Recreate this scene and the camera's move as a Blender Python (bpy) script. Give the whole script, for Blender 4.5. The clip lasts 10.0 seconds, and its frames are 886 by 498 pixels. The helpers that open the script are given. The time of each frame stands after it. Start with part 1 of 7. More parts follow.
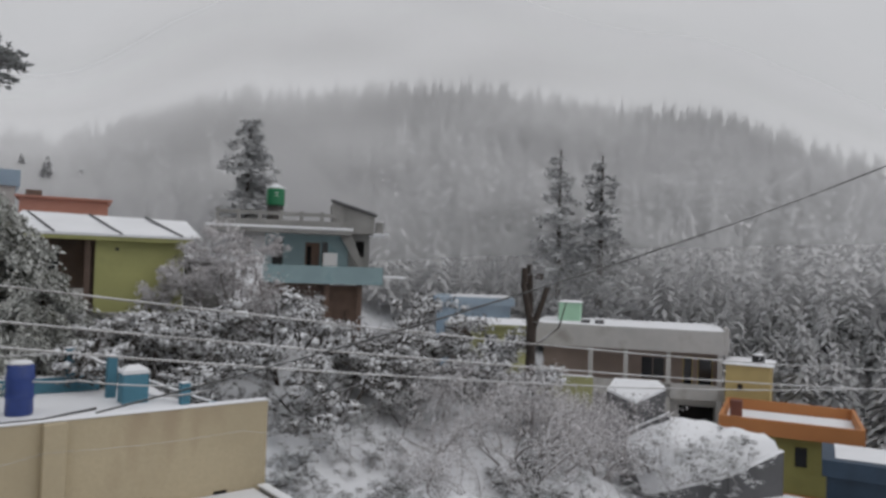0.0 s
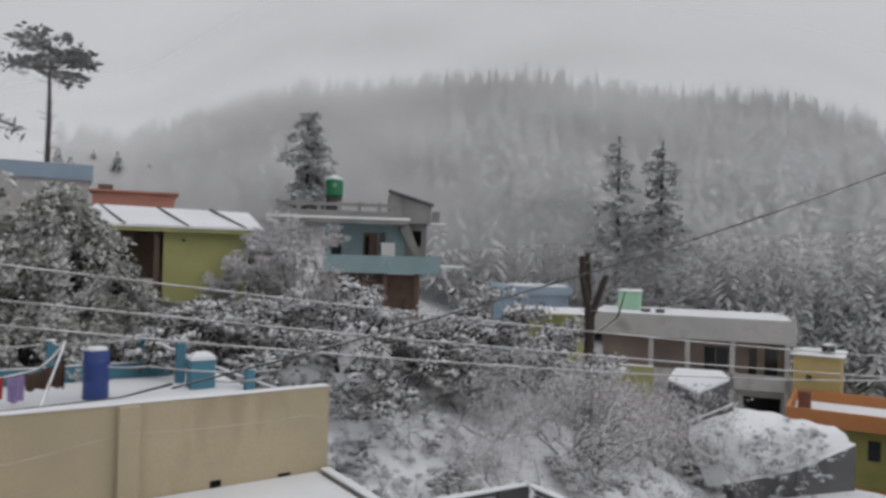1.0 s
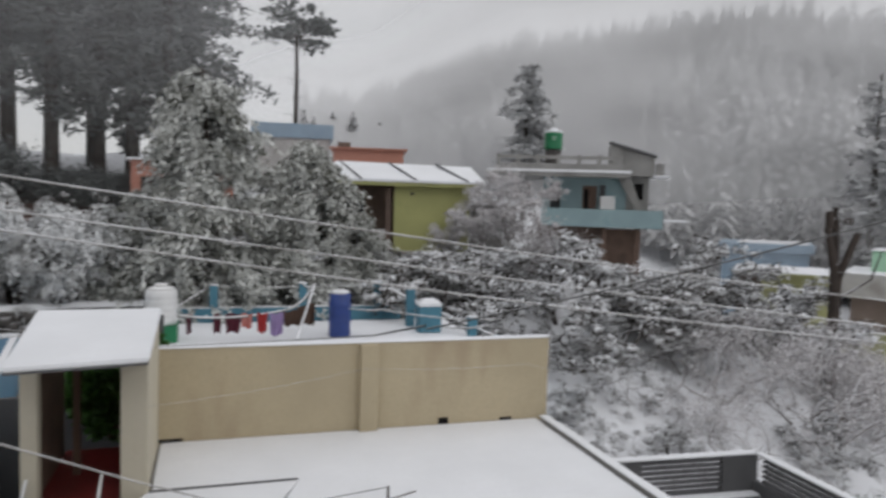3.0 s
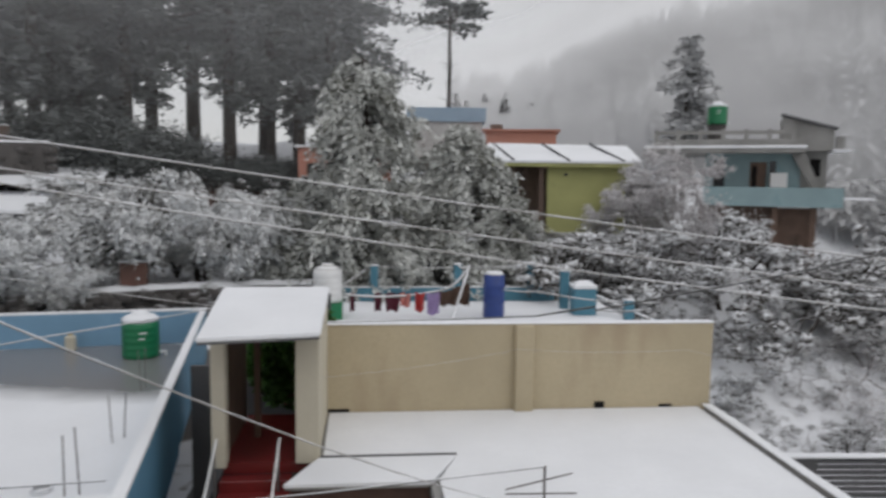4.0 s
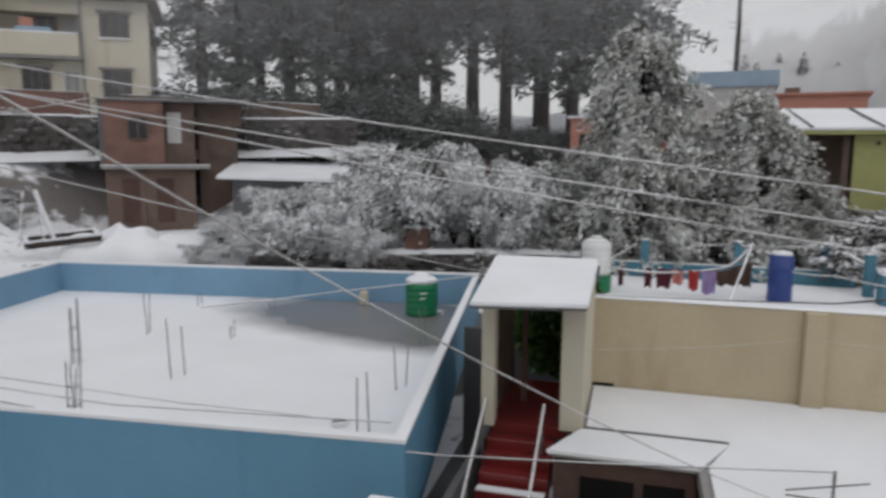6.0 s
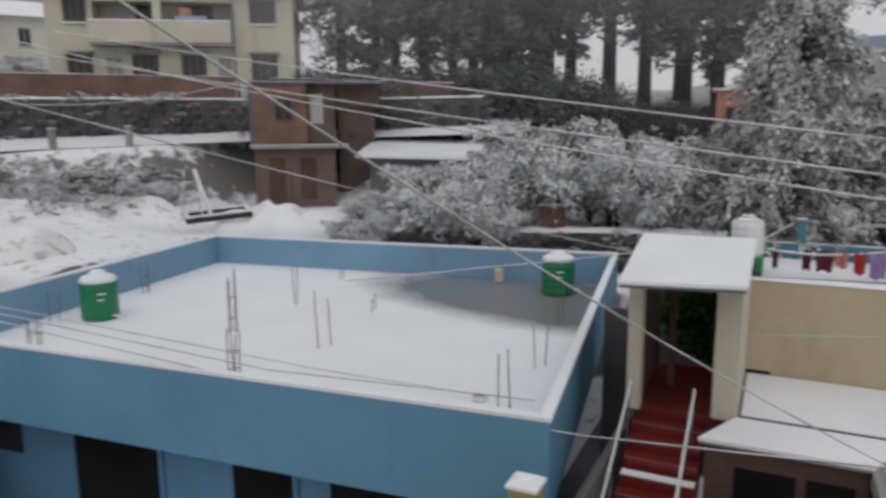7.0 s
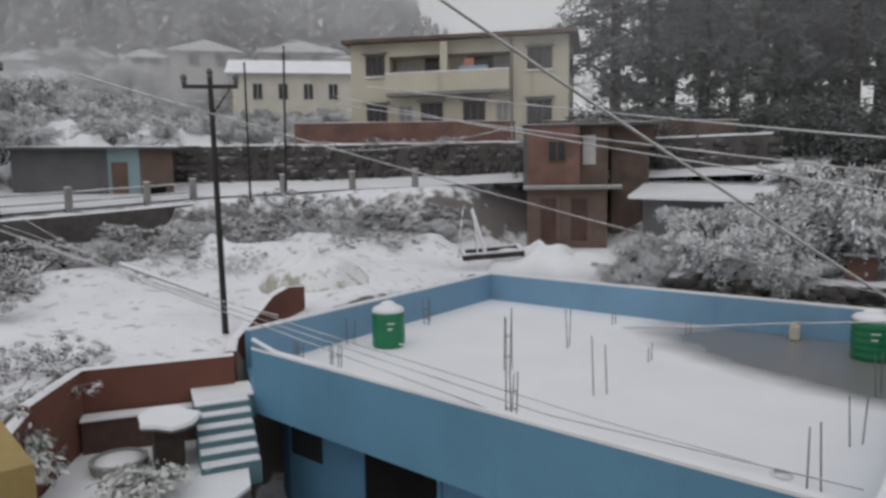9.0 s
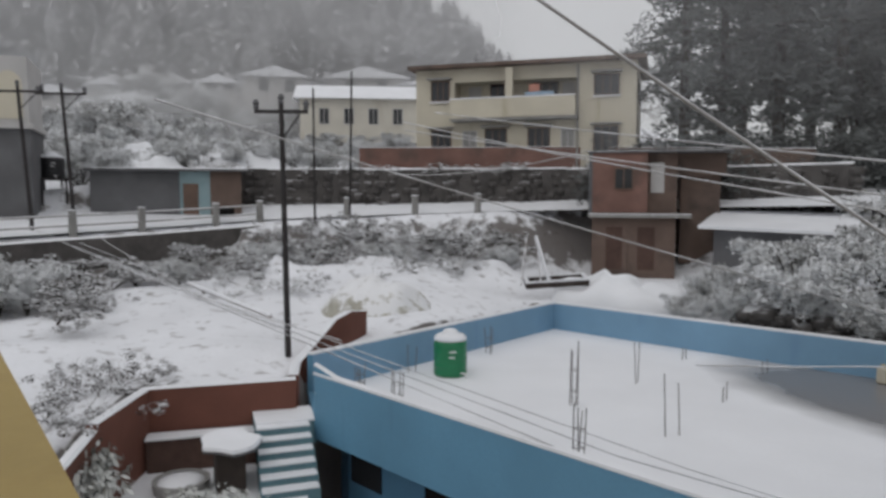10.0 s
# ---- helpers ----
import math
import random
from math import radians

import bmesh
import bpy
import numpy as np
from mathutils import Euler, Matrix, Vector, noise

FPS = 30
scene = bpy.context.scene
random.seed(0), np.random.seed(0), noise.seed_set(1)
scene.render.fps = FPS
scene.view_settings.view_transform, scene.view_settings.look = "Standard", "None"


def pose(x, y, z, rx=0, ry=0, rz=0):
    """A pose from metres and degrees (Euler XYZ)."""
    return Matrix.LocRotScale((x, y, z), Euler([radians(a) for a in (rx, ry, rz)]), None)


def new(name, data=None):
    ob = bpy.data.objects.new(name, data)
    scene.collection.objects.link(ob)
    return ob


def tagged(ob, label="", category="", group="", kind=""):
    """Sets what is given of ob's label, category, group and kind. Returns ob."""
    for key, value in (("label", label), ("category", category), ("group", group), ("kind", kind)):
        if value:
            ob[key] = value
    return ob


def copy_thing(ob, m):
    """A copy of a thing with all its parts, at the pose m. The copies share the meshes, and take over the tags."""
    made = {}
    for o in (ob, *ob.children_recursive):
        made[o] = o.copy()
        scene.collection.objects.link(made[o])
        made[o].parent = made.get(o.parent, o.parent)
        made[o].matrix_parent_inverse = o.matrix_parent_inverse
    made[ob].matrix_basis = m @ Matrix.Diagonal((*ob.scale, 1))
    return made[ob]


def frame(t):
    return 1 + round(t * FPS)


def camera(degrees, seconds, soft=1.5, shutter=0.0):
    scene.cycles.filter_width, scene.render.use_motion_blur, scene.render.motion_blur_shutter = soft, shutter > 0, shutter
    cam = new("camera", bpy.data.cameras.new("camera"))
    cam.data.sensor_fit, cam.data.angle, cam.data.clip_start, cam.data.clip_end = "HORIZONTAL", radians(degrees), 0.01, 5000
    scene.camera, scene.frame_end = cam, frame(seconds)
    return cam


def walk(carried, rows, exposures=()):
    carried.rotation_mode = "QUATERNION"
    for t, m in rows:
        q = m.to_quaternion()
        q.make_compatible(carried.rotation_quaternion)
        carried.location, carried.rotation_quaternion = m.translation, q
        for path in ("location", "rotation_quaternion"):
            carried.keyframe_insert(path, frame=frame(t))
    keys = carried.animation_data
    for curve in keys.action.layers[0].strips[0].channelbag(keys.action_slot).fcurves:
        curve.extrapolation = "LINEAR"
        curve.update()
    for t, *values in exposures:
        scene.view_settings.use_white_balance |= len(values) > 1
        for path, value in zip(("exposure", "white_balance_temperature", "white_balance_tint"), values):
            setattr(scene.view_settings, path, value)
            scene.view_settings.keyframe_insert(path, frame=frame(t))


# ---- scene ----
# ---- camera and its way ----
LENS = 63.74
ROWS = [
    (0, 0.300, 0.181, 4.800, -39.363, 1.422, 1.926),
    (0.5, 0.300, 0.171, 4.785, -37.741, 1.135, 1.677),
    (1, 0.268, 0.145, 4.767, -34.841, 0.456, 1.581),
    (1.5, 0.233, 0.125, 4.760, -31.410, -0.416, 1.524),
    (2, 0.206, 0.118, 4.758, -27.941, -1.413, 1.683),
    (2.2, 0.190, 0.102, 4.780, -26.276, -1.906, 2.052),
    (3.3, 0.097, 0.039, 4.782, -13.929, -4.477, 1.556),
    (3.5, 0.083, 0.037, 4.784, -11.412, -4.885, 1.489),
    (4, 0.033, 0.019, 4.779, -5.567, -5.567, 0.803),
    (4.5, -0.000, 0.000, 4.779, -0.000, -6.043, 0.159),
    (5, 0.033, -0.016, 4.785, 4.927, -6.169, -0.060),
    (5.5, 0.032, -0.017, 4.773, 9.873, -6.830, 0.306),
    (5.7, 0.036, -0.009, 4.782, 12.408, -7.302, 0.403),
    (6.8, -0.261, 0.001, 4.764, 23.788, -9.791, -0.209),
    (7, -0.293, -0.002, 4.722, 26.135, -9.766, -0.450),
    (7.5, -0.389, -0.028, 4.750, 33.962, -9.286, -1.076),
    (8, -0.527, -0.002, 4.774, 42.520, -8.159, -0.947),
    (8.5, -0.646, -0.034, 4.780, 46.441, -7.134, -0.574),
    (9, -0.812, -0.071, 4.791, 46.825, -6.398, -0.908),
    (9.5, -0.984, -0.060, 4.801, 48.808, -5.748, -0.688),
    (10, -1.147, -0.003, 4.849, 51.504, -4.420, -0.042),
]
cam = camera(LENS, 10.0, soft=3.0, shutter=0.5)
walk(cam, [(t, pose(x, y, z, 90 + pitch, 0, yaw) @ pose(0, 0, 0, 0, 0, roll)) for t, x, y, z, yaw, pitch, roll in ROWS],
     exposures=((0, -0.17), (2, -0.08), (4.5, 0.04), (7, -0.1), (8.5, -0.16), (10, -0.18)))

# ---- overcast winter light ----
SUN_UP, SUN_TURN = radians(48), radians(150)
world = bpy.data.worlds.new("overcast_sky")
scene.world = world
world.use_nodes = True
wn, wl = world.node_tree.nodes, world.node_tree.links
wn.clear()
sky = wn.new("ShaderNodeTexSky")
sky.sky_type, sky.sun_disc, sky.sun_elevation, sky.sun_rotation = "NISHITA", False, SUN_UP, SUN_TURN
sky_bg = wn.new("ShaderNodeBackground")
sky_bg.inputs[1].default_value = 0.07
wl.new(sky.outputs[0], sky_bg.inputs[0])
coord = wn.new("ShaderNodeTexCoord")
split = wn.new("ShaderNodeSeparateXYZ")
wl.new(coord.outputs["Generated"], split.inputs[0])
ramp = wn.new("ShaderNodeValToRGB")
ramp.color_ramp.elements[0].position, ramp.color_ramp.elements[0].color = 0.0, (0.60, 0.60, 0.61, 1)
ramp.color_ramp.elements[1].position, ramp.color_ramp.elements[1].color = 0.75, (0.88, 0.885, 0.91, 1)
mid = ramp.color_ramp.elements.new(0.3)
mid.color = (0.66, 0.66, 0.672, 1)
wl.new(split.outputs["Z"], ramp.inputs[0])
cloud_noise = wn.new("ShaderNodeTexNoise")
cloud_noise.inputs["Scale"].default_value, cloud_noise.inputs["Detail"].default_value = 1.7, 4
wl.new(coord.outputs["Generated"], cloud_noise.inputs["Vector"])
cloud_range = wn.new("ShaderNodeMapRange")
cloud_range.inputs["To Min"].default_value, cloud_range.inputs["To Max"].default_value = 0.97, 1.03
wl.new(cloud_noise.outputs["Fac"], cloud_range.inputs["Value"])
cloud_bg = wn.new("ShaderNodeBackground")
wl.new(ramp.outputs[0], cloud_bg.inputs[0])
wl.new(cloud_range.outputs[0], cloud_bg.inputs[1])
blend = wn.new("ShaderNodeMixShader")
blend.inputs[0].default_value = 0.9
wl.new(sky_bg.outputs[0], blend.inputs[1])
wl.new(cloud_bg.outputs[0], blend.inputs[2])
wout = wn.new("ShaderNodeOutputWorld")
wl.new(blend.outputs[0], wout.inputs[0])
sun_data = bpy.data.lights.new("sun", "SUN")
sun_data.energy, sun_data.angle, sun_data.color = 0.5, radians(60), (1.0, 0.97, 0.93)
sun = new("sun", sun_data)
sun.matrix_world = pose(0, 0, 60, 90 - math.degrees(SUN_UP), 0, 30)


# ---- materials ----
def material(name, color, rough=0.8, vary=0.25, scale=1.5, fine=25.0, bump=0.15, metal=0.0, dirt=None, dirt_at=0.6,
             snow=0.0, snow_from=0.35, snow_grain=3.0, island=0.0, dirt_scale=0.7, dirt_stretch=None):
    """Noise at two scales, optional dirt stains, optional snow lying on what faces up."""
    m = bpy.data.materials.new(name)
    m.use_nodes = True
    n, l = m.node_tree.nodes, m.node_tree.links
    b = n["Principled BSDF"]
    b.inputs["Roughness"].default_value, b.inputs["Metallic"].default_value = rough, metal
    geo = n.new("ShaderNodeNewGeometry")

    def noise_node(sc, detail=5.0, stretch=None):
        t = n.new("ShaderNodeTexNoise")
        t.inputs["Scale"].default_value, t.inputs["Detail"].default_value = sc, detail
        if stretch:
            mp = n.new("ShaderNodeMapping")
            mp.inputs["Scale"].default_value = stretch
            l.new(geo.outputs["Position"], mp.inputs["Vector"])
            l.new(mp.outputs[0], t.inputs["Vector"])
        else:
            l.new(geo.outputs["Position"], t.inputs["Vector"])
        return t

    def mix(fac, a, bb, kind="MIX"):
        x = n.new("ShaderNodeMix")
        x.data_type, x.blend_type = "RGBA", kind
        for sock, v in ((x.inputs[0], fac), (x.inputs[6], a), (x.inputs[7], bb)):
            if isinstance(v, bpy.types.NodeSocket):
                l.new(v, sock)
            else:
                sock.default_value = v if isinstance(v, float) else (*v[:3], 1)
        return x.outputs[2]

    def remap(sock, a, c, lo=0.0, hi=1.0):
        x = n.new("ShaderNodeMapRange")
        for k, v in zip(("From Min", "From Max", "To Min", "To Max"), (a, c, lo, hi)):
            x.inputs[k].default_value = v
        l.new(sock, x.inputs["Value"])
        return x.outputs[0]

    large, small = noise_node(scale), noise_node(fine, 3.0)
    dark = [c * (1 - vary) for c in color]
    lite = [min(1, c * (1 + vary)) for c in color]
    col = mix(remap(large.outputs["Fac"], 0.3, 0.7), dark, lite)
    col = mix(remap(small.outputs["Fac"], 0.35, 0.75, 0.0, 0.5), col, dark)
    if island:
        col = mix(remap(geo.outputs["Random Per Island"], 0, 1, 0.0, island), col, [c * 0.35 for c in color])
    if dirt:
        dn = noise_node(dirt_scale, 6.0, dirt_stretch)
        col = mix(remap(dn.outputs["Fac"], dirt_at, dirt_at + 0.18, 0.0, 0.75), col, dirt)
    if snow:
        sep = n.new("ShaderNodeSeparateXYZ")
        l.new(geo.outputs["Normal"], sep.inputs[0])
        sn = noise_node(snow_grain, 4.0)
        add = n.new("ShaderNodeMath")
        add.operation = "ADD"
        l.new(sep.outputs["Z"], add.inputs[0])
        l.new(remap(sn.outputs["Fac"], 0.3, 0.7, -0.45, 0.45), add.inputs[1])
        col = mix(remap(add.outputs[0], snow_from, snow_from + 0.3, 0.0, snow), col, (0.82, 0.83, 0.86))
    l.new(col, b.inputs["Base Color"])
    if bump:
        bp = n.new("ShaderNodeBump")
        bp.inputs["Strength"].default_value, bp.inputs["Distance"].default_value = bump, 0.03
        l.new(small.outputs["Fac"], bp.inputs["Height"])
        l.new(bp.outputs[0], b.inputs["Normal"])
    return m


SNOW = material("snow", (0.75, 0.76, 0.785), 0.75, 0.05, 0.8, 14, 0.25)
SNOW_GROUND = material("snow_over_rough_ground", (0.76, 0.77, 0.80), 0.8, 0.08, 0.5, 9, 0.6, dirt=(0.15, 0.13, 0.115), dirt_at=0.575, dirt_scale=2.4)
gn, gl = SNOW_GROUND.node_tree.nodes, SNOW_GROUND.node_tree.links
gb = gn["Principled BSDF"]
ggeo, gsep, gnoise, gsum, grange, gmix = gn.new("ShaderNodeNewGeometry"), gn.new("ShaderNodeSeparateXYZ"), gn.new("ShaderNodeTexNoise"), gn.new("ShaderNodeMath"), gn.new("ShaderNodeMapRange"), gn.new("ShaderNodeMix")
gnoise.inputs["Scale"].default_value, gnoise.inputs["Detail"].default_value = 1.6, 7
gl.new(ggeo.outputs["Position"], gnoise.inputs["Vector"])
gl.new(ggeo.outputs["Normal"], gsep.inputs[0])
gsum.operation = "MULTIPLY_ADD"
gsum.inputs[1].default_value = 0.55
gl.new(gnoise.outputs["Fac"], gsum.inputs[0])
gl.new(gsep.outputs["Z"], gsum.inputs[2])
for key, value in (("From Min", 1.10), ("From Max", 1.00), ("To Min", 0.0), ("To Max", 0.9)):
    grange.inputs[key].default_value = value
gl.new(gsum.outputs[0], grange.inputs["Value"])
gmix.data_type = "RGBA"
gl.new(grange.outputs[0], gmix.inputs[0])
gl.new(gb.inputs["Base Color"].links[0].from_socket, gmix.inputs[6])
gmix.inputs[7].default_value = (0.10, 0.085, 0.075, 1)
gl.new(gmix.outputs[2], gb.inputs["Base Color"])
BLUE = material("sky_blue_paint", (0.105, 0.255, 0.38), 0.6, 0.12, 0.6, 18, 0.1, dirt=(0.07, 0.16, 0.24), dirt_at=0.6, dirt_scale=0.8, dirt_stretch=(1.5, 1.5, 0.25))
BLUE_INNER = material("light_blue_inner_paint", (0.17, 0.31, 0.445), 0.6, 0.1, 0.6, 18, 0.1, dirt=(0.12, 0.23, 0.38), dirt_at=0.6, dirt_scale=0.8, dirt_stretch=(1.5, 1.5, 0.25))
BLUE_DARK = material("deep_blue_plaster", (0.09, 0.22, 0.35), 0.65, 0.18, 0.6, 18, 0.1)
CREAM = material("cream_plaster", (0.44, 0.372, 0.253), 0.8, 0.12, 0.5, 14, 0.12, dirt=(0.34, 0.265, 0.18), dirt_at=0.55, dirt_scale=0.9, dirt_stretch=(1.3, 1.3, 0.35))
CREAM_LIGHT = material("pale_cream_plaster", (0.52, 0.48, 0.385), 0.8, 0.1, 0.5, 14, 0.1, dirt=(0.33, 0.28, 0.18), dirt_at=0.6, dirt_stretch=(1.2, 1.2, 0.3))
IVORY = material("ivory_plaster", (0.60, 0.57, 0.50), 0.8, 0.1, 0.6, 14, 0.1, dirt=(0.42, 0.38, 0.31), dirt_at=0.6, dirt_stretch=(1.2, 1.2, 0.3))
CONCRETE = material("bare_concrete", (0.27, 0.265, 0.255), 0.85, 0.2, 0.8, 20, 0.2, dirt=(0.13, 0.125, 0.12), dirt_at=0.55)
CONCRETE_DARK = material("dark_concrete", (0.11, 0.11, 0.115), 0.8, 0.25, 0.8, 20, 0.2)
BRICK = material("red_brown_plaster", (0.165, 0.064, 0.044), 0.85, 0.22, 0.8, 30, 0.25, dirt=(0.11, 0.06, 0.045), dirt_at=0.52, dirt_stretch=(1, 1, 0.4))
RUST = material("weathered_brick", (0.19, 0.105, 0.085), 0.9, 0.25, 0.9, 26, 0.3, dirt=(0.09, 0.065, 0.055), dirt_at=0.5)
BROWN_WALL = material("dark_brown_plaster", (0.15, 0.105, 0.085), 0.9, 0.3, 0.7, 22, 0.2, dirt=(0.05, 0.04, 0.035), dirt_at=0.5)
STONE = material("dry_stone", (0.085, 0.078, 0.074), 0.9, 0.35, 1.2, 7, 0.5, snow=0.3, snow_from=0.6, snow_grain=1.2)
# Near-black sheet colour: the shade inside openings is put into it.
DARK = material("opening_shade_black", (0.012, 0.011, 0.011), 0.6, 0.3, 1, 20, 0)
GLASS_DARK = material("dusk_dark_glass", (0.03, 0.032, 0.036), 0.12, 0.2, 1, 8, 0)
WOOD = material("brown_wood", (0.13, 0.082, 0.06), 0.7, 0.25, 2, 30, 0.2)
RED_STEP = material("wet_red_steps", (0.15, 0.014, 0.014), 0.35, 0.3, 1.5, 20, 0.1, dirt=(0.09, 0.012, 0.012), dirt_at=0.5)
GREEN_TANK = material("green_plastic", (0.012, 0.17, 0.07), 0.35, 0.1, 1, 12, 0.03)
WHITE_PLASTIC = material("white_plastic", (0.72, 0.72, 0.72), 0.4, 0.06, 1, 12, 0.02)
BLACK_PLASTIC = material("black_plastic", (0.015, 0.015, 0.017), 0.4, 0.2, 1, 12, 0.02)
DRUM_BLUE = material("blue_plastic", (0.022, 0.05, 0.21), 0.45, 0.2, 3, 20, 0.1)
STEEL = material("rusty_steel", (0.17, 0.16, 0.155), 0.6, 0.3, 4, 40, 0.1, metal=0.4)
CABLE = material("grey_cable", (0.30, 0.29, 0.28), 0.6, 0.15, 2, 30, 0, snow=0.9, snow_from=0.25, snow_grain=1.5)
CABLE_DARK = material("dark_cable", (0.07, 0.07, 0.07), 0.6, 0.2, 2, 30, 0, snow=0.5, snow_from=0.6, snow_grain=1.5)
CABLE_PART = material("half_snowy_cable", (0.11, 0.11, 0.11), 0.6, 0.2, 2, 30, 0, snow=0.9, snow_from=0.3, snow_grain=0.6)
POLE_DARK = material("dark_steel_pole", (0.028, 0.024, 0.024), 0.6, 0.2, 2, 20, 0.05, metal=0.3)
# Lime and teal paints are greyed; the haze before the houses is in the colour.
LIME = material("lime_yellow_paint", (0.40, 0.40, 0.165), 0.75, 0.12, 0.6, 14, 0.1, dirt=(0.28, 0.28, 0.12), dirt_at=0.58)
TEAL = material("hazed_teal_paint", (0.24, 0.335, 0.355), 0.75, 0.12, 0.7, 14, 0.1, dirt=(0.10, 0.20, 0.22), dirt_at=0.58)
TERRACE_BLUE = material("turquoise_paint", (0.065, 0.19, 0.26), 0.7, 0.15, 0.7, 14, 0.1)
PALE_LIME = material("pale_lime_paint", (0.36, 0.36, 0.17), 0.75, 0.12, 0.6, 14, 0.1, dirt=(0.24, 0.24, 0.12), dirt_at=0.58)
NAVY = material("dark_blue_tin", (0.025, 0.05, 0.085), 0.6, 0.2, 1.5, 20, 0.1)
SALMON = material("salmon_paint", (0.42, 0.19, 0.14), 0.75, 0.12, 0.7, 14, 0.1)
PALE_BLUE = material("pale_blue_sheet", (0.24, 0.33, 0.42), 0.6, 0.12, 0.7, 14, 0.1)
ORANGE = material("orange_paint", (0.44, 0.18, 0.06), 0.7, 0.1, 0.7, 14, 0.1)
OLIVE = material("olive_yellow_paint", (0.27, 0.25, 0.08), 0.75, 0.15, 0.7, 14, 0.1)
OCHRE = material("ochre_paint", (0.46, 0.36, 0.16), 0.75, 0.12, 0.7, 14, 0.1)
MINT = material("mint_green_paint", (0.36, 0.58, 0.42), 0.75, 0.1, 0.7, 14, 0.1)
BUILD_WHITE = material("grey_white_plaster", (0.46, 0.45, 0.44), 0.8, 0.12, 0.7, 14, 0.1, dirt=(0.27, 0.25, 0.23), dirt_at=0.55)
TAN = material("tan_pink_plaster", (0.30, 0.235, 0.205), 0.8, 0.15, 0.7, 14, 0.1)
YELLOW = material("yellow_parapet_paint", (0.34, 0.25, 0.09), 0.75, 0.12, 2.0, 40, 0.12, dirt=(0.25, 0.165, 0.055), dirt_at=0.55, dirt_scale=3)
BARK = material("wet_bark", (0.045, 0.034, 0.028), 0.9, 0.35, 2, 16, 0.4, snow=0.6, snow_from=0.5)
TWIG = material("frosted_twigs", (0.24, 0.215, 0.205), 0.9, 0.3, 2, 16, 0, snow=0.8, snow_from=0.1, snow_grain=4)
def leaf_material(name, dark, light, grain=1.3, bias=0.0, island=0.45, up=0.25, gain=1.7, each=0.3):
    """Foliage whose frost gathers in patches, more on what faces up; far trees' tones also carry haze."""
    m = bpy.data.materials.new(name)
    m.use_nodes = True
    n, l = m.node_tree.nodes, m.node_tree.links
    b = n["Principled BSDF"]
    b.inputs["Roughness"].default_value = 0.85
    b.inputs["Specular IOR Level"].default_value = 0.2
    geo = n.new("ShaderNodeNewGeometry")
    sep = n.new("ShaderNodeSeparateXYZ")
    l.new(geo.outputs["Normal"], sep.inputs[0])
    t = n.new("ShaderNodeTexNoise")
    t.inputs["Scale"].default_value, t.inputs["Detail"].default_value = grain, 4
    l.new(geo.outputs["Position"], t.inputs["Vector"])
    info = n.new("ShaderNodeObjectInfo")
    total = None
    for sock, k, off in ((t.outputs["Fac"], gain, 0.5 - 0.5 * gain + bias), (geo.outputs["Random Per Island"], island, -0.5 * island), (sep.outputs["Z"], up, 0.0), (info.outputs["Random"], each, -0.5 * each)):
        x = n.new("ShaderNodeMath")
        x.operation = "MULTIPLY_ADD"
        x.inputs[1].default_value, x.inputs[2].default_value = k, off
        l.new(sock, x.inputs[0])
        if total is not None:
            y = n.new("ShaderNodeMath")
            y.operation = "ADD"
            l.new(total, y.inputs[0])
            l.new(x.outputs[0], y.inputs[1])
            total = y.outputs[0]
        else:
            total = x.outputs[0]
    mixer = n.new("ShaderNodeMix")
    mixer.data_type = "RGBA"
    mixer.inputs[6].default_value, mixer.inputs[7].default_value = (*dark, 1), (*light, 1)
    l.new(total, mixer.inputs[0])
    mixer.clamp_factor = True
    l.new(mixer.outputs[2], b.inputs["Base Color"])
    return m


# Tones lifted and flattened beyond real cedar, putting the ridge's haze into the colour.
CEDAR = leaf_material("hazed_cedar_needles", (0.09, 0.098, 0.097), (0.175, 0.186, 0.184), 0.5, -0.05, 0.25, 0.25)
FROST_LEAF = leaf_material("frosted_leaves", (0.13, 0.125, 0.105), (0.72, 0.73, 0.74), 0.9, 0.36, 0.1, 0.5, 2.3, 0.3)
GREEN_LEAF = leaf_material("snowy_green_leaves", (0.085, 0.085, 0.06), (0.58, 0.59, 0.57), 0.7, 0.19, 0.1, 0.5, 2.2)
PINK_FROST = leaf_material("frosted_pale_twigs", (0.30, 0.285, 0.285), (0.66, 0.64, 0.65), 0.6, 0.15, 0.2, 0.2, 1.8)
DARK_SHRUB = leaf_material("dark_snowy_shrub", (0.085, 0.074, 0.065), (0.72, 0.73, 0.75), 1.2, -0.04, 0.05, 1.2, 1.6, 0.35)
# Far pines: frost plus the hill's haze, both put into the pale tones.
PINE_FAR = leaf_material("frosted_hazed_pine", (0.37, 0.37, 0.375), (0.78, 0.78, 0.79), 0.4, 0.0, 0.35, 0.3)
# Paler, flatter needles; the haze over these trees is put into the colour.
GREY_PINE = leaf_material("hazed_grey_needles", (0.27, 0.275, 0.28), (0.55, 0.555, 0.56), 0.6, 0.0, 0.25, 0.25)
STEP_TEAL = material("teal_step_paint", (0.10, 0.19, 0.22), 0.8, 0.2, 1.5, 20, 0.15)
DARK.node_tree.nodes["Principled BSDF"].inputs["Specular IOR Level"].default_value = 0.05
POT_LEAF = material("green_leaves", (0.06, 0.17, 0.022), 0.6, 0.3, 3, 20, 0, island=0.7)
STRAW = material("snowy_straw", (0.40, 0.385, 0.33), 0.9, 0.2, 2, 18, 0.5, snow=0.8, snow_from=0.35, snow_grain=3)
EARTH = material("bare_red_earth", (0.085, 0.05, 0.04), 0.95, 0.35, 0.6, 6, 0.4)
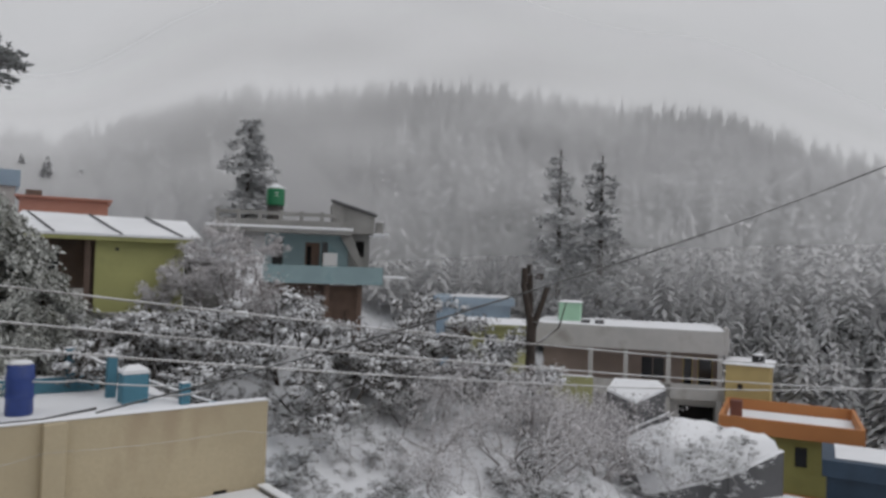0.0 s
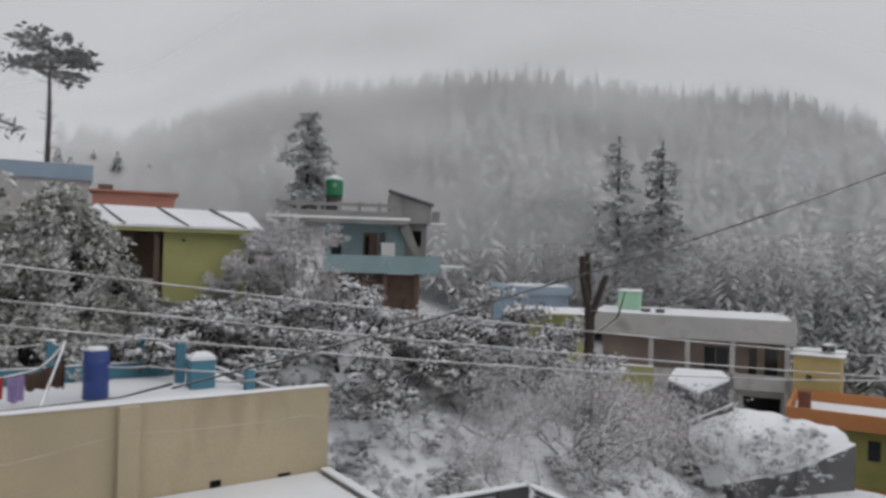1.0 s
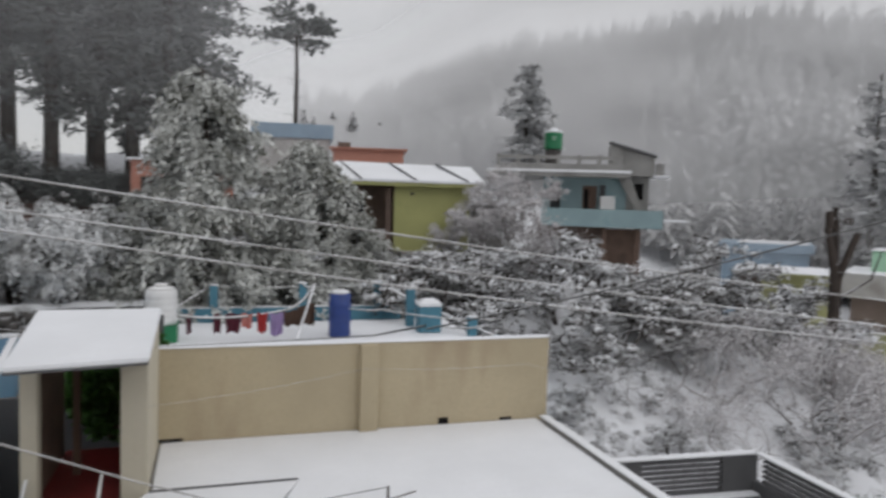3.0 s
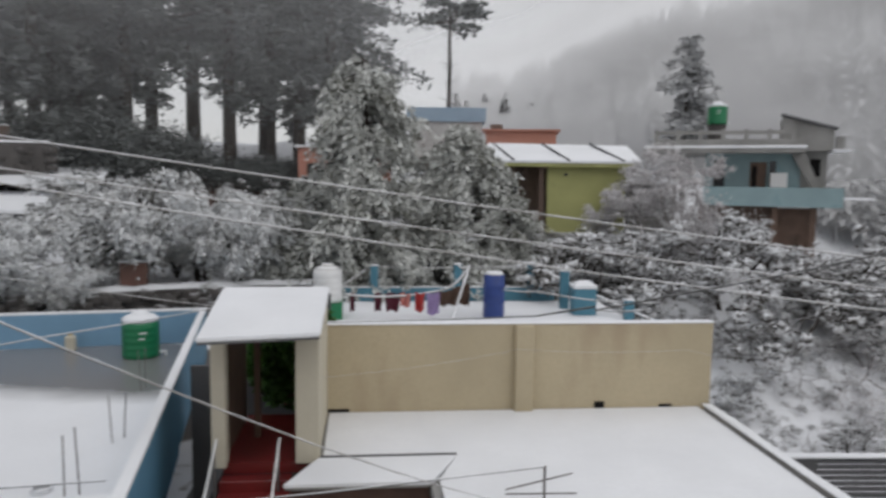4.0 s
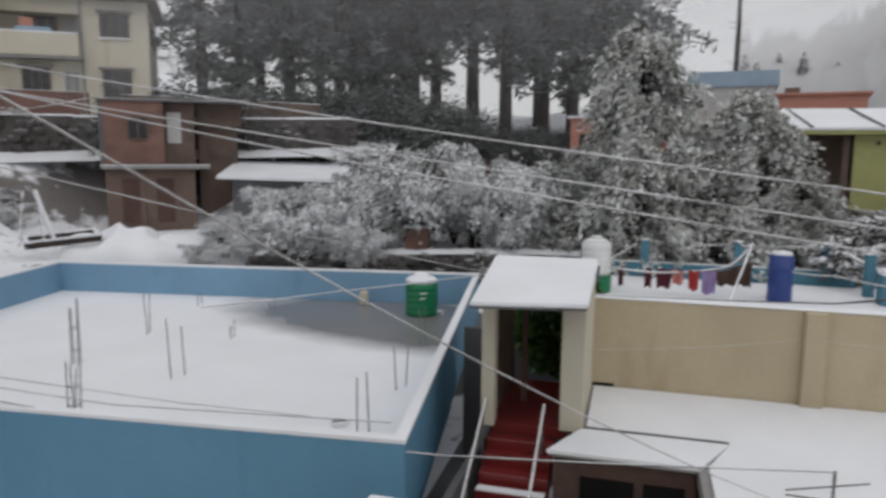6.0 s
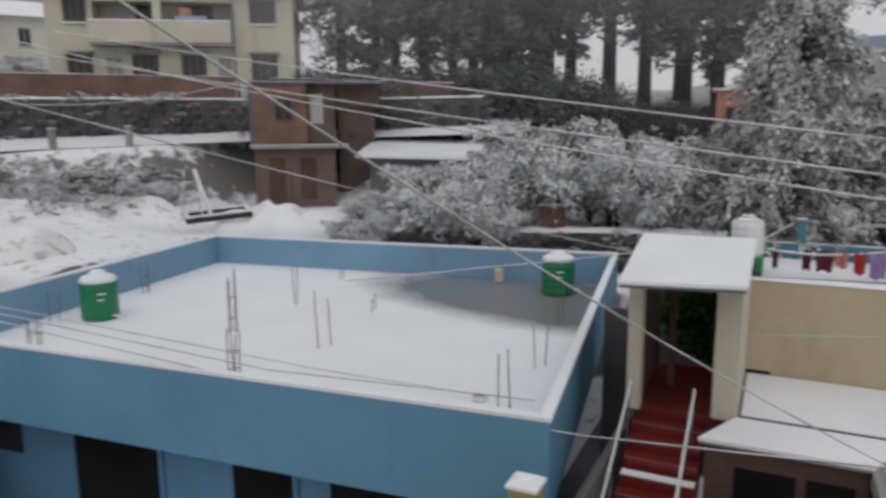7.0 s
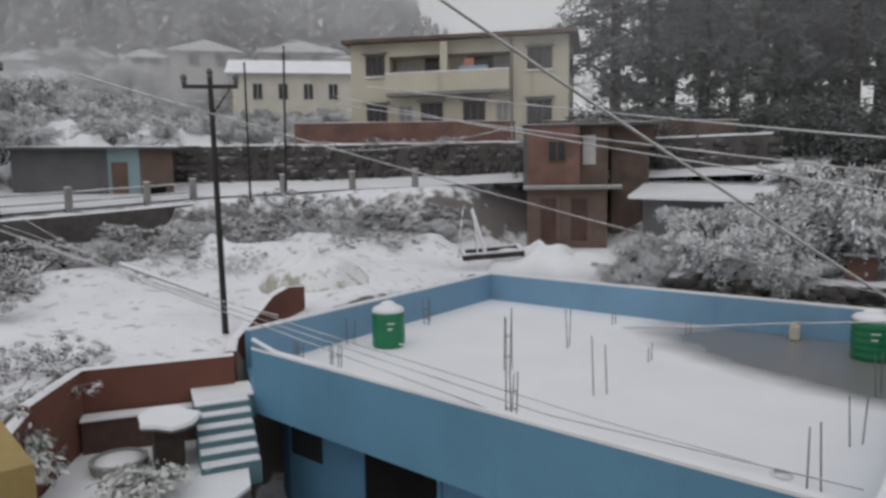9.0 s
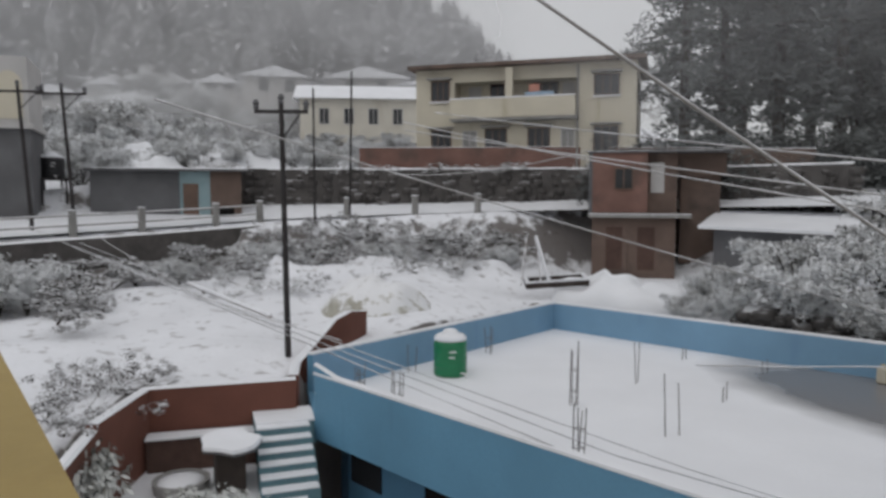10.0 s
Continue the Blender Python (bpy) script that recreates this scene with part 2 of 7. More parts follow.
CLOTH = {k: material(k + "_cloth", c, 0.9, 0.15, 4, 30, 0.1) for k, c in dict(maroon=(0.14, 0.03, 0.05), red=(0.5, 0.06, 0.06), lilac=(0.42, 0.32, 0.55), brown=(0.13, 0.08, 0.06), pink=(0.6, 0.25, 0.22)).items()}

# roof snow with a wet slush patch of its own outline
ROOF_SNOW = material("roof_snow_with_slush", (0.75, 0.76, 0.785), 0.7, 0.04, 0.5, 12, 0.12)
rn, rl = ROOF_SNOW.node_tree.nodes, ROOF_SNOW.node_tree.links
rb = rn["Principled BSDF"]
rgeo = rn.new("ShaderNodeNewGeometry")
rmap = rn.new("ShaderNodeMapping")
rmap.vector_type = "TEXTURE"
rmap.inputs["Location"].default_value, rmap.inputs["Rotation"].default_value, rmap.inputs["Scale"].default_value = (-6.2, 18.4, 0), (0, 0, radians(-9)), (5.6, 2.75, 100)
rl.new(rgeo.outputs["Position"], rmap.inputs["Vector"])
rlen = rn.new("ShaderNodeVectorMath")
rlen.operation = "LENGTH"
rl.new(rmap.outputs[0], rlen.inputs[0])
rnoise = rn.new("ShaderNodeTexNoise")
rnoise.inputs["Scale"].default_value, rnoise.inputs["Detail"].default_value = 0.9, 6
rl.new(rgeo.outputs["Position"], rnoise.inputs["Vector"])
radd = rn.new("ShaderNodeMath")
radd.operation = "MULTIPLY_ADD"
radd.inputs[1].default_value = 0.28
rl.new(rnoise.outputs["Fac"], radd.inputs[0])
rl.new(rlen.outputs["Value"], radd.inputs[2])
rmask = rn.new("ShaderNodeMapRange")
for key, value in (("From Min", 0.90), ("From Max", 1.30), ("To Min", 1.0), ("To Max", 0.0)):
    rmask.inputs[key].default_value = value
rl.new(radd.outputs[0], rmask.inputs["Value"])
rmix = rn.new("ShaderNodeMix")
rmix.data_type = "RGBA"
rl.new(rmask.outputs[0], rmix.inputs[0])
old = rb.inputs["Base Color"].links[0].from_socket
rl.new(old, rmix.inputs[6])
rmix.inputs[7].default_value = (0.19, 0.187, 0.19, 1)
rl.new(rmix.outputs[2], rb.inputs["Base Color"])
rrough = rn.new("ShaderNodeMapRange")
rrough.inputs["To Min"].default_value, rrough.inputs["To Max"].default_value = 0.7, 0.22
rl.new(rmask.outputs[0], rrough.inputs["Value"])
rl.new(rrough.outputs[0], rb.inputs["Roughness"])

# thin mist: scattering droplets, mostly see-through; its density comes with the sheet
MIST = bpy.data.materials.new("winter_mist")
MIST.use_nodes = True
mn, ml = MIST.node_tree.nodes, MIST.node_tree.links
mn.clear()
mgeo = mn.new("ShaderNodeNewGeometry")
mnoise = mn.new("ShaderNodeTexNoise")
mnoise.inputs["Scale"].default_value, mnoise.inputs["Detail"].default_value = 0.02, 4
ml.new(mgeo.outputs["Position"], mnoise.inputs["Vector"])
mrange = mn.new("ShaderNodeMapRange")
for key, value in (("From Min", 0.3), ("From Max", 0.7), ("To Min", 0.78), ("To Max", 1.16)):
    mrange.inputs[key].default_value = value
ml.new(mnoise.outputs["Fac"], mrange.inputs["Value"])
mdens = mn.new("ShaderNodeAttribute")
mdens.attribute_name = "mist_amount"
mmul = mn.new("ShaderNodeMath")
mmul.operation, mmul.use_clamp = "MULTIPLY", True
ml.new(mdens.outputs["Fac"], mmul.inputs[0])
ml.new(mrange.outputs[0], mmul.inputs[1])
mdiff, mtrans, mclear = mn.new("ShaderNodeBsdfDiffuse"), mn.new("ShaderNodeBsdfTranslucent"), mn.new("ShaderNodeBsdfTransparent")
mdiff.inputs[0].default_value = mtrans.inputs[0].default_value = (0.93, 0.93, 0.94, 1)
mup = mn.new("ShaderNodeCombineXYZ")
mup.inputs[2].default_value = 1.0
ml.new(mup.outputs[0], mdiff.inputs["Normal"])
mscat, mmix = mn.new("ShaderNodeMixShader"), mn.new("ShaderNodeMixShader")
mscat.inputs[0].default_value = 0.15
ml.new(mdiff.outputs[0], mscat.inputs[1])
ml.new(mtrans.outputs[0], mscat.inputs[2])
ml.new(mmul.outputs[0], mmix.inputs[0])
ml.new(mclear.outputs[0], mmix.inputs[1])
ml.new(mscat.outputs[0], mmix.inputs[2])
MIST.surface_render_method = "BLENDED"
mo = mn.new("ShaderNodeOutputMaterial")
ml.new(mmix.outputs[0], mo.inputs[0])


# ---- builders ----
def mesh_of(name, verts, faces, mat, smooth=False):
    me = bpy.data.meshes.new(name)
    v = np.asarray(verts, np.float32).reshape(-1, 3)
    f = np.asarray(faces, np.int32)
    me.vertices.add(len(v))
    me.vertices.foreach_set("co", v.ravel())
    k = f.shape[1]
    me.loops.add(f.size)
    me.loops.foreach_set("vertex_index", f.ravel())
    me.polygons.add(len(f))
    me.polygons.foreach_set("loop_start", np.arange(0, f.size, k, dtype=np.int32))
    me.update(calc_edges=True)
    me.materials.append(mat)
    if smooth:
        me.polygons.foreach_set("use_smooth", np.ones(len(f), bool))
    return me


def part(name, bm, mat, parent=None, label="", smooth=False):
    me = bpy.data.meshes.new(name)
    bm.normal_update()
    bm.to_mesh(me)
    bm.free()
    me.materials.append(mat)
    if smooth:
        me.polygons.foreach_set("use_smooth", np.ones(len(me.polygons), bool))
    ob = new(name, me)
    ob.parent = parent
    if label:
        tagged(ob, label)
    return ob


def thing(name, m, label, category, group="", kind=""):
    ob = new(name)
    ob.matrix_world = m
    ob.empty_display_size = 0.3
    return tagged(ob, label, category, group, kind)


def box(bm, x0, x1, y0, y1, z0, z1, bevel=0.0, m=None):
    r = bmesh.ops.create_cube(bm, size=1, matrix=Matrix.LocRotScale(((x0 + x1) / 2, (y0 + y1) / 2, (z0 + z1) / 2), None, (abs(x1 - x0), abs(y1 - y0), abs(z1 - z0))))
    vs = r["verts"]
    if bevel:
        es = list({e for v in vs for e in v.link_edges})
        out = bmesh.ops.bevel(bm, geom=es, offset=bevel, segments=1, affect="EDGES")
        vs = list({v for f in out["faces"] for v in f.verts} | {v for v in vs if v.is_valid})
    if m is not None:
        bmesh.ops.transform(bm, matrix=m, verts=vs)
    return bm


def boxes(*items, bevel=0.0):
    bm = bmesh.new()
    for it in items:
        box(bm, *it, bevel=bevel)
    return bm


def prism(points, z0, z1):
    """An upright solid on a plan outline."""
    bm = bmesh.new()
    lo = [bm.verts.new((x, y, z0)) for x, y in points]
    hi = [bm.verts.new((x, y, z1)) for x, y in points]
    bm.faces.new(lo[::-1])
    bm.faces.new(hi)
    k = len(points)
    for i in range(k):
        bm.faces.new((lo[i], lo[(i + 1) % k], hi[(i + 1) % k], hi[i]))
    bmesh.ops.recalc_face_normals(bm, faces=bm.faces)
    return bm


def rod(bm, a, b, r0, r1=None, sides=6):
    a, b = Vector(a), Vector(b)
    d = b - a
    m = Matrix.Translation((a + b) / 2) @ d.to_track_quat("Z", "Y").to_matrix().to_4x4()
    bmesh.ops.create_cone(bm, cap_ends=True, segments=sides, radius1=r0, radius2=r0 if r1 is None else r1, depth=d.length, matrix=m)
    return bm


def lathe(profile, sides=24):
    bm = bmesh.new()
    rings = []
    for r, z in profile:
        rings.append([bm.verts.new((r * math.cos(2 * math.pi * i / sides), r * math.sin(2 * math.pi * i / sides), z)) for i in range(sides)])
    for a, b in zip(rings, rings[1:]):
        for i in range(sides):
            bm.faces.new((a[i], a[(i + 1) % sides], b[(i + 1) % sides], b[i]))
    bm.faces.new(rings[0][::-1])
    bm.faces.new(rings[-1])
    return bm


def along(p0, p1, z):
    """A frame whose x runs from p0 to p1 and whose y points away to the left of that."""
    a = math.atan2(p1[1] - p0[1], p1[0] - p0[0])
    return Matrix.Translation((p0[0], p0[1], z)) @ Matrix.Rotation(a, 4, "Z"), math.hypot(p1[0] - p0[0], p1[1] - p0[1])


def snow_pad(x0, x1, y0, y1, z, thick=0.06, step=0.35, seed=0, lump=0.03):
    """A soft-edged snow layer on a flat top."""
    nx, ny = max(3, int((x1 - x0) / step)), max(3, int((y1 - y0) / step))
    bm = bmesh.new()
    g = []
    for j in range(ny + 1):
        row = []
        for i in range(nx + 1):
            u, v = i / nx, j / ny
            x, y = x0 + (x1 - x0) * u, y0 + (y1 - y0) * v
            edge = min(u * (x1 - x0), (1 - u) * (x1 - x0), v * (y1 - y0), (1 - v) * (y1 - y0))
            h = thick * min(1, 0.35 + edge / 0.25) + lump * noise.noise((x * 0.9, y * 0.9, seed * 7.3))
            row.append(bm.verts.new((x, y, z + max(0.012, h))))
        g.append(row)
    for j in range(ny):
        for i in range(nx):
            bm.faces.new((g[j][i], g[j][i + 1], g[j + 1][i + 1], g[j + 1][i]))
    rim = [e for e in bm.edges if e.is_boundary]
    out = bmesh.ops.extrude_edge_only(bm, edges=rim)
    for v in out["geom"]:
        if isinstance(v, bmesh.types.BMVert):
            v.co.z = z
    bmesh.ops.recalc_face_normals(bm, faces=bm.faces)
    return bm


def window(parent, x0, x1, z0, z1, y=0.0, frame_mat=WOOD, bars=1, sill=True, pane_mat=GLASS_DARK, hood=False):
    """A window set proud of a wall at local y, facing -y."""
    w = part("window", boxes((x0, x1, y - 0.02, y + 0.03, z0, z1)), pane_mat, parent)
    fw = 0.06
    part("frame", boxes((x0 - fw, x0, y - 0.06, y + 0.02, z0 - fw, z1 + fw), (x1, x1 + fw, y - 0.06, y + 0.02, z0 - fw, z1 + fw),
                        (x0, x1, y - 0.06, y + 0.02, z1, z1 + fw), (x0, x1, y - 0.06, y + 0.02, z0 - fw, z0),
                        *[((x0 + (x1 - x0) * k / (bars + 1)) - 0.025, (x0 + (x1 - x0) * k / (bars + 1)) + 0.025, y - 0.05, y - 0.02, z0, z1) for k in range(1, bars + 1)]), frame_mat, w)
    if sill:
        part("sill", boxes((x0 - 0.12, x1 + 0.12, y - 0.14, y, z0 - 0.14, z0 - 0.07)), SNOW, w, "snow-covered sill")
    if hood:
        part("hood", boxes((x0 - 0.2, x1 + 0.2, y - 0.45, y, z1 + 0.12, z1 + 0.2)), CONCRETE, w, "stained concrete sun hood")
    return w


# ---- landform ----
AZ = (-75, -57, -40, -25, -8, 8, 25, 42, 56, 75)
RINGS = (8, 20, 30, 40, 55, 90, 250)
LEVELS = np.array((
    (-3.5, -5.0, -6.5, -7.5, -8.0, -5.0, 25), (-3.5, -3.8, -4.4, -6.4, -7.0, -2.0, 49), (-3.5, -2.4, -0.6, -2.6, -3.6, 2.0, 58),
    (-3.5, -1.6, 1.3, 1.5, 2.2, 8.0, 51), (-3.2, -1.0, 1.5, 2.9, 5.5, 9.0, 27), (-3.2, -0.6, 1.2, 3.5, 7.2, 8.0, 10),
    (-3.2, -0.4, 0.9, 4.0, 7.8, 8.0, 17), (-3.2, -0.4, 1.0, 4.6, 6.4, 9.0, 30), (-3.2, 0.5, 1.3, 5.0, 6.6, 13.0, 75), (-3.2, 0.7, 1.5, 3.7, 6.5, 15.0, 80)))
ROAD = ((-31.2, -6), (-32.6, 3), (-33.6, 10), (-33.8, 14.6), (-31.5, 20.5), (-27.0, 26.0), (-20.0, 31.0), (-12.0, 33.0))


def smooth(a, b, v):
    v = min(1, max(0, (v - a) / (b - a)))
    return v * v * (3 - 2 * v)


def road_off(x, y):
    """Distance from the road's near edge, positive on its far side, and the position along it."""
    best = (1e9, 0, 0)
    for k, ((ax, ay), (bx, by)) in enumerate(zip(ROAD, ROAD[1:])):
        dx, dy = bx - ax, by - ay
        u = min(1, max(0, ((x - ax) * dx + (y - ay) * dy) / (dx * dx + dy * dy)))
        px, py = ax + u * dx, ay + u * dy
        d = math.hypot(x - px, y - py)
        side = dx * (y - ay) - dy * (x - ax)
        if d < best[0]:
            best = (d, 1 if side > 0 else -1, k + u)
    return best[0] * best[1], best[2]


def land(x, y):
    az, far = math.degrees(math.atan2(-x, y)), math.hypot(x, y)
    i = int(np.clip(np.searchsorted(AZ, az) - 1, 0, len(AZ) - 2))
    u = smooth(0, 1, (az - AZ[i]) / (AZ[i + 1] - AZ[i]))
    col = LEVELS[i] * (1 - u) + LEVELS[i + 1] * u
    h = float(np.interp(far, RINGS, col))
    if far > 250:
        h -= min(60.0, (far - 250) * 0.3)
    if abs(az) > 95:
        h = h + (-3.2 - h) * smooth(95, 130, abs(az)) + smooth(130, 180, abs(az)) * max(0, far - 30) * 0.1
    rough = noise.noise((x * 0.35, y * 0.35, 3.1)) * 0.35 + noise.noise((x * 0.11, y * 0.11, 8.0)) * 0.8
    if 40 < az < 110 and 24 < far < 48:
        d, s = road_off(x, y)
        level = 2.9 + 0.2 * s
        if d < 0:
            want = level + (1.25 + 0.1 * s - level) * smooth(0.2, 0.75 if s < 2.6 else 3.2, -d)
            w = smooth(7, 3, -d)
        else:
            want = level + 0.17 * min(d, 4.6) + smooth(4.6, 5.4, d) * 1.2
            w = smooth(9, 6, d)
        h = h + (want - h) * w
        rough *= 1 - 0.8 * w * (1 if -0.3 < d < 4.6 else 0.2)
        if -6 < d < -0.3 and s > 2.6:
            rough += 1.0 * noise.noise((x * 0.8, y * 0.8, 6.0)) * smooth(-6, -4, d) * smooth(-0.3, -1.2, d)
    # building platforms and yards
    if -21 < x < -1 and 6.5 < y < 23:
        out = max(-16.7 - 1.95 * (y - 8.1) / 10.9 - x, x + 2.9 + 1.9 * (y - 8.4) / 12.6, y - 19 - (x + 18.65) * 2 / 13.85)
        k = smooth(0.75, 0.1, out)
        h, rough = h + (-3.1 - h) * k, rough * (1 - k)
    for cx, cy, r0, r1, lev in ((-7, 5.5, 5.0, 7.0, -3.1), (3, 8, 8, 11, -3.2), (0, 0, 7, 10, -3.2), (-21.2, 26.6, 2.6, 6.5, 0.95), (-14.4, 4.8, 2.9, 3.8, -1.15), (3.0, 21.0, 4.5, 7, -0.3), (26.4, 14.4, 2.2, 4.5, -4.6), (28.6, 12.9, 2.0, 4.5, -4.2)):
        q = math.hypot(x - cx, y - cy)
        if q < r1:
            k = smooth(r1, r0, q)
            h, rough = h + (min(lev, h) - h if lev > -3 else lev - h) * k, rough * (1 - 0.8 * k)
    edge = -17.12 + (y - 4.42) * 0.432 if 4.42 < y < 7.36 else (-17.12 + (4.42 - y) * 1.26 if y <= 4.42 else -15.85 - (y - 7.36) * 0.9)
    if -25 < x < edge and -1 < y < 16:
        k = smooth(edge, edge - 0.4, x) * smooth(-1.0, 1.0, y) * smooth(16, 9, y)
        h = h + (0.55 + 0.05 * (-17 - x) - h) * k * smooth(-25, -21, x)
    return h + rough * smooth(6, 16, far)


def ground_mesh():
    rings = [0.0, 2.5, 5.0]
    while rings[-1] < 60:
        rings.append(rings[-1] + max(0.42, rings[-1] * 0.017))
    while rings[-1] < 1500:
        rings.append(rings[-1] * 1.045)
    steps = [math.radians(a) for a in np.concatenate([np.arange(-100, 100, 0.8), np.arange(100, 260, 4.0)])]
    verts, faces = [], []
    for r in rings:
        for a in steps:
            x, y = -r * math.sin(a), r * math.cos(a)
            verts.append((x, y, land(x, y)))
    k = len(steps)
    for j in range(len(rings) - 1):
        for i in range(k):
            faces.append((j * k + i, j * k + (i + 1) % k, (j + 1) * k + (i + 1) % k, (j + 1) * k + i))
    return mesh_of("ground", verts, np.array(faces)[:, ::-1], SNOW_GROUND, True)


ground = tagged(new("ground", ground_mesh()), "snow-covered hillside with bare rough patches", "ground", kind="structure")

# ---- the blue house with its flat roof ----
NR, FR, FL, ML, NL = (-2.9, 8.42), (-4.8, 21.0), (-18.65, 19.0), (-16.68, 8.1), (-14.85, 7.3)
blue_house = thing("blue_house", pose(0, 0, 0), "sky-blue flat-roofed house with snow-covered terrace and parapet", "house")
OUTLINE = [NR, FR, FL, ML, NL]


def inset(points, d):
    out = []
    k = len(points)
    cx, cy = sum(p[0] for p in points) / k, sum(p[1] for p in points) / k
    for i in range(k):
        a, b, c = Vector(points[i - 1]), Vector(points[i]), Vector(points[(i + 1) % k])
        n1, n2 = (b - a).orthogonal().normalized(), (c - b).orthogonal().normalized()
        if n1.dot(Vector((cx, cy)) - b) < 0:
            n1.negate()
        if n2.dot(Vector((cx, cy)) - b) < 0:
            n2.negate()
        s = (n1 + n2).normalized()
        out.append(tuple(b + s * d / max(0.3, s.dot(n1))))
    return out


def ring_wall(points, inner, idx, z0, z1):
    i, j = idx, (idx + 1) % len(points)
    return prism([points[i], points[j], inner[j], inner[i]], z0, z1)


INNER = inset(OUTLINE, 0.13)
part("roof_slab", prism(inset(OUTLINE, 0.004), -0.28, -0.02), CONCRETE, blue_house)
for k in range(len(OUTLINE)):
    if k == 3:
        part("landing_edge", ring_wall(OUTLINE, INNER, k, -0.5, 0.0), BLUE, blue_house, "open roof corner beside the stair")
        continue
    part("parapet", ring_wall(OUTLINE, INNER, k, -0.5, 0.93), BLUE, blue_house, "sky-blue painted parapet")
    part("parapet_lining", ring_wall(inset(OUTLINE, 0.132), inset(OUTLINE, 0.145), k, 0.008, 0.928), BLUE_INNER, blue_house, "lighter blue inner face of the parapet")
em, el = along(NL, NR, 0)
bm = bmesh.new()
vs = [bm.verts.new(q) for q in ((0.0, 0.0, 0.93), (1.3, 0.0, 0.93), (0.75, 0.0, 0.97), (0.3, 0.0, 1.06), (0.0, 0.0, 1.12))]
ext = bmesh.ops.extrude_face_region(bm, geom=[bm.faces.new(vs)])
for v in ext["geom"]:
    if isinstance(v, bmesh.types.BMVert):
        v.co.y += 0.13
bmesh.ops.recalc_face_normals(bm, faces=bm.faces)
bmesh.ops.transform(bm, matrix=em, verts=bm.verts)
part("parapet_tip", bm, BLUE, blue_house)
bm = bmesh.new()
for a, b in (((-0.02, 1.125), (0.3, 1.065)), ((0.3, 1.065), (0.75, 0.975)), ((0.75, 0.975), (1.35, 0.94))):
    rod(bm, (a[0], 0.065, a[1]), (b[0], 0.065, b[1]), 0.06, None, 6)
bmesh.ops.transform(bm, matrix=em, verts=bm.verts)
part("tip_snow", bm, SNOW, blue_house)
CAP_OUT, CAP_IN = inset(OUTLINE, -0.015), inset(OUTLINE, 0.15)
for k in (0, 1, 2, 4):
    bm = ring_wall(CAP_OUT, CAP_IN, k, 0.93, 0.985)
    part("snow_cap", bm, SNOW, blue_house, "thin snow lying on the parapet")
bm = prism(inset(OUTLINE, 0.135), -0.018, 0.006)
roof_snow = part("roof_snow", bm, ROOF_SNOW, blue_house, "smooth snow with a wet grey slush patch")
BODY = inset(OUTLINE, 0.75)
for k in range(len(BODY)):
    part("wall", ring_wall(BODY, inset(BODY, 0.22), k, -3.4, -0.282), BLUE_DARK, blue_house)
front, flen = along(BODY[-1], BODY[0], -3.3)


def house_door(x0, x1, top):
    # A flat black sheet stands in for the shade within the doorway.
    d = part("door", box(bmesh.new(), x0, x1, -0.03, 0.05, 0.1, top, m=front), DARK, blue_house, "near-black panel standing in for the doorway's inner shade")
    bm = bmesh.new()
    for b in ((x0 - 0.09, x0, -0.06, 0.05, 0.1, top + 0.09), (x1, x1 + 0.09, -0.06, 0.05, 0.1, top + 0.09), (x0, x1, -0.06, 0.05, top, top + 0.09)):
        box(bm, *b, m=front)
    part("door_frame", bm, BLUE_DARK, d)


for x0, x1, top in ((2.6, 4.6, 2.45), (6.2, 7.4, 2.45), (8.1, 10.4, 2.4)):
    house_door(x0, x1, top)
bm = bmesh.new()
box(bm, 0.15, 1.2, -0.04, 0.05, 1.75, 2.35, m=front)
part("window", bm, GLASS_DARK, blue_house, "small dark window below the slab")
for q in ((-3.4, 9.4), (-8.7, 8.75), (-14.3, 8.3)):
    part("column", boxes((q[0] - 0.14, q[0] + 0.14, q[1] - 0.14, q[1] + 0.14, -3.4, -0.282)), BLUE_DARK, blue_house)


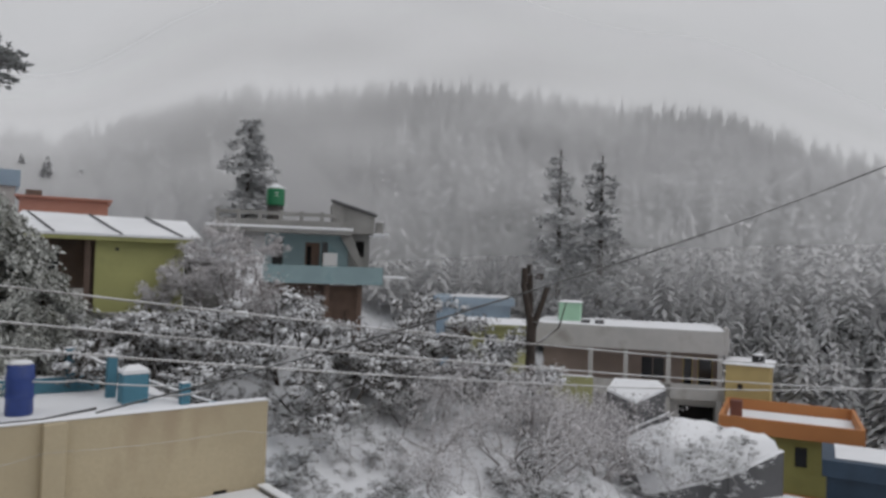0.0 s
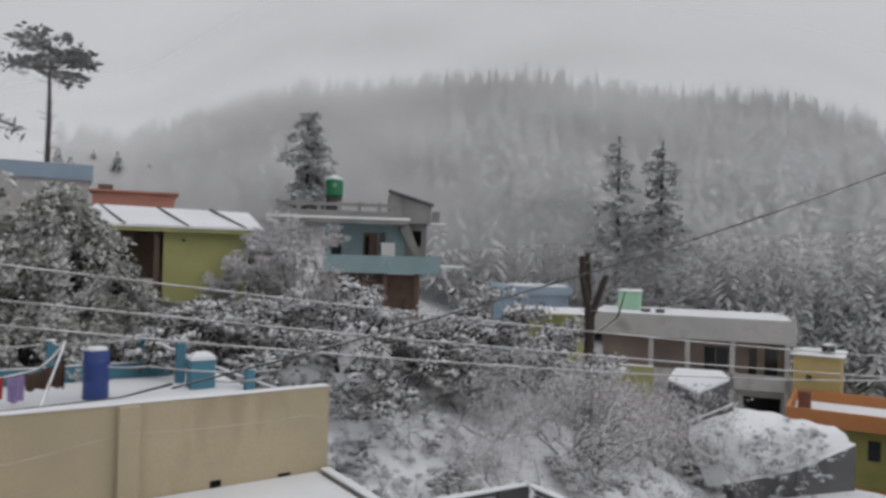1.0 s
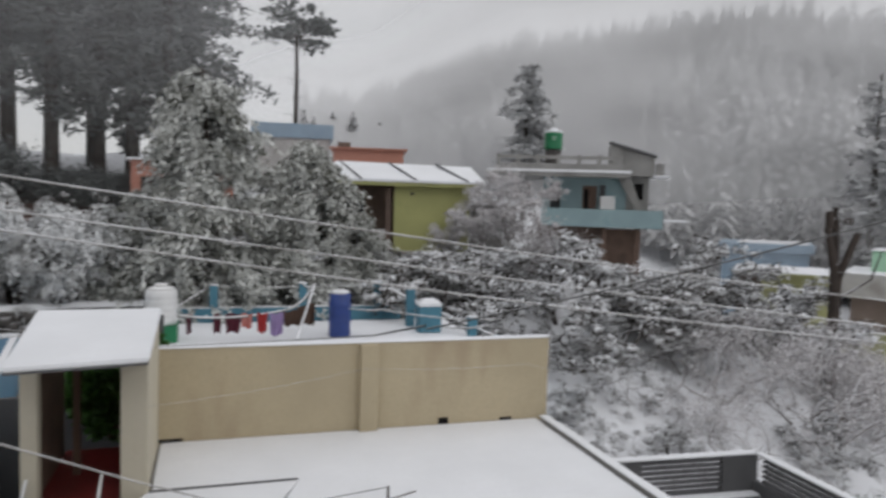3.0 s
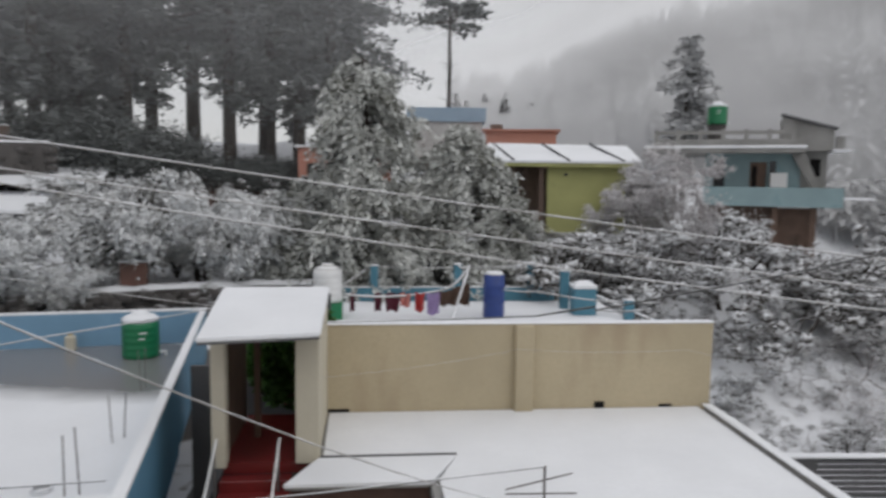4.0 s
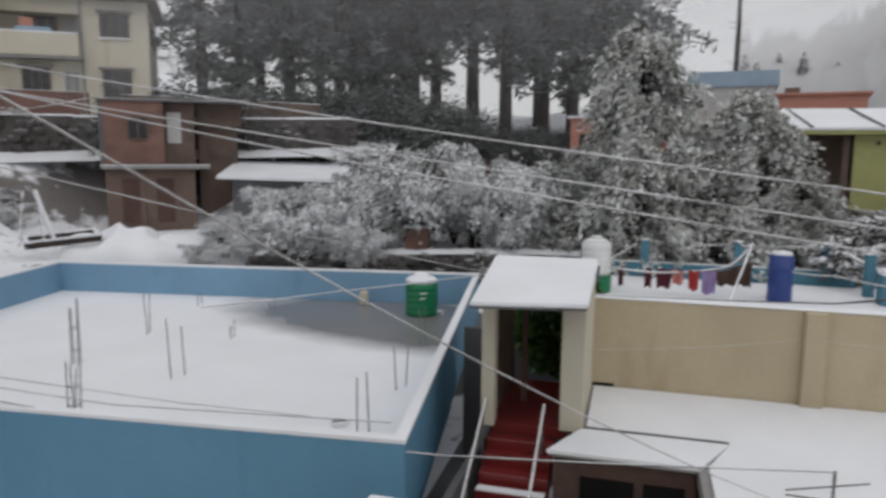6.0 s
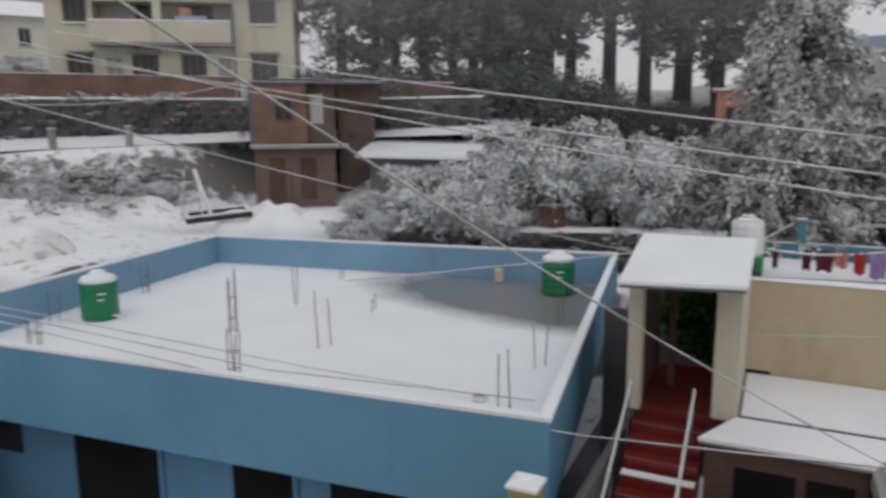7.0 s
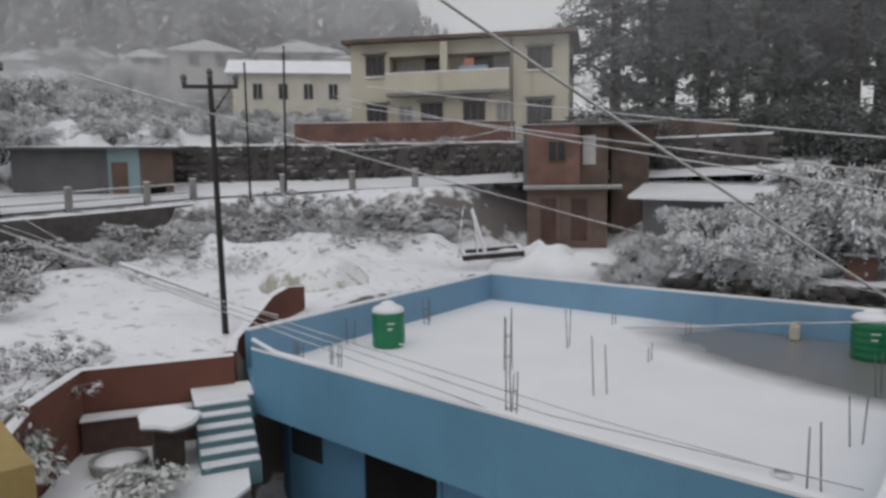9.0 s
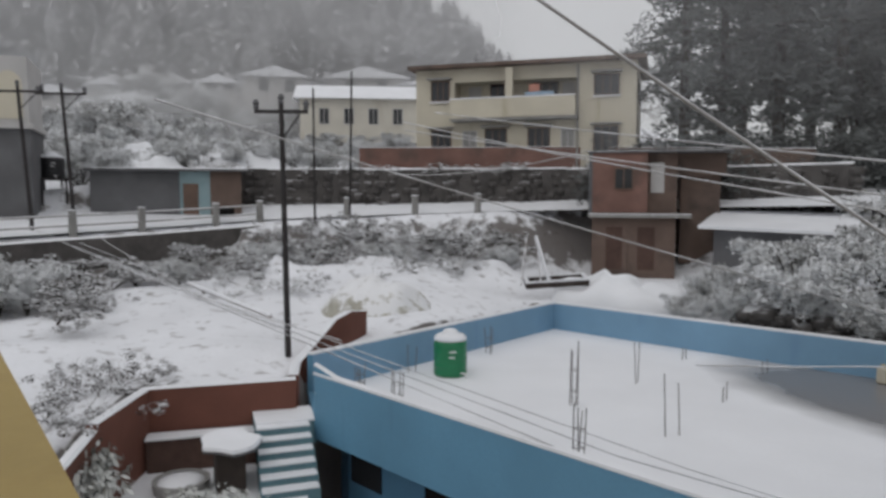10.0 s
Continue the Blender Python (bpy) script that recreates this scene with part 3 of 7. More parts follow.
def water_tank(place, r, h, body_mat, label, parent_snow=True, group="roof water tanks"):
    t = thing("water_tank", pose(*place), label, "water tank", group)
    prof = [(r * 0.97, 0.0), (r, 0.04)]
    for k in range(5):
        z = 0.06 + k * h * 0.155
        prof += [(r, z), (r * 1.025, z + h * 0.03), (r * 1.025, z + h * 0.06), (r, z + h * 0.09)]
    prof += [(r, h * 0.80), (r * 0.93, h * 0.86)]
    part("tank_body", lathe(prof, 28), body_mat, t, "", True)
    part("shoulder", lathe([(r * 0.93, h * 0.862), (r * 0.70, h * 0.92), (r * 0.40, h * 0.95)], 28), body_mat, t, "", True)
    part("lid", lathe([(r * 0.42, h * 0.952), (r * 0.42, h * 0.99), (r * 0.36, h * 1.01)], 20), body_mat, t, "", True)
    if parent_snow:
        part("snow_cap", lathe([(r * 0.99, h * 0.845), (r * 0.985, h * 0.91), (r * 0.80, h * 0.97), (r * 0.50, h * 0.995), (r * 0.46, h * 1.05), (r * 0.30, h * 1.09), (r * 0.08, h * 1.1)], 26), SNOW, t, "rounded snow cap", True)
    bm = bmesh.new()
    rod(bm, (r * 0.98, 0, h * 0.1), (r * 1.35, 0.05, h * 0.1), 0.025)
    rod(bm, (r * 1.35, 0.05, h * 0.1), (r * 1.35, 0.05, 0.0), 0.025)
    part("outlet_pipe", bm, WHITE_PLASTIC, t)
    for k in range(2):
        bm = bmesh.new()
        box(bm, -0.14, 0.06 - 0.05 * k, -r * 1.035, -r * 0.99, h * (0.60 - 0.13 * k), h * (0.63 - 0.13 * k))
        bmesh.ops.transform(bm, matrix=Matrix.Rotation(math.atan2(-place[0], place[1]) + 0.2, 4, "Z"), verts=bm.verts)
        part("label_bar", bm, WHITE_PLASTIC, t)
    return t


water_tank((-15.8, 11.9, 0.008), 0.44, 1.13, GREEN_TANK, "green plastic water tank with snow cap on the blue roof")
water_tank((-6.1, 19.25, 0.008), 0.46, 1.13, GREEN_TANK, "green plastic water tank standing in the wet corner")
bucket = thing("jerrycan", pose(-8.15, 19.9, 0.008), "small pale plastic jerrycan by the parapet", "jerrycan")
part("can_body", boxes((-0.13, 0.13, -0.1, 0.1, 0, 0.42), bevel=0.04), CREAM_LIGHT, bucket)
part("cap", lathe([(0.05, 0.42), (0.05, 0.5)], 10), OCHRE, bucket)


def rebar_cluster(x, y, h, n, spread, seed):
    rnd = random.Random(seed)
    t = thing("rebar_cluster", pose(x, y, 0.004, 0, 0, rnd.uniform(0, 90)), "upright rusty steel rods standing on the snowy roof", "rebar", "column rods on the blue roof")
    for k in range(n):
        a = math.pi / 4 + k * 2 * math.pi / max(2, n)
        bm = rod(bmesh.new(), (spread * math.cos(a), spread * math.sin(a), 0), (spread * math.cos(a) + rnd.uniform(-0.05, 0.05), spread * math.sin(a) + rnd.uniform(-0.05, 0.05), h * rnd.uniform(0.82, 1.05)), 0.014, 0.012, 5)
        part("rod", bm, STEEL, t)
    if n > 2:
        for z in (0.22, 0.55):
            bm = bmesh.new()
            for k in range(4):
                a, b = math.pi / 4 + k * math.pi / 2, math.pi / 4 + (k + 1) * math.pi / 2
                rod(bm, (spread * 1.1 * math.cos(a), spread * 1.1 * math.sin(a), z * h), (spread * 1.1 * math.cos(b), spread * 1.1 * math.sin(b), z * h), 0.008, None, 4)
            part("tie_ring", bm, STEEL, t)


for k, (x, y, h, n, sp) in enumerate(((-14.48, 9.24, 0.85, 4, 0.13), (-16.6, 11.2, 0.8, 2, 0.1), (-9.54, 9.83, 1.05, 4, 0.10), (-11.87, 12.37, 1.5, 4, 0.10), (-9.21, 12.28, 1.25, 2, 0.16),
                                      (-9.85, 15.34, 0.42, 2, 0.12), (-12.14, 15.1, 1.15, 2, 0.14), (-4.38, 10.6, 1.25, 2, 0.16), (-4.54, 12.98, 0.85, 2, 0.14), (-5.1, 16.2, 0.9, 2, 0.14),
                                      (-12.83, 18.3, 0.4, 2, 0.12), (-10.56, 18.6, 0.4, 2, 0.12), (-17.0, 14.4, 0.9, 3, 0.1), (-16.2, 9.3, 0.6, 4, 0.11))):
    rebar_cluster(x, y, h, n, sp, k)
coil = thing("wire_coil", pose(-4.95, 10.9, 0.02), "loose coil of wire lying on the snow", "wire")
bm = bmesh.new()
for j in range(3):
    pts = [(0.16 * math.cos(a * 0.5236) * (1 - 0.1 * j), 0.16 * math.sin(a * 0.5236) * (1 - 0.1 * j), 0.02 * j) for a in range(13)]
    for a, b in zip(pts, pts[1:]):
        rod(bm, a, b, 0.01, None, 4)
part("strand", bm, CABLE, coil)

# ---- the cream terrace house ----
cream_house = thing("cream_house", pose(0, 0, 0), "cream plastered house with snowy roof terrace and stair head", "house")
part("roof_slab", prism([(-0.95, 10.3), (0.88, 10.3), (0.95, 6.2), (6.45, 6.2), (6.58, 13.42), (-0.95, 13.42)], 0.08, 0.33), CONCRETE, cream_house)
part("terrace_snow", prism([(-0.75, 11.03), (1.4, 11.03), (1.02, 10.1), (1.05, 6.25), (6.38, 6.25), (6.42, 13.18), (-0.78, 13.18)], 0.332, 0.39), SNOW, cream_house, "even snow on the roof terrace")
part("ledge", prism([(-1.22, 10.02), (0.9, 10.02), (1.36, 10.99), (-0.80, 10.99)], 0.30, 0.345), CONCRETE, cream_house)
part("ledge_snow", prism([(-1.24, 10.0), (0.9, 10.0), (1.38, 10.97), (-0.82, 10.97)], 0.347, 0.40), SNOW, cream_house)
part("ledge_edge", boxes((-0.8, 1.36, 10.99, 11.03, 0.345, 0.415)), CONCRETE_DARK, cream_house)
bm = boxes((-0.92, 2.72, 13.2, 13.42, 0.33, 2.06), (3.07, 6.66, 13.2, 13.42, 0.33, 2.06))
part("terrace_wall", bm, CREAM, cream_house, "cream plastered wall with damp stains")
part("pilaster", boxes((2.72, 3.07, 13.05, 13.45, 0.28, 2.05), bevel=0.015), CREAM, cream_house)
part("wall_snow", snow_pad(-0.94, 6.68, 13.18, 13.44, 2.06, 0.05, 0.12, 3, 0.02), SNOW, cream_house, "thin snow along the wall top")
for x, w in ((4.42, 0.2), (-0.62, 0.4), (5.75, 0.25)):
    part("drain_stain", boxes((x - w / 2, x + w / 2, 13.19, 13.205, 0.39, 0.39 + (0.13 if w < 0.25 else 0.06))), DARK, cream_house, "dark drain hole")
part("edge_beam", boxes((6.46, 6.60, 6.2, 13.02, 0.33, 0.46)), CONCRETE, cream_house)
part("edge_snow", snow_pad(6.44, 6.62, 6.2, 13.05, 0.46, 0.06, 0.1, 5, 0.03), SNOW, cream_house)
part("house_wall", prism([(1.1, 6.4), (6.3, 6.4), (6.4, 13.2), (1.1, 13.2)], -3.4, 0.078), CREAM_LIGHT, cream_house)
part("back_wall", prism([(-0.85, 11.2), (1.1, 11.2), (1.1, 13.4), (-0.85, 13.4)], -3.4, 0.078), BROWN_WALL, cream_house)
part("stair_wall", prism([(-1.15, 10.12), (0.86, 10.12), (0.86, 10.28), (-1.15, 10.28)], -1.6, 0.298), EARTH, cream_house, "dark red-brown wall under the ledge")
# Black plates carry the shade of the openings under the ledge.
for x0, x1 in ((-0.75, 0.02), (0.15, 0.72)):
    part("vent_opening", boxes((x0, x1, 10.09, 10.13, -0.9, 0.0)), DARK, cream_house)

stair_head = thing("stair_head", pose(0, 0, 0), "cream stair head with snow-covered tin roof", "stair head")
part("post", boxes((-1.17, -0.80, 10.95, 11.2, 0.32, 2.45), bevel=0.012), CREAM_LIGHT, stair_head)
part("post", boxes((-2.46, -2.24, 11.0, 11.25, 0.25, 2.45), bevel=0.012), CREAM_LIGHT, stair_head)
part("side_wall", boxes((-1.0, -0.82, 11.2, 13.2, 0.25, 2.5)), CREAM_LIGHT, stair_head)
# Brown here darkens the inner wall; its shade is put into the colour.
part("side_wall", boxes((-2.44, -2.30, 11.25, 13.2, 0.25, 2.5)), WOOD, stair_head, "inner wall with its shade put into a brown colour")
part("door_frame", boxes((-2.0, -1.9, 12.2, 12.3, 0.3, 2.4), (-1.9, -1.1, 12.2, 12.3, 2.2, 2.3)), WOOD, stair_head)
bm = bmesh.new()
vs = [bm.verts.new(q) for q in ((-2.41, 10.0, 2.44), (-0.74, 10.15, 2.48), (-0.78, 12.95, 2.72), (-2.62, 12.9, 2.72))]
top = bm.faces.new(vs)
out = bmesh.ops.extrude_face_region(bm, geom=[top])
for v in out["geom"]:
    if isinstance(v, bmesh.types.BMVert):
        v.co.z += 0.03
bmesh.ops.recalc_face_normals(bm, faces=bm.faces)
part("tin_roof", bm, CONCRETE_DARK, stair_head)
bm = bmesh.new()
vs = [bm.verts.new(q) for q in ((-2.43, 9.98, 2.472), (-0.72, 10.13, 2.512), (-0.76, 12.97, 2.752), (-2.64, 12.92, 2.752))]
top = bm.faces.new(vs)
out = bmesh.ops.extrude_face_region(bm, geom=[top])
for v in out["geom"]:
    if isinstance(v, bmesh.types.BMVert):
        v.co.z += 0.07
bmesh.ops.recalc_face_normals(bm, faces=bm.faces)
bmesh.ops.bevel(bm, geom=list(bm.edges), offset=0.025, segments=2, affect="EDGES")
part("roof_snow", bm, SNOW, stair_head, "smooth snow sheet on the roof")

red_stair = thing("red_stair", pose(0, 0, 0), "wet dark-red stair with pale rails", "stair")
part("landing", boxes((-2.3, -0.95, 11.1, 13.4, 0.12, 0.3)), RED_STEP, red_stair)
for k in range(12):
    y = 11.08 - 0.27 * k
    part("step", boxes((-2.32, -1.24, y - 0.27, y, -3.3 if k > 9 else -0.1 - 0.17 * k - 0.3, 0.12 - 0.17 * k), bevel=0.012), RED_STEP, red_stair)
for x in (-2.38, -1.42):
    bm = bmesh.new()
    rod(bm, (x, 11.0, 0.72), (x, 8.0, -1.2), 0.02, None, 8)
    part("handrail", bm, WHITE_PLASTIC, red_stair, "pale snow-dusted handrail")
    for k in range(3):
        bm = bmesh.new()
        rod(bm, (x, 10.8 - 1.1 * k, 0.6 - 0.7 * k), (x, 10.8 - 1.1 * k, -0.4 - 0.7 * k), 0.022, None, 6)
        part("baluster", bm, STEEL, red_stair)
for k in (3, 5, 7):
    part("snow_strip", boxes((-2.3, -1.26, 11.08 - 0.27 * (k + 1), 11.08 - 0.27 * k - 0.12, 0.124 - 0.17 * k, 0.15 - 0.17 * k)), SNOW, red_stair)


def leafy(name, centre, radius, count, size, mat, seed, parent, flat=0.0):
    """Loose small leaves in a rounded volume."""
    rs = np.random.RandomState(seed)
    d = rs.normal(size=(count, 3))
    d /= np.linalg.norm(d, axis=1, keepdims=True)
    c = np.array(centre) + d * np.array(radius) * (0.35 + 0.65 * rs.rand(count, 1) ** 0.5)
    return part_cards(name, c, size, mat, rs, parent, flat)


def card_arrays(c, size, rs, flat=0.0, slim=1.0):
    n = len(c)
    a = rs.normal(size=(n, 3))
    a[:, 2] *= 1 - flat
    a /= np.linalg.norm(a, axis=1, keepdims=True)
    b = np.cross(a, rs.normal(size=(n, 3)))
    b[:, 2] *= 1 - flat * 0.7
    b /= np.linalg.norm(b, axis=1, keepdims=True) + 1e-9
    s = np.asarray(size).reshape(-1, 1) * (0.6 + 0.8 * rs.rand(n, 1))
    v = np.stack([c - a * s, c - b * s * 0.45 * slim, c + a * s, c + b * s * 0.5 * slim + rs.normal(size=(n, 3)) * s * 0.15 * slim], 1)
    return v.reshape(-1, 3), np.arange(4 * n).reshape(-1, 4)


def part_cards(name, c, size, mat, rs, parent, flat=0.0, slim=1.0):
    v, f = card_arrays(c, size, rs, flat, slim)
    ob = new(name, mesh_of(name, v, f, mat))
    ob.parent = parent
    return ob


pot_plant = thing("potted_shrub", pose(-1.55, 14.0, 0.3), "green leafy shrub growing behind the stair head", "shrub")
part("pot", lathe([(0.18, 0), (0.26, 0.4), (0.28, 0.42), (0.24, 0.42)], 14), BRICK, pot_plant)
leafy("foliage", (0, -0.1, 1.15), (0.95, 0.55, 1.2), 3600, 0.11, POT_LEAF, 5, pot_plant)

# Added dark wall: blocks bright snow from showing through the stair head.
part("added_rear_wall", boxes((-2.95, -0.85, 14.75, 14.85, -2.5, 2.4), (-3.7, -2.95, 14.75, 14.85, -2.5, 0.9)), CONCRETE_DARK, cream_house, "dark added wall closing the view behind the stair head")
part("alley_paving", prism([(-4.2, 7.0), (-2.4, 7.0), (-2.4, 14.0), (-1.7, 22.0), (-4.4, 22.0)], -3.3, -2.75), CONCRETE_DARK, cream_house, "dark alley floor")
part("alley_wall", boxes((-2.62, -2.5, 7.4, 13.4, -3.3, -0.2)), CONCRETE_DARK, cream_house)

# ---- grey terrace with slatted parapet, below ----
slat_house = thing("grey_terrace", pose(0, 0, 0), "dark grey lower terrace with slatted parapet dusted with snow", "terrace")
part("slab", prism([(7.3, 5.5), (11.5, 5.5), (11.75, 13.0), (8.1, 13.1)], -1.75, -1.5), CONCRETE_DARK, slat_house)
part("house_wall", prism([(7.4, 5.6), (11.3, 5.6), (11.5, 12.8), (8.15, 12.9)], -4.2, -1.752), CONCRETE, slat_house)
sf, slen = along((8.1, 13.05), (11.72, 12.82), -1.5)
for x0, x1 in ((0.0, 0.75), (2.75, slen)):
    part("parapet", box(bmesh.new(), x0, x1, -0.07, 0.07, 0, 0.86, m=sf), CONCRETE_DARK, slat_house)
for k in range(7):
    part("slat", box(bmesh.new(), 0.75, 2.75, -0.05, 0.05, 0.06 + k * 0.115, 0.115 + k * 0.115, m=sf), CONCRETE_DARK, slat_house)
part("rail_snow", box(bmesh.new(), -0.05, slen + 0.08, -0.1, 0.1, 0.86, 0.92, bevel=0.02, m=sf), SNOW, slat_house)
part("foot_snow", box(bmesh.new(), 0.1, slen - 0.1, -0.35, -0.08, 0.0, 0.06, bevel=0.02, m=sf), SNOW, slat_house)
sf2, slen2 = along((11.72, 12.82), (11.5, 5.5), -1.5)
part("parapet", box(bmesh.new(), 0, slen2, -0.07, 0.07, 0, 0.25, m=sf2), CONCRETE_DARK, slat_house)
for k in range(5):
    part("slat", box(bmesh.new(), 0.3, slen2, -0.05, 0.05, 0.30 + k * 0.115, 0.355 + k * 0.115, m=sf2), CONCRETE_DARK, slat_house)
part("rail_snow", box(bmesh.new(), 0, slen2, -0.1, 0.1, 0.86, 0.92, bevel=0.02, m=sf2), SNOW, slat_house)

# ---- turquoise terrace with washing ----
terrace = thing("turquoise_terrace_house", pose(0, 0, 0), "turquoise house with snowy roof terrace", "house")
part("house_wall", boxes((-1.6, 7.2, 16.6, 22.9, -2.6, 0.60)), TERRACE_BLUE, terrace)
part("roof_slab", boxes((-1.8, 7.4, 16.4, 23.0, 0.602, 0.84)), CONCRETE, terrace)
part("roof_snow", snow_pad(-1.75, 7.35, 16.45, 22.7, 0.84, 0.06, 0.5, 9, 0.02), SNOW, terrace, "snow on the terrace floor")
part("parapet", boxes((-1.8, 5.95, 22.75, 22.95, 0.842, 1.30)), TERRACE_BLUE, terrace)
part("parapet_snow", snow_pad(-1.8, 5.95, 22.73, 22.97, 1.30, 0.04, 0.2, 2, 0.02), SNOW, terrace)
part("parapet", boxes((7.2, 7.38, 16.4, 17.6, 0.842, 1.25)), TERRACE_BLUE, terrace)
for x, y, h in ((0.05, 22.85, 1.15), (2.75, 22.85, 1.2), (5.15, 22.85, 1.25), (5.85, 21.2, 1.2), (7.25, 19.4, 0.6)):
    part("column_stub", boxes((x - 0.12, x + 0.12, y - 0.12, y + 0.12, 0.85, 0.85 + h), bevel=0.01), TERRACE_BLUE, terrace)
    part("snow_cap", snow_pad(x - 0.13, x + 0.13, y - 0.13, y + 0.13, 0.85 + h, 0.06, 0.09, 1, 0.01), SNOW, terrace)
drum = thing("blue_drum", pose(3.45, 19.9, 0.9), "tall dark-blue plastic drum wrapped in sheeting", "drum")
part("drum_body", lathe([(0.29, 0), (0.31, 0.05), (0.30, 0.4), (0.325, 0.45), (0.30, 0.5), (0.31, 0.85), (0.33, 0.9), (0.30, 0.95), (0.30, 1.18), (0.24, 1.24)], 18), DRUM_BLUE, drum, "", True)
part("snow_cap", lathe([(0.28, 1.22), (0.22, 1.29), (0.05, 1.31)], 14), SNOW, drum, "", True)
crate = thing("turquoise_crate", pose(6.15, 20.2, 0.9), "turquoise painted box with snow on top", "box")
part("box_body", boxes((-0.33, 0.33, -0.25, 0.25, 0, 0.78), bevel=0.02), TERRACE_BLUE, crate)
part("snow_cap", snow_pad(-0.34, 0.34, -0.26, 0.26, 0.78, 0.22, 0.09, 4, 0.06), SNOW, crate)
water_tank((-1.25, 19.9, 1.35), 0.40, 1.05, WHITE_PLASTIC, "white plastic water tank on a green stand", False)
stand = thing("tank_stand", pose(-1.25, 19.9, 0.9), "green box stand under the white tank", "stand")
part("stand_body", boxes((-0.42, 0.42, -0.42, 0.42, 0, 0.45)), GREEN_TANK, stand)


def cable(name, pts, r, mat, label, sag=0.0, category="cable"):
    """A hanging line through given points."""
    cu = bpy.data.curves.new(name, "CURVE")
    cu.dimensions, cu.bevel_depth, cu.bevel_resolution, cu.resolution_u = "3D", r, 1, 6
    sp = cu.splines.new("POLY")
    fine = []
    for a, b in zip(pts, pts[1:]):
        a, b = Vector(a), Vector(b)
        for k in range(12):
            u = k / 12
            p = a.lerp(b, u)
            p.z -= sag * 4 * u * (1 - u)
            fine.append(p)
    fine.append(Vector(pts[-1]))
    sp.points.add(len(fine) - 1)
    for q, p in zip(sp.points, fine):
        q.co = (*p, 1)
    cu.materials.append(mat)
    return tagged(new(name, cu), label, category)


line = cable("clothes_line", [(-0.75, 19.4, 1.62), (2.0, 19.6, 1.72), (2.75, 20.0, 2.35), (2.75, 22.85, 2.05)], 0.035, CABLE, "snow-covered clothes line with washing", 0.12, "clothes line")
cable("clothes_line", [(2.75, 20.0, 2.35), (2.0, 18.0, 1.05)], 0.035, CABLE, "slanting snowy line at the terrace", 0.02, "clothes line")
cable("clothes_line", [(5.15, 22.85, 2.05), (7.9, 19.0, 0.9)], 0.055, CABLE, "thick snow-laden line down to the terrace edge", 0.05, "clothes line")
cable("clothes_line", [(0.1, 22.9, 1.95), (5.2, 22.85, 2.0)], 0.018, CABLE, "snowy line between terrace posts", 0.05, "clothes line")
cable("clothes_line", [(5.2, 22.8, 1.95), (6.3, 20.4, 1.1), (7.6, 18.6, 1.35)], 0.03, CABLE, "sagging snowy line over the turquoise box", 0.12, "clothes line")
cable("clothes_line", [(2.8, 20.0, 1.9), (4.6, 19.4, 1.7), (8.2, 19.8, 1.3)], 0.022, CABLE, "snowy line strung past the blue drum", 0.1, "clothes line")
cable("clothes_line", [(-1.3, 19.5, 1.6), (-0.2, 21.0, 2.1)], 0.02, CABLE, "snowy line beside the white tank", 0.03, "clothes line")


def garment(x, y, z, w, h, col, seed):
    rnd = random.Random(seed)
    bm = bmesh.new()
    g = []
    for j in range(6):
        row = []
        for i in range(6):
            u, v = i / 5, j / 5
            row.append(bm.verts.new(((u - 0.5) * w * 1.35 * (1 - 0.15 * v), 0.05 * math.sin(u * 9 + seed + v * 2) * v, -h * v - 0.03 * math.sin(u * 7 + seed))))
        g.append(row)
    for j in range(5):
        for i in range(5):
            bm.faces.new((g[j][i], g[j][i + 1], g[j + 1][i + 1], g[j + 1][i]))
    geo = bmesh.ops.solidify(bm, geom=list(bm.faces), thickness=0.015)
    ob = part("garment", bm, CLOTH[col], None)
    ob.matrix_world = pose(x, y, z, 0, 0, rnd.uniform(-12, 12))
    tagged(ob, f"{col} garment hanging on the snowy line", "clothes", "washing on the line")


for k, (x, w, h, c) in enumerate(((-0.55, 0.10, 0.5, "maroon"), (0.15, 0.16, 0.5, "maroon"), (0.55, 0.30, 0.5, "maroon"), (0.9, 0.22, 0.38, "pink"), (1.3, 0.2, 0.52, "red"), (1.68, 0.28, 0.6, "lilac"), (2.05, 0.3, 0.4, "brown"), (2.4, 0.3, 0.5, "brown"), (2.62, 0.12, 0.6, "brown"))):
    garment(x, 19.5, 1.64 + (0.35 * max(0, x - 1.9)), w, h, c, k)

# ---- camera side: the yellow balcony ----
balcony = thing("yellow_balcony", pose(0, 0, 0), "yellow plastered balcony of the house looked from", "balcony")
part("floor_slab", boxes((-6.2, 3.0, -3.0, 0.25, 3.0, 3.2)), CONCRETE, balcony)
part("side_wall", prism([(-6.5, 0.52), (-3.0, 0.40), (-3.0, 0.22), (-6.5, 0.27)], 3.21, 3.99), YELLOW, balcony, "yellow parapet with worn pale edge")
part("house_wall", boxes((-6.2, 3.0, -3.2, -3.0, -3.4, 6.2)), YELLOW, balcony)
part("lower_wall", boxes((-6.2, 3.0, -3.0, 0.05, -3.4, 2.998)), YELLOW, balcony)
gate_post = thing("gate_post", pose(-2.95, 7.65, -3.3), "yellow gate post with a snow cap", "post")
part("shaft", boxes((-0.17, 0.17, -0.17, 0.17, 0, 3.73), bevel=0.015), YELLOW, gate_post)
part("snow_cap", snow_pad(-0.2, 0.2, -0.2, 0.2, 3.73, 0.15, 0.09, 2, 0.02), SNOW, gate_post)
bm = bmesh.new()
rod(bm, (0.1, 0, 3.5), (0.9, 0.3, 2.9), 0.025, None, 6)
part("rail", bm, WHITE_PLASTIC, gate_post)

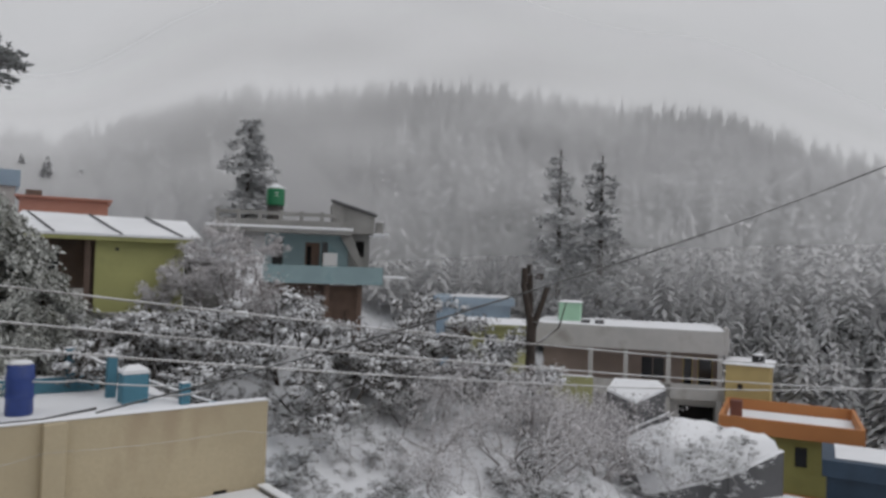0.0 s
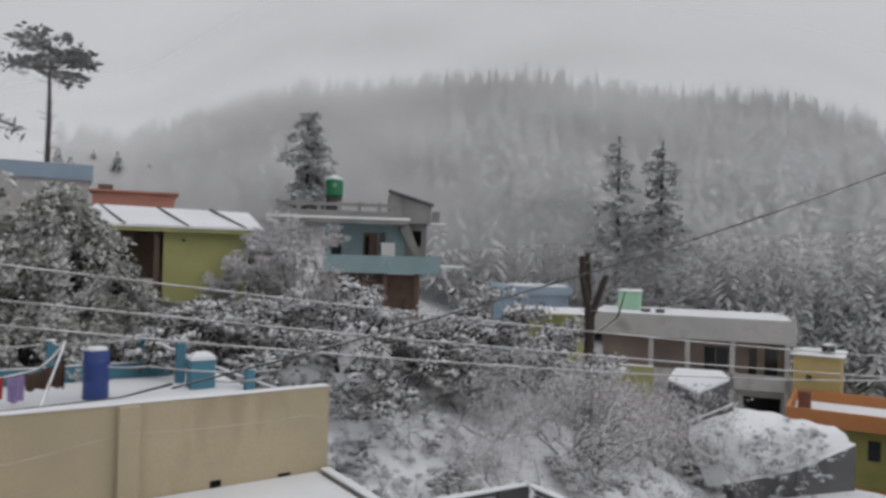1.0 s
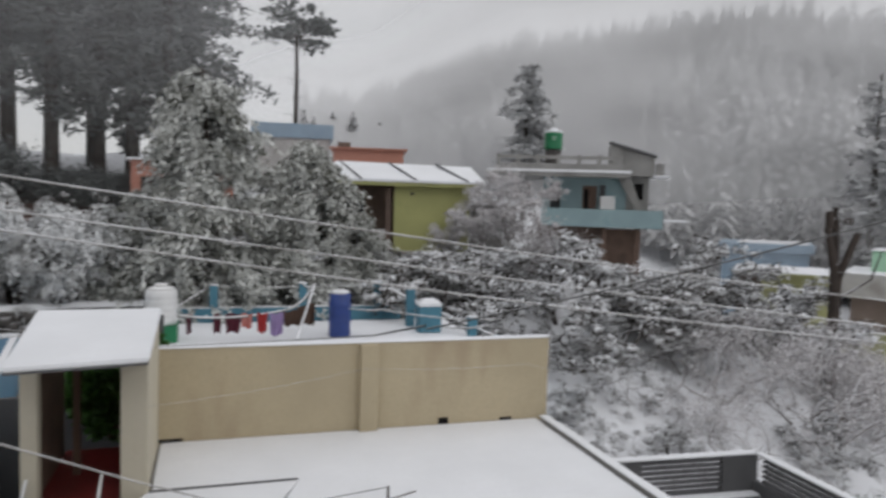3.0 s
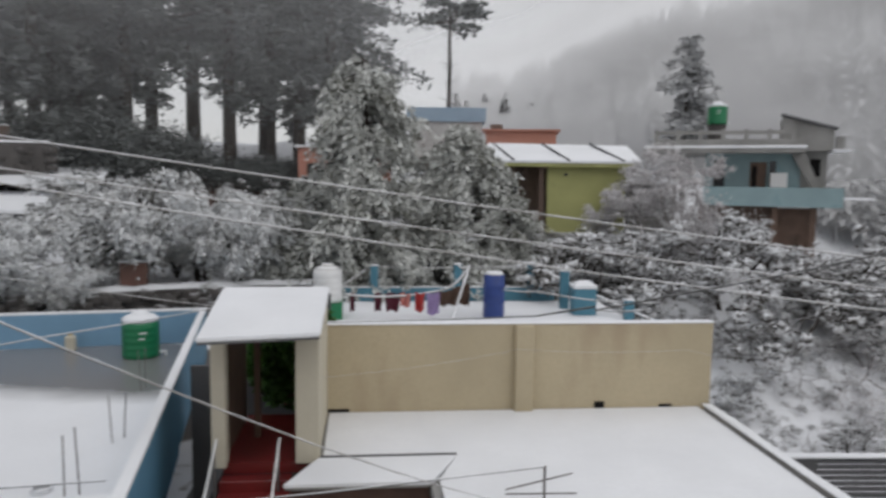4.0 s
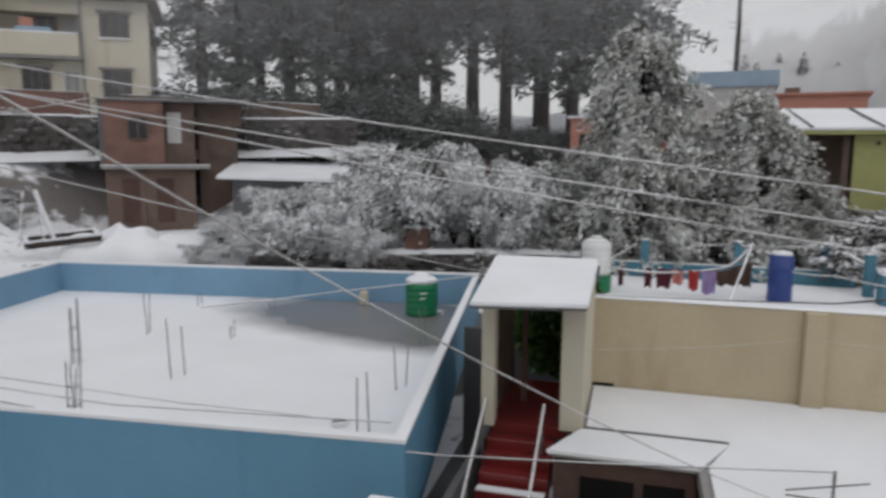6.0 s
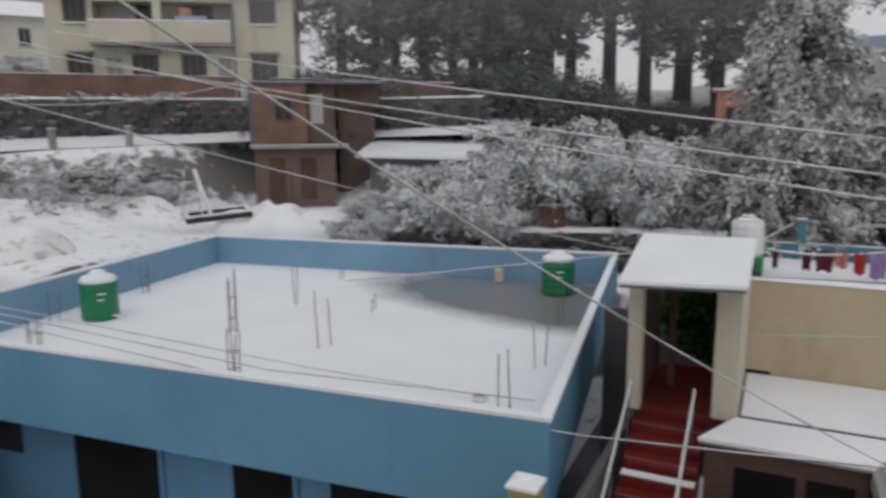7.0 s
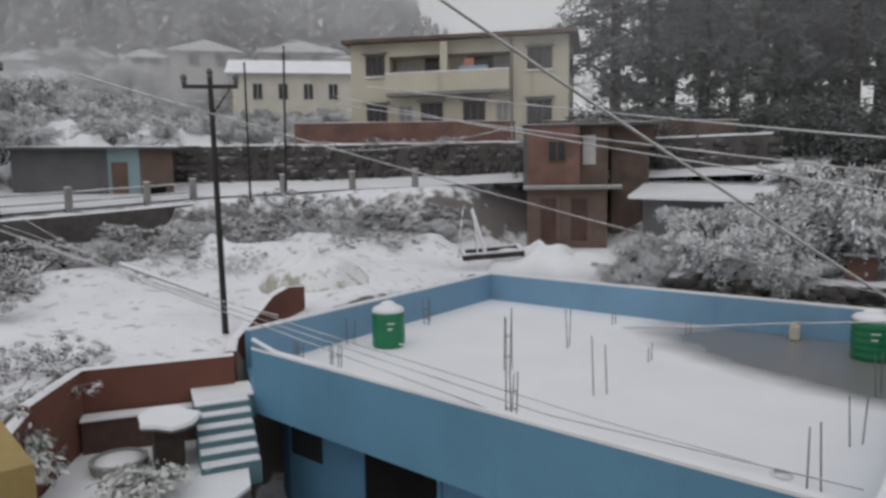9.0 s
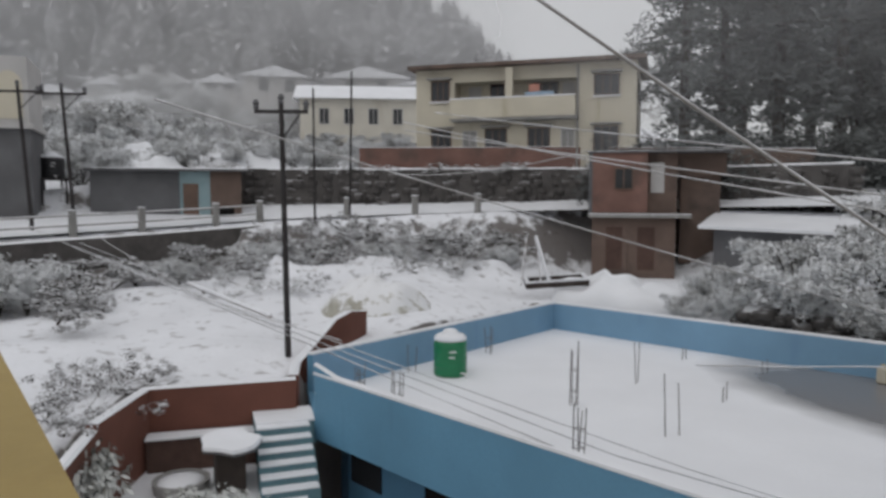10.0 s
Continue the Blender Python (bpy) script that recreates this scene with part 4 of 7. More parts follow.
# ---- brick garden wall, stair and small yard by the blue house ----
garden_wall = thing("garden_wall", pose(0, 0, 0), "red-brown garden wall topped with thin snow", "wall")


def wall_run(a, b, z0, za, zb, w=0.2, mat=BRICK, parent=garden_wall, snow_top=0.05):
    m, ln = along(a, b, 0)
    bm = bmesh.new()
    q = [(0, za), (ln, zb)]
    v = []
    for x, zt in q:
        v.append([bm.verts.new((x, -w / 2, z0)), bm.verts.new((x, w / 2, z0)), bm.verts.new((x, w / 2, zt)), bm.verts.new((x, -w / 2, zt))])
    bm.faces.new(v[0]), bm.faces.new(v[1][::-1])
    for i in range(4):
        bm.faces.new((v[0][i], v[1][i], v[1][(i + 1) % 4], v[0][(i + 1) % 4]))
    bmesh.ops.recalc_face_normals(bm, faces=bm.faces)
    bmesh.ops.transform(bm, matrix=m, verts=bm.verts)
    part("wall_panel", bm, mat, parent)
    if snow_top:
        bm = bmesh.new()
        k = max(2, int(ln / 0.5))
        prev = None
        for i in range(k + 1):
            x, zt = ln * i / k, za + (zb - za) * i / k
            t = snow_top * (0.8 + 0.5 * noise.noise((x * 1.3, za, 2)))
            cur = [bm.verts.new((x, -w / 2 - 0.02, zt)), bm.verts.new((x, w / 2 + 0.02, zt)), bm.verts.new((x, w / 4, zt + t)), bm.verts.new((x, -w / 4, zt + t))]
            if prev:
                for j in range(4):
                    bm.faces.new((prev[j], cur[j], cur[(j + 1) % 4], prev[(j + 1) % 4]))
            prev = cur
        bmesh.ops.recalc_face_normals(bm, faces=bm.faces)
        bmesh.ops.transform(bm, matrix=m, verts=bm.verts)
        part("snow_top", bm, SNOW, parent)


wall_run((-17.12, 4.42), (-15.85, 7.36), -1.4, 0.62, 0.62)
wall_run((-15.2, 2.9), (-17.12, 4.42), -1.4, 0.62, 0.62)
wall_run((-13.6, 1.9), (-15.2, 2.9), -1.4, 0.3, 0.5)
back = [(-16.15, 7.45, 0.62), (-17.0, 7.95, 0.68), (-17.35, 8.65, 1.06), (-17.9, 9.5, 1.46), (-18.35, 10.25, 1.56), (-18.95, 11.15, 1.4)]
for (ax, ay, az), (bx, by, bz) in zip(back, back[1:]):
    wall_run((ax, ay), (bx, by), -0.6, az, bz, snow_top=0.03)
part("plinth_ledge", prism([(-16.95, 4.38), (-15.95, 6.6), (-15.6, 6.45), (-16.55, 4.2)], -0.37, -0.32), SNOW, garden_wall, "snowy ledge along the wall foot")
part("plinth", prism([(-16.93, 4.40), (-15.95, 6.56), (-15.68, 6.45), (-16.6, 4.24)], -1.4, -0.374), EARTH, garden_wall, "dark plinth under the ledge")
side_stair = thing("blue_stair", pose(0, 0, 0), "pale-blue concrete steps with snow on each tread", "stair")
sm, sl = along((-15.28, 6.12), (-13.9, 5.62), 0.0)
for k in range(6):
    x0, x1 = k * 0.26, (k + 1) * 0.26
    z = -0.09 - 0.17 * k
    part("step", box(bmesh.new(), x0, x1, -0.02, 1.14, z - 0.5, z - 0.03, m=sm), STEP_TEAL, side_stair)
    part("tread_snow", box(bmesh.new(), x0 + 0.0, x1 + 0.005, 0.0, 1.12, z - 0.03, z + 0.02, bevel=0.012, m=sm), SNOW, side_stair)
part("landing", box(bmesh.new(), -1.0, 0, 0.0, 1.3, -0.6, -0.1, m=sm), STEP_TEAL, side_stair)
part("landing_snow", box(bmesh.new(), -1.0, 0, 0.0, 1.3, -0.1, -0.04, bevel=0.01, m=sm), SNOW, side_stair)
lean_to = thing("tin_lean_to", pose(0, 0, 0), "small snow-covered slab roof beside the steps", "shed")
slab_rim = [(-15.35 + 0.68 + 0.74 * math.cos(k * 0.4488) * (1 + 0.18 * math.sin(3.1 * k)), 5.32 + 0.56 * math.sin(k * 0.4488) * (1 + 0.15 * math.cos(2.3 * k))) for k in range(14)]
part("slab_roof", prism(slab_rim, -0.14, -0.09), CONCRETE_DARK, lean_to)
bm = prism(slab_rim, -0.088, -0.02)
bmesh.ops.bevel(bm, geom=[e for e in bm.edges if all(v.co.z > -0.05 for v in e.verts)], offset=0.03, segments=2, affect="EDGES")
part("roof_snow", bm, SNOW, lean_to, "thick uneven snow on the slab")
# Bark-dark block stands in for the shade beneath the slab.
part("underside_shade", prism([(-15.3, 5.2), (-15.4, 5.9), (-14.35, 5.5), (-14.55, 4.98)], -1.3, -0.142), BARK, lean_to)
yard = thing("yard_terrace", pose(0, 0, 0), "small yard terrace under trodden snow by the steps", "terrace")
YARD = [(-16.9, 4.3), (-15.9, 6.4), (-13.9, 6.6), (-12.75, 6.05), (-11.9, 4.6), (-12.6, 3.4), (-14.9, 2.95)]
part("yard_fill", prism(YARD, -3.2, -1.16), CONCRETE_DARK, yard)
part("yard_snow", prism(YARD, -1.158, -1.09), SNOW, yard, "even snow over the yard")
basin = thing("round_basin", pose(-15.35, 4.55, -1.09) @ Matrix.Scale(0.85, 4), "round stone basin edged with snow", "basin")
part("basin_rim", lathe([(0.62, 0), (0.66, 0.26), (0.56, 0.26), (0.54, 0.1)], 24), CONCRETE, basin)
part("basin_snow", lathe([(0.55, 0.12), (0.53, 0.23), (0.3, 0.27), (0.02, 0.28)], 24), SNOW, basin, "", True)

# ---- houses on the slope ----
def house_frame(name, p0, p1, z, label, category="house"):
    m, ln = along(p0, p1, z)
    return thing(name, m, label, category), ln


# lime-yellow house with a sloping snowy roof
lime, ln = house_frame("lime_house", (4.55, 30.6), (10.6, 29.1), 2.6, "lime-yellow house with snow on its sloping tin roof")
part("wall", boxes((2.9, ln - 0.1, 0, 4.5, 0, 2.92)), LIME, lime, "lime-yellow painted wall")
# The verandah's shade is put into this wall's dark brown.
part("porch_back", boxes((0.1, 2.9, 1.6, 4.5, 0, 2.92)), BROWN_WALL, lime, "porch wall darkened to brown for its shade")
part("porch_post", boxes((0.1, 0.3, 0.0, 0.2, 0, 2.92)), LIME, lime)
part("porch_post", boxes((2.55, 2.75, 0.0, 0.2, 0, 2.92)), BROWN_WALL, lime)
part("porch_rail", boxes((0.3, 2.55, 0.02, 0.12, 0, 0.9)), BUILD_WHITE, lime)
window(lime, 0.7, 1.6, 1.0, 2.3, 1.6, WOOD)
part("fascia", boxes((-0.2, ln + 0.2, -0.45, -0.38, 2.78, 2.98)), LIME, lime)
bm = bmesh.new()
vs = [bm.verts.new(q) for q in ((-0.3, -0.5, 2.93), (ln + 0.5, -0.5, 2.93), (ln + 0.25, 3.4, 3.75), (0.1, 3.4, 3.85))]
ext = bmesh.ops.extrude_face_region(bm, geom=[bm.faces.new(vs)])
for v in ext["geom"]:
    if isinstance(v, bmesh.types.BMVert):
        v.co.z += 0.1
bmesh.ops.recalc_face_normals(bm, faces=bm.faces)
part("roof", bm, SNOW, lime, "snow-covered tin roof")
for x in (0.9, 3.2, 5.4):
    bm = rod(bmesh.new(), (x - 0.15 + 0.75, -0.5, 3.04), (x - 0.6, 3.3, 3.92), 0.05, None, 6)
    part("batten", bm, CONCRETE_DARK, lime, "dark roof batten")
part("light_box", boxes((3.6, 3.72, -0.06, 0, 2.4, 2.52)), BLACK_PLASTIC, lime)
bm = boxes((6.2, 8.4, -0.4, 1.6, 2.1, 2.18))
part("side_roof", bm, SNOW, lime, "low snowy side roof")
part("side_wall", boxes((6.3, 8.2, 0, 1.4, 0, 2.098)), CONCRETE, lime)

salmon, ln = house_frame("salmon_house", (6.2, 39.7), (10.0, 38.9), 4.2, "salmon-painted house with a flat roof")
part("wall", boxes((0, ln, 0, 5, 0, 3.3)), SALMON, salmon)
part("roof", boxes((-0.2, ln + 0.2, -0.2, 5.2, 3.3, 3.4)), SALMON, salmon)
part("chimney", boxes((0.2, 0.9, 1, 1.5, 3.4, 3.75)), BROWN_WALL, salmon)
salmon2, ln = house_frame("salmon_house", (-3.9, 37.85), (0.9, 38.1), 3.4, "salmon-painted low house under the cedars")
part("wall", boxes((0, ln, 0, 5, 0, 2.95)), SALMON, salmon2)
part("roof", boxes((-0.2, ln + 0.2, -0.2, 5.2, 2.95, 3.05)), SNOW, salmon2)
window(salmon2, 0.5, 1.3, 1.0, 2.1)
pale_house, ln = house_frame("pale_blue_house", (2.2, 44.2), (6.6, 43.7), 5.4, "house with a pale-blue sheet roof parapet")
part("wall", boxes((0, ln, 0, 5, 0, 2.9)), BUILD_WHITE, pale_house)
part("roof_parapet", boxes((-0.2, ln + 0.2, -0.2, 5.2, 2.9, 3.75)), PALE_BLUE, pale_house)

# teal two-storey house
teal, ln = house_frame("teal_house", (14.7, 37.4), (22.9, 33.1), 0.6, "pale teal two-storey house with balcony and roof terrace")
S = ln / 305.0


def tx(u):
    return (u - 475) * S


part("ground_wall", boxes((tx(560), tx(690), 1.5, 7, -0.2, 3.15)), BROWN_WALL, teal, "dark brown lower wall")
for p in (605, 683, 742):
    part("pillar", boxes((tx(p) - 0.14, tx(p) + 0.14, 0.1, 0.38, -0.8, 3.1)), WOOD, teal)
part("back_panel", boxes((tx(683), tx(742), 0.9, 1.0, 0, 2.95)), WOOD, teal, "reddish brown wooden panel")
part("balcony_floor", boxes((tx(570), tx(782), -0.3, 2, 3.1, 3.28)), CONCRETE, teal)
part("balcony_wall", boxes((tx(570), tx(782), -0.42, -0.28, 3.05, 4.02)), TEAL, teal, "pale teal balcony wall")
part("balcony_wall", boxes((tx(782) - 0.12, tx(782), -0.28, 2.0, 3.28, 4.02)), TEAL, teal)
part("upper_wall", boxes((tx(570), tx(720), 0.9, 7, 3.28, 5.75)), TEAL, teal, "pale teal wall")
d = part("door", boxes((tx(642), tx(668), 0.86, 0.92, 3.3, 5.3)), WOOD, teal, "brown wooden door")
part("door_panel", boxes((tx(645), tx(653), 0.83, 0.87, 3.6, 5.1)), DARK, d)
window(teal, tx(672), tx(683), 4.2, 5.35, 0.9, TEAL, 0, False)
window(teal, tx(583), tx(602), 3.6, 5.4, 0.9, TEAL, 0, False)
part("cooler", boxes((tx(674), tx(700), 0.35, 0.85, 3.85, 4.75), bevel=0.03), WHITE_PLASTIC, teal, "white air cooler on the balcony")
part("roof_slab", boxes((-0.1, tx(722), -0.7, 7, 5.75, 5.95)), CONCRETE, teal)
part("roof_snow_edge", boxes((-0.15, tx(724), -0.78, -0.2, 5.952, 6.1), bevel=0.03), SNOW, teal)
for k in range(7):
    x = tx(488) + k * (tx(705) - tx(488)) / 6
    part("parapet_post", boxes((x - 0.1, x + 0.1, -0.15, 0.05, 5.95, 6.95)), CONCRETE, teal)
part("parapet_rail", boxes((tx(486), tx(708), -0.14, 0.04, 6.7, 6.88)), CONCRETE, teal)
part("parapet_panel", boxes((tx(488), tx(705), -0.08, 0.0, 6.1, 6.45)), CONCRETE, teal)
bm = bmesh.new()
vs = [bm.verts.new(q) for q in ((tx(690), 1.0, 5.9), (tx(768), 1.0, 5.9), (tx(768), 1.0, 6.95), (tx(690), 1.0, 7.65))]
ext = bmesh.ops.extrude_face_region(bm, geom=[bm.faces.new(vs)])
for v in ext["geom"]:
    if isinstance(v, bmesh.types.BMVert):
        v.co.y += 3.0
bmesh.ops.recalc_face_normals(bm, faces=bm.faces)
part("stair_block", bm, CONCRETE, teal, "bare plaster stair block with sloping roof")
bm = bmesh.new()
rod(bm, (tx(686), 0.85, 7.73), (tx(772), 0.85, 6.98), 0.09, None, 4)
part("roof_edge", bm, CONCRETE_DARK, teal)
bm = bmesh.new()
vs = [bm.verts.new(q) for q in ((tx(704), 0.6, 5.75), (tx(726), 0.6, 5.75), (tx(752), 0.6, 3.9), (tx(740), 0.6, 3.9))]
ext = bmesh.ops.extrude_face_region(bm, geom=[bm.faces.new(vs)])
for v in ext["geom"]:
    if isinstance(v, bmesh.types.BMVert):
        v.co.y += 0.25
bmesh.ops.recalc_face_normals(bm, faces=bm.faces)
part("stair_string", bm, CONCRETE, teal)
part("stair_wall", boxes((tx(722), tx(762), 1.6, 4, 3.28, 5.9)), CONCRETE, teal)
part("stair_window", boxes((tx(736), tx(752), 1.55, 1.62, 4.6, 5.5)), DARK, teal)
part("side_ledge", boxes((tx(766), tx(795), 0.6, 3, 5.85, 5.95)), SNOW, teal)
part("side_post", boxes((tx(772), tx(784), 0.9, 1.4, 5.95, 6.6)), CONCRETE, teal)
bm = bmesh.new()
box(bm, tx(782), tx(825), -0.5, 1.2, 3.45, 3.55, bevel=0.03)
part("awning", bm, SNOW, teal, "snowy tin awning")
tm = teal.matrix_world @ Vector((tx(585), 1.2, 5.952))
water_tank((tm.x, tm.y, tm.z + 1.35), 0.5, 1.1, GREEN_TANK, "green water tank with snow cap above the teal house")
tower_stand = thing("tank_pedestal", pose(tm.x, tm.y, tm.z), "snowy rough pedestal under the tank", "pedestal")
part("pedestal", boxes((-0.7, 0.7, -0.6, 0.6, 0, 0.55), (-0.35, 0.35, -0.35, 0.35, 0.55, 1.35), bevel=0.05), STONE, tower_stand)

# long grey-white building with deep eaves
white, ln = house_frame("white_building", (35.5, 32.7), (42.3, 23.3), -5.2, "long grey-white two-storey building with deep flat eaves")
part("roof_band", boxes((-0.3, ln, -0.6, 6, 5.15, 6.55)), BUILD_WHITE, white, "pale roof band")
part("roof_snow", snow_pad(-0.3, ln, -0.6, 6, 6.55, 0.08, 0.6, 1), SNOW, white)
part("upper_wall", boxes((0.2, ln - 0.2, 0.9, 6, 2.4, 5.15)), TAN, white, "tan upper wall behind the gallery")
part("gallery_floor", boxes((-0.2, ln, -0.5, 0.9, 2.25, 2.42)), BUILD_WHITE, white)
part("gallery_wall", boxes((3.2, ln - 0.1, -0.5, -0.36, 2.42, 3.2)), BUILD_WHITE, white)
part("lower_wall", boxes((0.2, ln - 0.2, 0.2, 6, -1.2, 2.25)), BUILD_WHITE, white)
for x in (3.4, 5.6, 8.2, ln - 0.35):
    part("column", boxes((x - 0.14, x + 0.14, -0.5, -0.25, -1.0, 5.15)), BUILD_WHITE, white)
window(white, 6.6, 8.0, 3.2, 4.6, 0.9, TAN, 1, False)
window(white, 9.2, 9.7, 2.5, 4.7, 0.9, OCHRE, 0, False)
window(white, ln - 1.5, ln - 0.7, 2.5, 4.7, 0.9, OCHRE, 0, False)
# Black sheets in place of shaded garage interiors.
d = part("garage_opening", boxes((6.8, 8.3, 0.16, 0.22, 1.0, 1.9)), DARK, white)
d = part("garage_opening", boxes((8.9, ln - 0.6, 0.16, 0.22, -1.0, 1.75)), DARK, white)
part("end_panel", boxes((ln - 0.12, ln + 0.1, -0.65, 0.6, 5.1, 6.75)), BUILD_WHITE, white)
part("mint_room", boxes((1.1, 2.5, 1.5, 3.4, 6.55, 7.85)), MINT, white, "mint-green room on the roof")
part("mint_snow", snow_pad(1.0, 2.6, 1.4, 3.5, 7.85, 0.12, 0.3, 3), SNOW, white)
for x in (2.7, 3.6):
    part("vent_box", boxes((x, x + 0.55, 0, 0.5, 6.6, 6.85)), CONCRETE_DARK, white)

ochre, ln = house_frame("ochre_house", (41.6, 22.9), (42.6, 20.6), -6, "small ochre house with flat snowy roof")
part("wall", boxes((0, ln, 0, 3.5, -0.5, 5.45)), OCHRE, ochre)
part("roof_snow", snow_pad(-0.2, ln + 0.2, -0.2, 3.7, 5.45, 0.14, 0.4, 3), SNOW, ochre)
window(ochre, 0.7, 1.0, 4.0, 4.3, 0, OCHRE, 0, False)
p = ochre.matrix_world @ Vector((1.8, 0.6, 5.55))
water_tank((p.x, p.y, p.z), 0.35, 0.6, BLACK_PLASTIC, "small black water tank on the ochre house")

orange, ln = house_frame("orange_house", (35.2, 19.7), (38.0, 13.7), -7.6, "olive house with bright orange roof parapet")
part("wall", boxes((0.4, ln - 1.2, 0.7, 6, -0.5, 4.55)), OLIVE, orange, "olive-yellow wall")
part("plinth", boxes((0.3, ln - 1.1, 0.6, 0.7, -0.5, 1.5)), ORANGE, orange)
part("roof_slab", boxes((0, ln, 0, 6.2, 4.4, 4.56)), ORANGE, orange)
part("parapet", boxes((0, ln, 0, 0.16, 4.56, 5.2)), ORANGE, orange, "orange painted parapet")
part("parapet", boxes((0, 0.16, 0.16, 6.2, 4.56, 5.2)), ORANGE, orange)
part("parapet", boxes((ln - 0.16, ln, 0.16, 6.2, 4.56, 5.2)), ORANGE, orange)
part("parapet", boxes((0.16, ln - 0.16, 6.04, 6.2, 4.56, 5.2)), ORANGE, orange)
part("roof_snow", snow_pad(0.17, ln - 0.17, 0.17, 6.03, 4.57, 0.1, 0.5, 6), SNOW, orange)
part("roof_box", boxes((0.4, 1.0, 2.5, 3.2, 4.6, 5.6)), BRICK, orange)
for x in (1.0, 2.2, 3.6):
    window(orange, x, x + 0.55, 2.9, 3.9, 0.7, OLIVE, 0, False)
blue_shed, ln = house_frame("blue_shed", (32.5, 13.2), (34.6, 8.2), -7.1, "dark-blue tin shed with snow on its roof", "shed")
part("wall", boxes((0, ln, 0, 3, -0.5, 3.6)), NAVY, blue_shed)
part("roof", boxes((-0.2, ln + 0.2, -0.3, 3.3, 3.6, 4.3)), NAVY, blue_shed)
part("roof_snow", snow_pad(0.3, ln, 0.3, 3.2, 4.3, 0.08, 0.5, 2), SNOW, blue_shed)

# small yellow house and sheds in the middle of the slope
mid, ln = house_frame("yellow_house", (28.2, 31.4), (30.6, 29.2), -1.5, "small lemon-yellow house with snowy flat roof")
part("wall", boxes((0, ln, 0, 3.5, -0.5, 3.0)), PALE_LIME, mid)
part("roof_snow", snow_pad(-1.4, ln + 0.4, -0.6, 3.7, 3.05, 0.14, 0.4, 3), SNOW, mid)
part("roof_slab", boxes((-1.4, ln + 0.4, -0.6, 3.7, 2.95, 3.05)), PALE_LIME, mid)
part("porch_wall", boxes((-1.2, -0.02, 0.4, 3, -0.5, 2.95)), BROWN_WALL, mid)
window(mid, 0.9, 1.5, 1.2, 2.4, 0, BUILD_WHITE, 0, False)
window(mid, 2.1, 2.7, 1.2, 2.4, 0, BUILD_WHITE, 0, False)
low, ln = house_frame("lemon_wall", (31.1, 28.6), (33.2, 26.3), -4, "low lemon-yellow garden wall with snow", "wall")
part("wall_panel", boxes((0, ln, 0, 0.25, 0.8, 2.75)), PALE_LIME, low)
part("snow_top", snow_pad(0, ln, -0.02, 0.27, 2.75, 0.08, 0.2, 3), SNOW, low)
blue_roof, ln = house_frame("blue_roof_hall", (36.6, 45.0), (41.0, 41.0), -4.5, "long hall with a pale-blue tin roof")
part("wall", boxes((0, ln, 0, 6, -0.5, 6.3)), PALE_BLUE, blue_roof)
part("roof", boxes((-0.3, ln + 0.3, -0.4, 6.4, 6.3, 6.9)), PALE_BLUE, blue_roof)
part("roof_snow", snow_pad(1, ln, 0.5, 6.2, 6.9, 0.08, 0.6, 2), SNOW, blue_roof)
slope_wall = thing("retaining_wall", pose(0, 0, 0), "grey concrete retaining wall round a snowy plot", "wall")
for a, b, za, zb in (((25.6, 16.3), (27.5, 15.0), -3.75, -3.2), ((27.5, 15.0), (30.2, 14.1), -3.2, -2.35), ((26.9, 19.7), (28.05, 18.0), -2.38, -1.27)):
    wall_run(a, b, -7.5, za, zb, 0.3, CONCRETE_DARK, slope_wall, 0.06)

# ---- the far side: road, tower, school ----
def ribbon(name, pts, width, lift, mat, label, left=True):
    verts, faces = [], []
    for k, (x, y) in enumerate(pts):
        a, b = Vector(pts[max(0, k - 1)]), Vector(pts[min(len(pts) - 1, k + 1)])
        nrm = (b - a).orthogonal().normalized()
        for j in range(5):
            q = Vector((x, y)) + nrm * (width * j / 4)
            verts.append((q.x, q.y, 2.94 + 0.2 * k + 0.19 * j + lift))
    for k in range(len(pts) - 1):
        for j in range(4):
            faces.append((k * 5 + j, k * 5 + j + 1, (k + 1) * 5 + j + 1, (k + 1) * 5 + j))
    return tagged(new(name, mesh_of(name, verts, faces, mat)), label, "road", kind="structure")


ribbon("road", ROAD, 4.3, 0.06, SNOW, "snow-covered hill road along the slope")
posts = []
for k, (px, py) in enumerate(((-32.4, 2.5), (-33.0, 6.2), (-33.4, 9.0), (-33.75, 12.4), (-33.8, 14.6), (-32.3, 18.6), (-30.6, 21.6), (-28.6, 24.1))):
    z = 2.95 + 0.2 * road_off(px, py)[1]
    t = thing("guard_post", pose(px, py, z - 0.2), "short concrete guard post at the road edge", "post", "guard posts")
    part("shaft", boxes((-0.13, 0.13, -0.13, 0.13, 0, 1.15), bevel=0.02), CONCRETE, t)
    part("snow_cap", snow_pad(-0.14, 0.14, -0.14, 0.14, 1.15, 0.07, 0.1, k, 0.02), SNOW, t)
    posts.append((px, py, z))
rail = thing("road_railing", pose(0, 0, 0), "snow-dusted pipe railing along the road", "railing")
for a, b in zip(posts[:4], posts[1:5]):
    for h in (0.35, 0.75):
        part("pipe", rod(bmesh.new(), (a[0], a[1], a[2] + h), (b[0], b[1], b[2] + h), 0.045, None, 6), CABLE, rail)

retain = thing("stone_retaining_wall", pose(0, 0, 0), "dark dry-stone retaining wall with snowy top above the road", "wall")
rp = [(-38.2, 13.0), (-37.2, 16.6), (-34.8, 21.2), (-31.0, 25.9), (-27.4, 29.4), (-22.5, 32.6), (-15.0, 35.0)]
rs = np.random.RandomState(4)
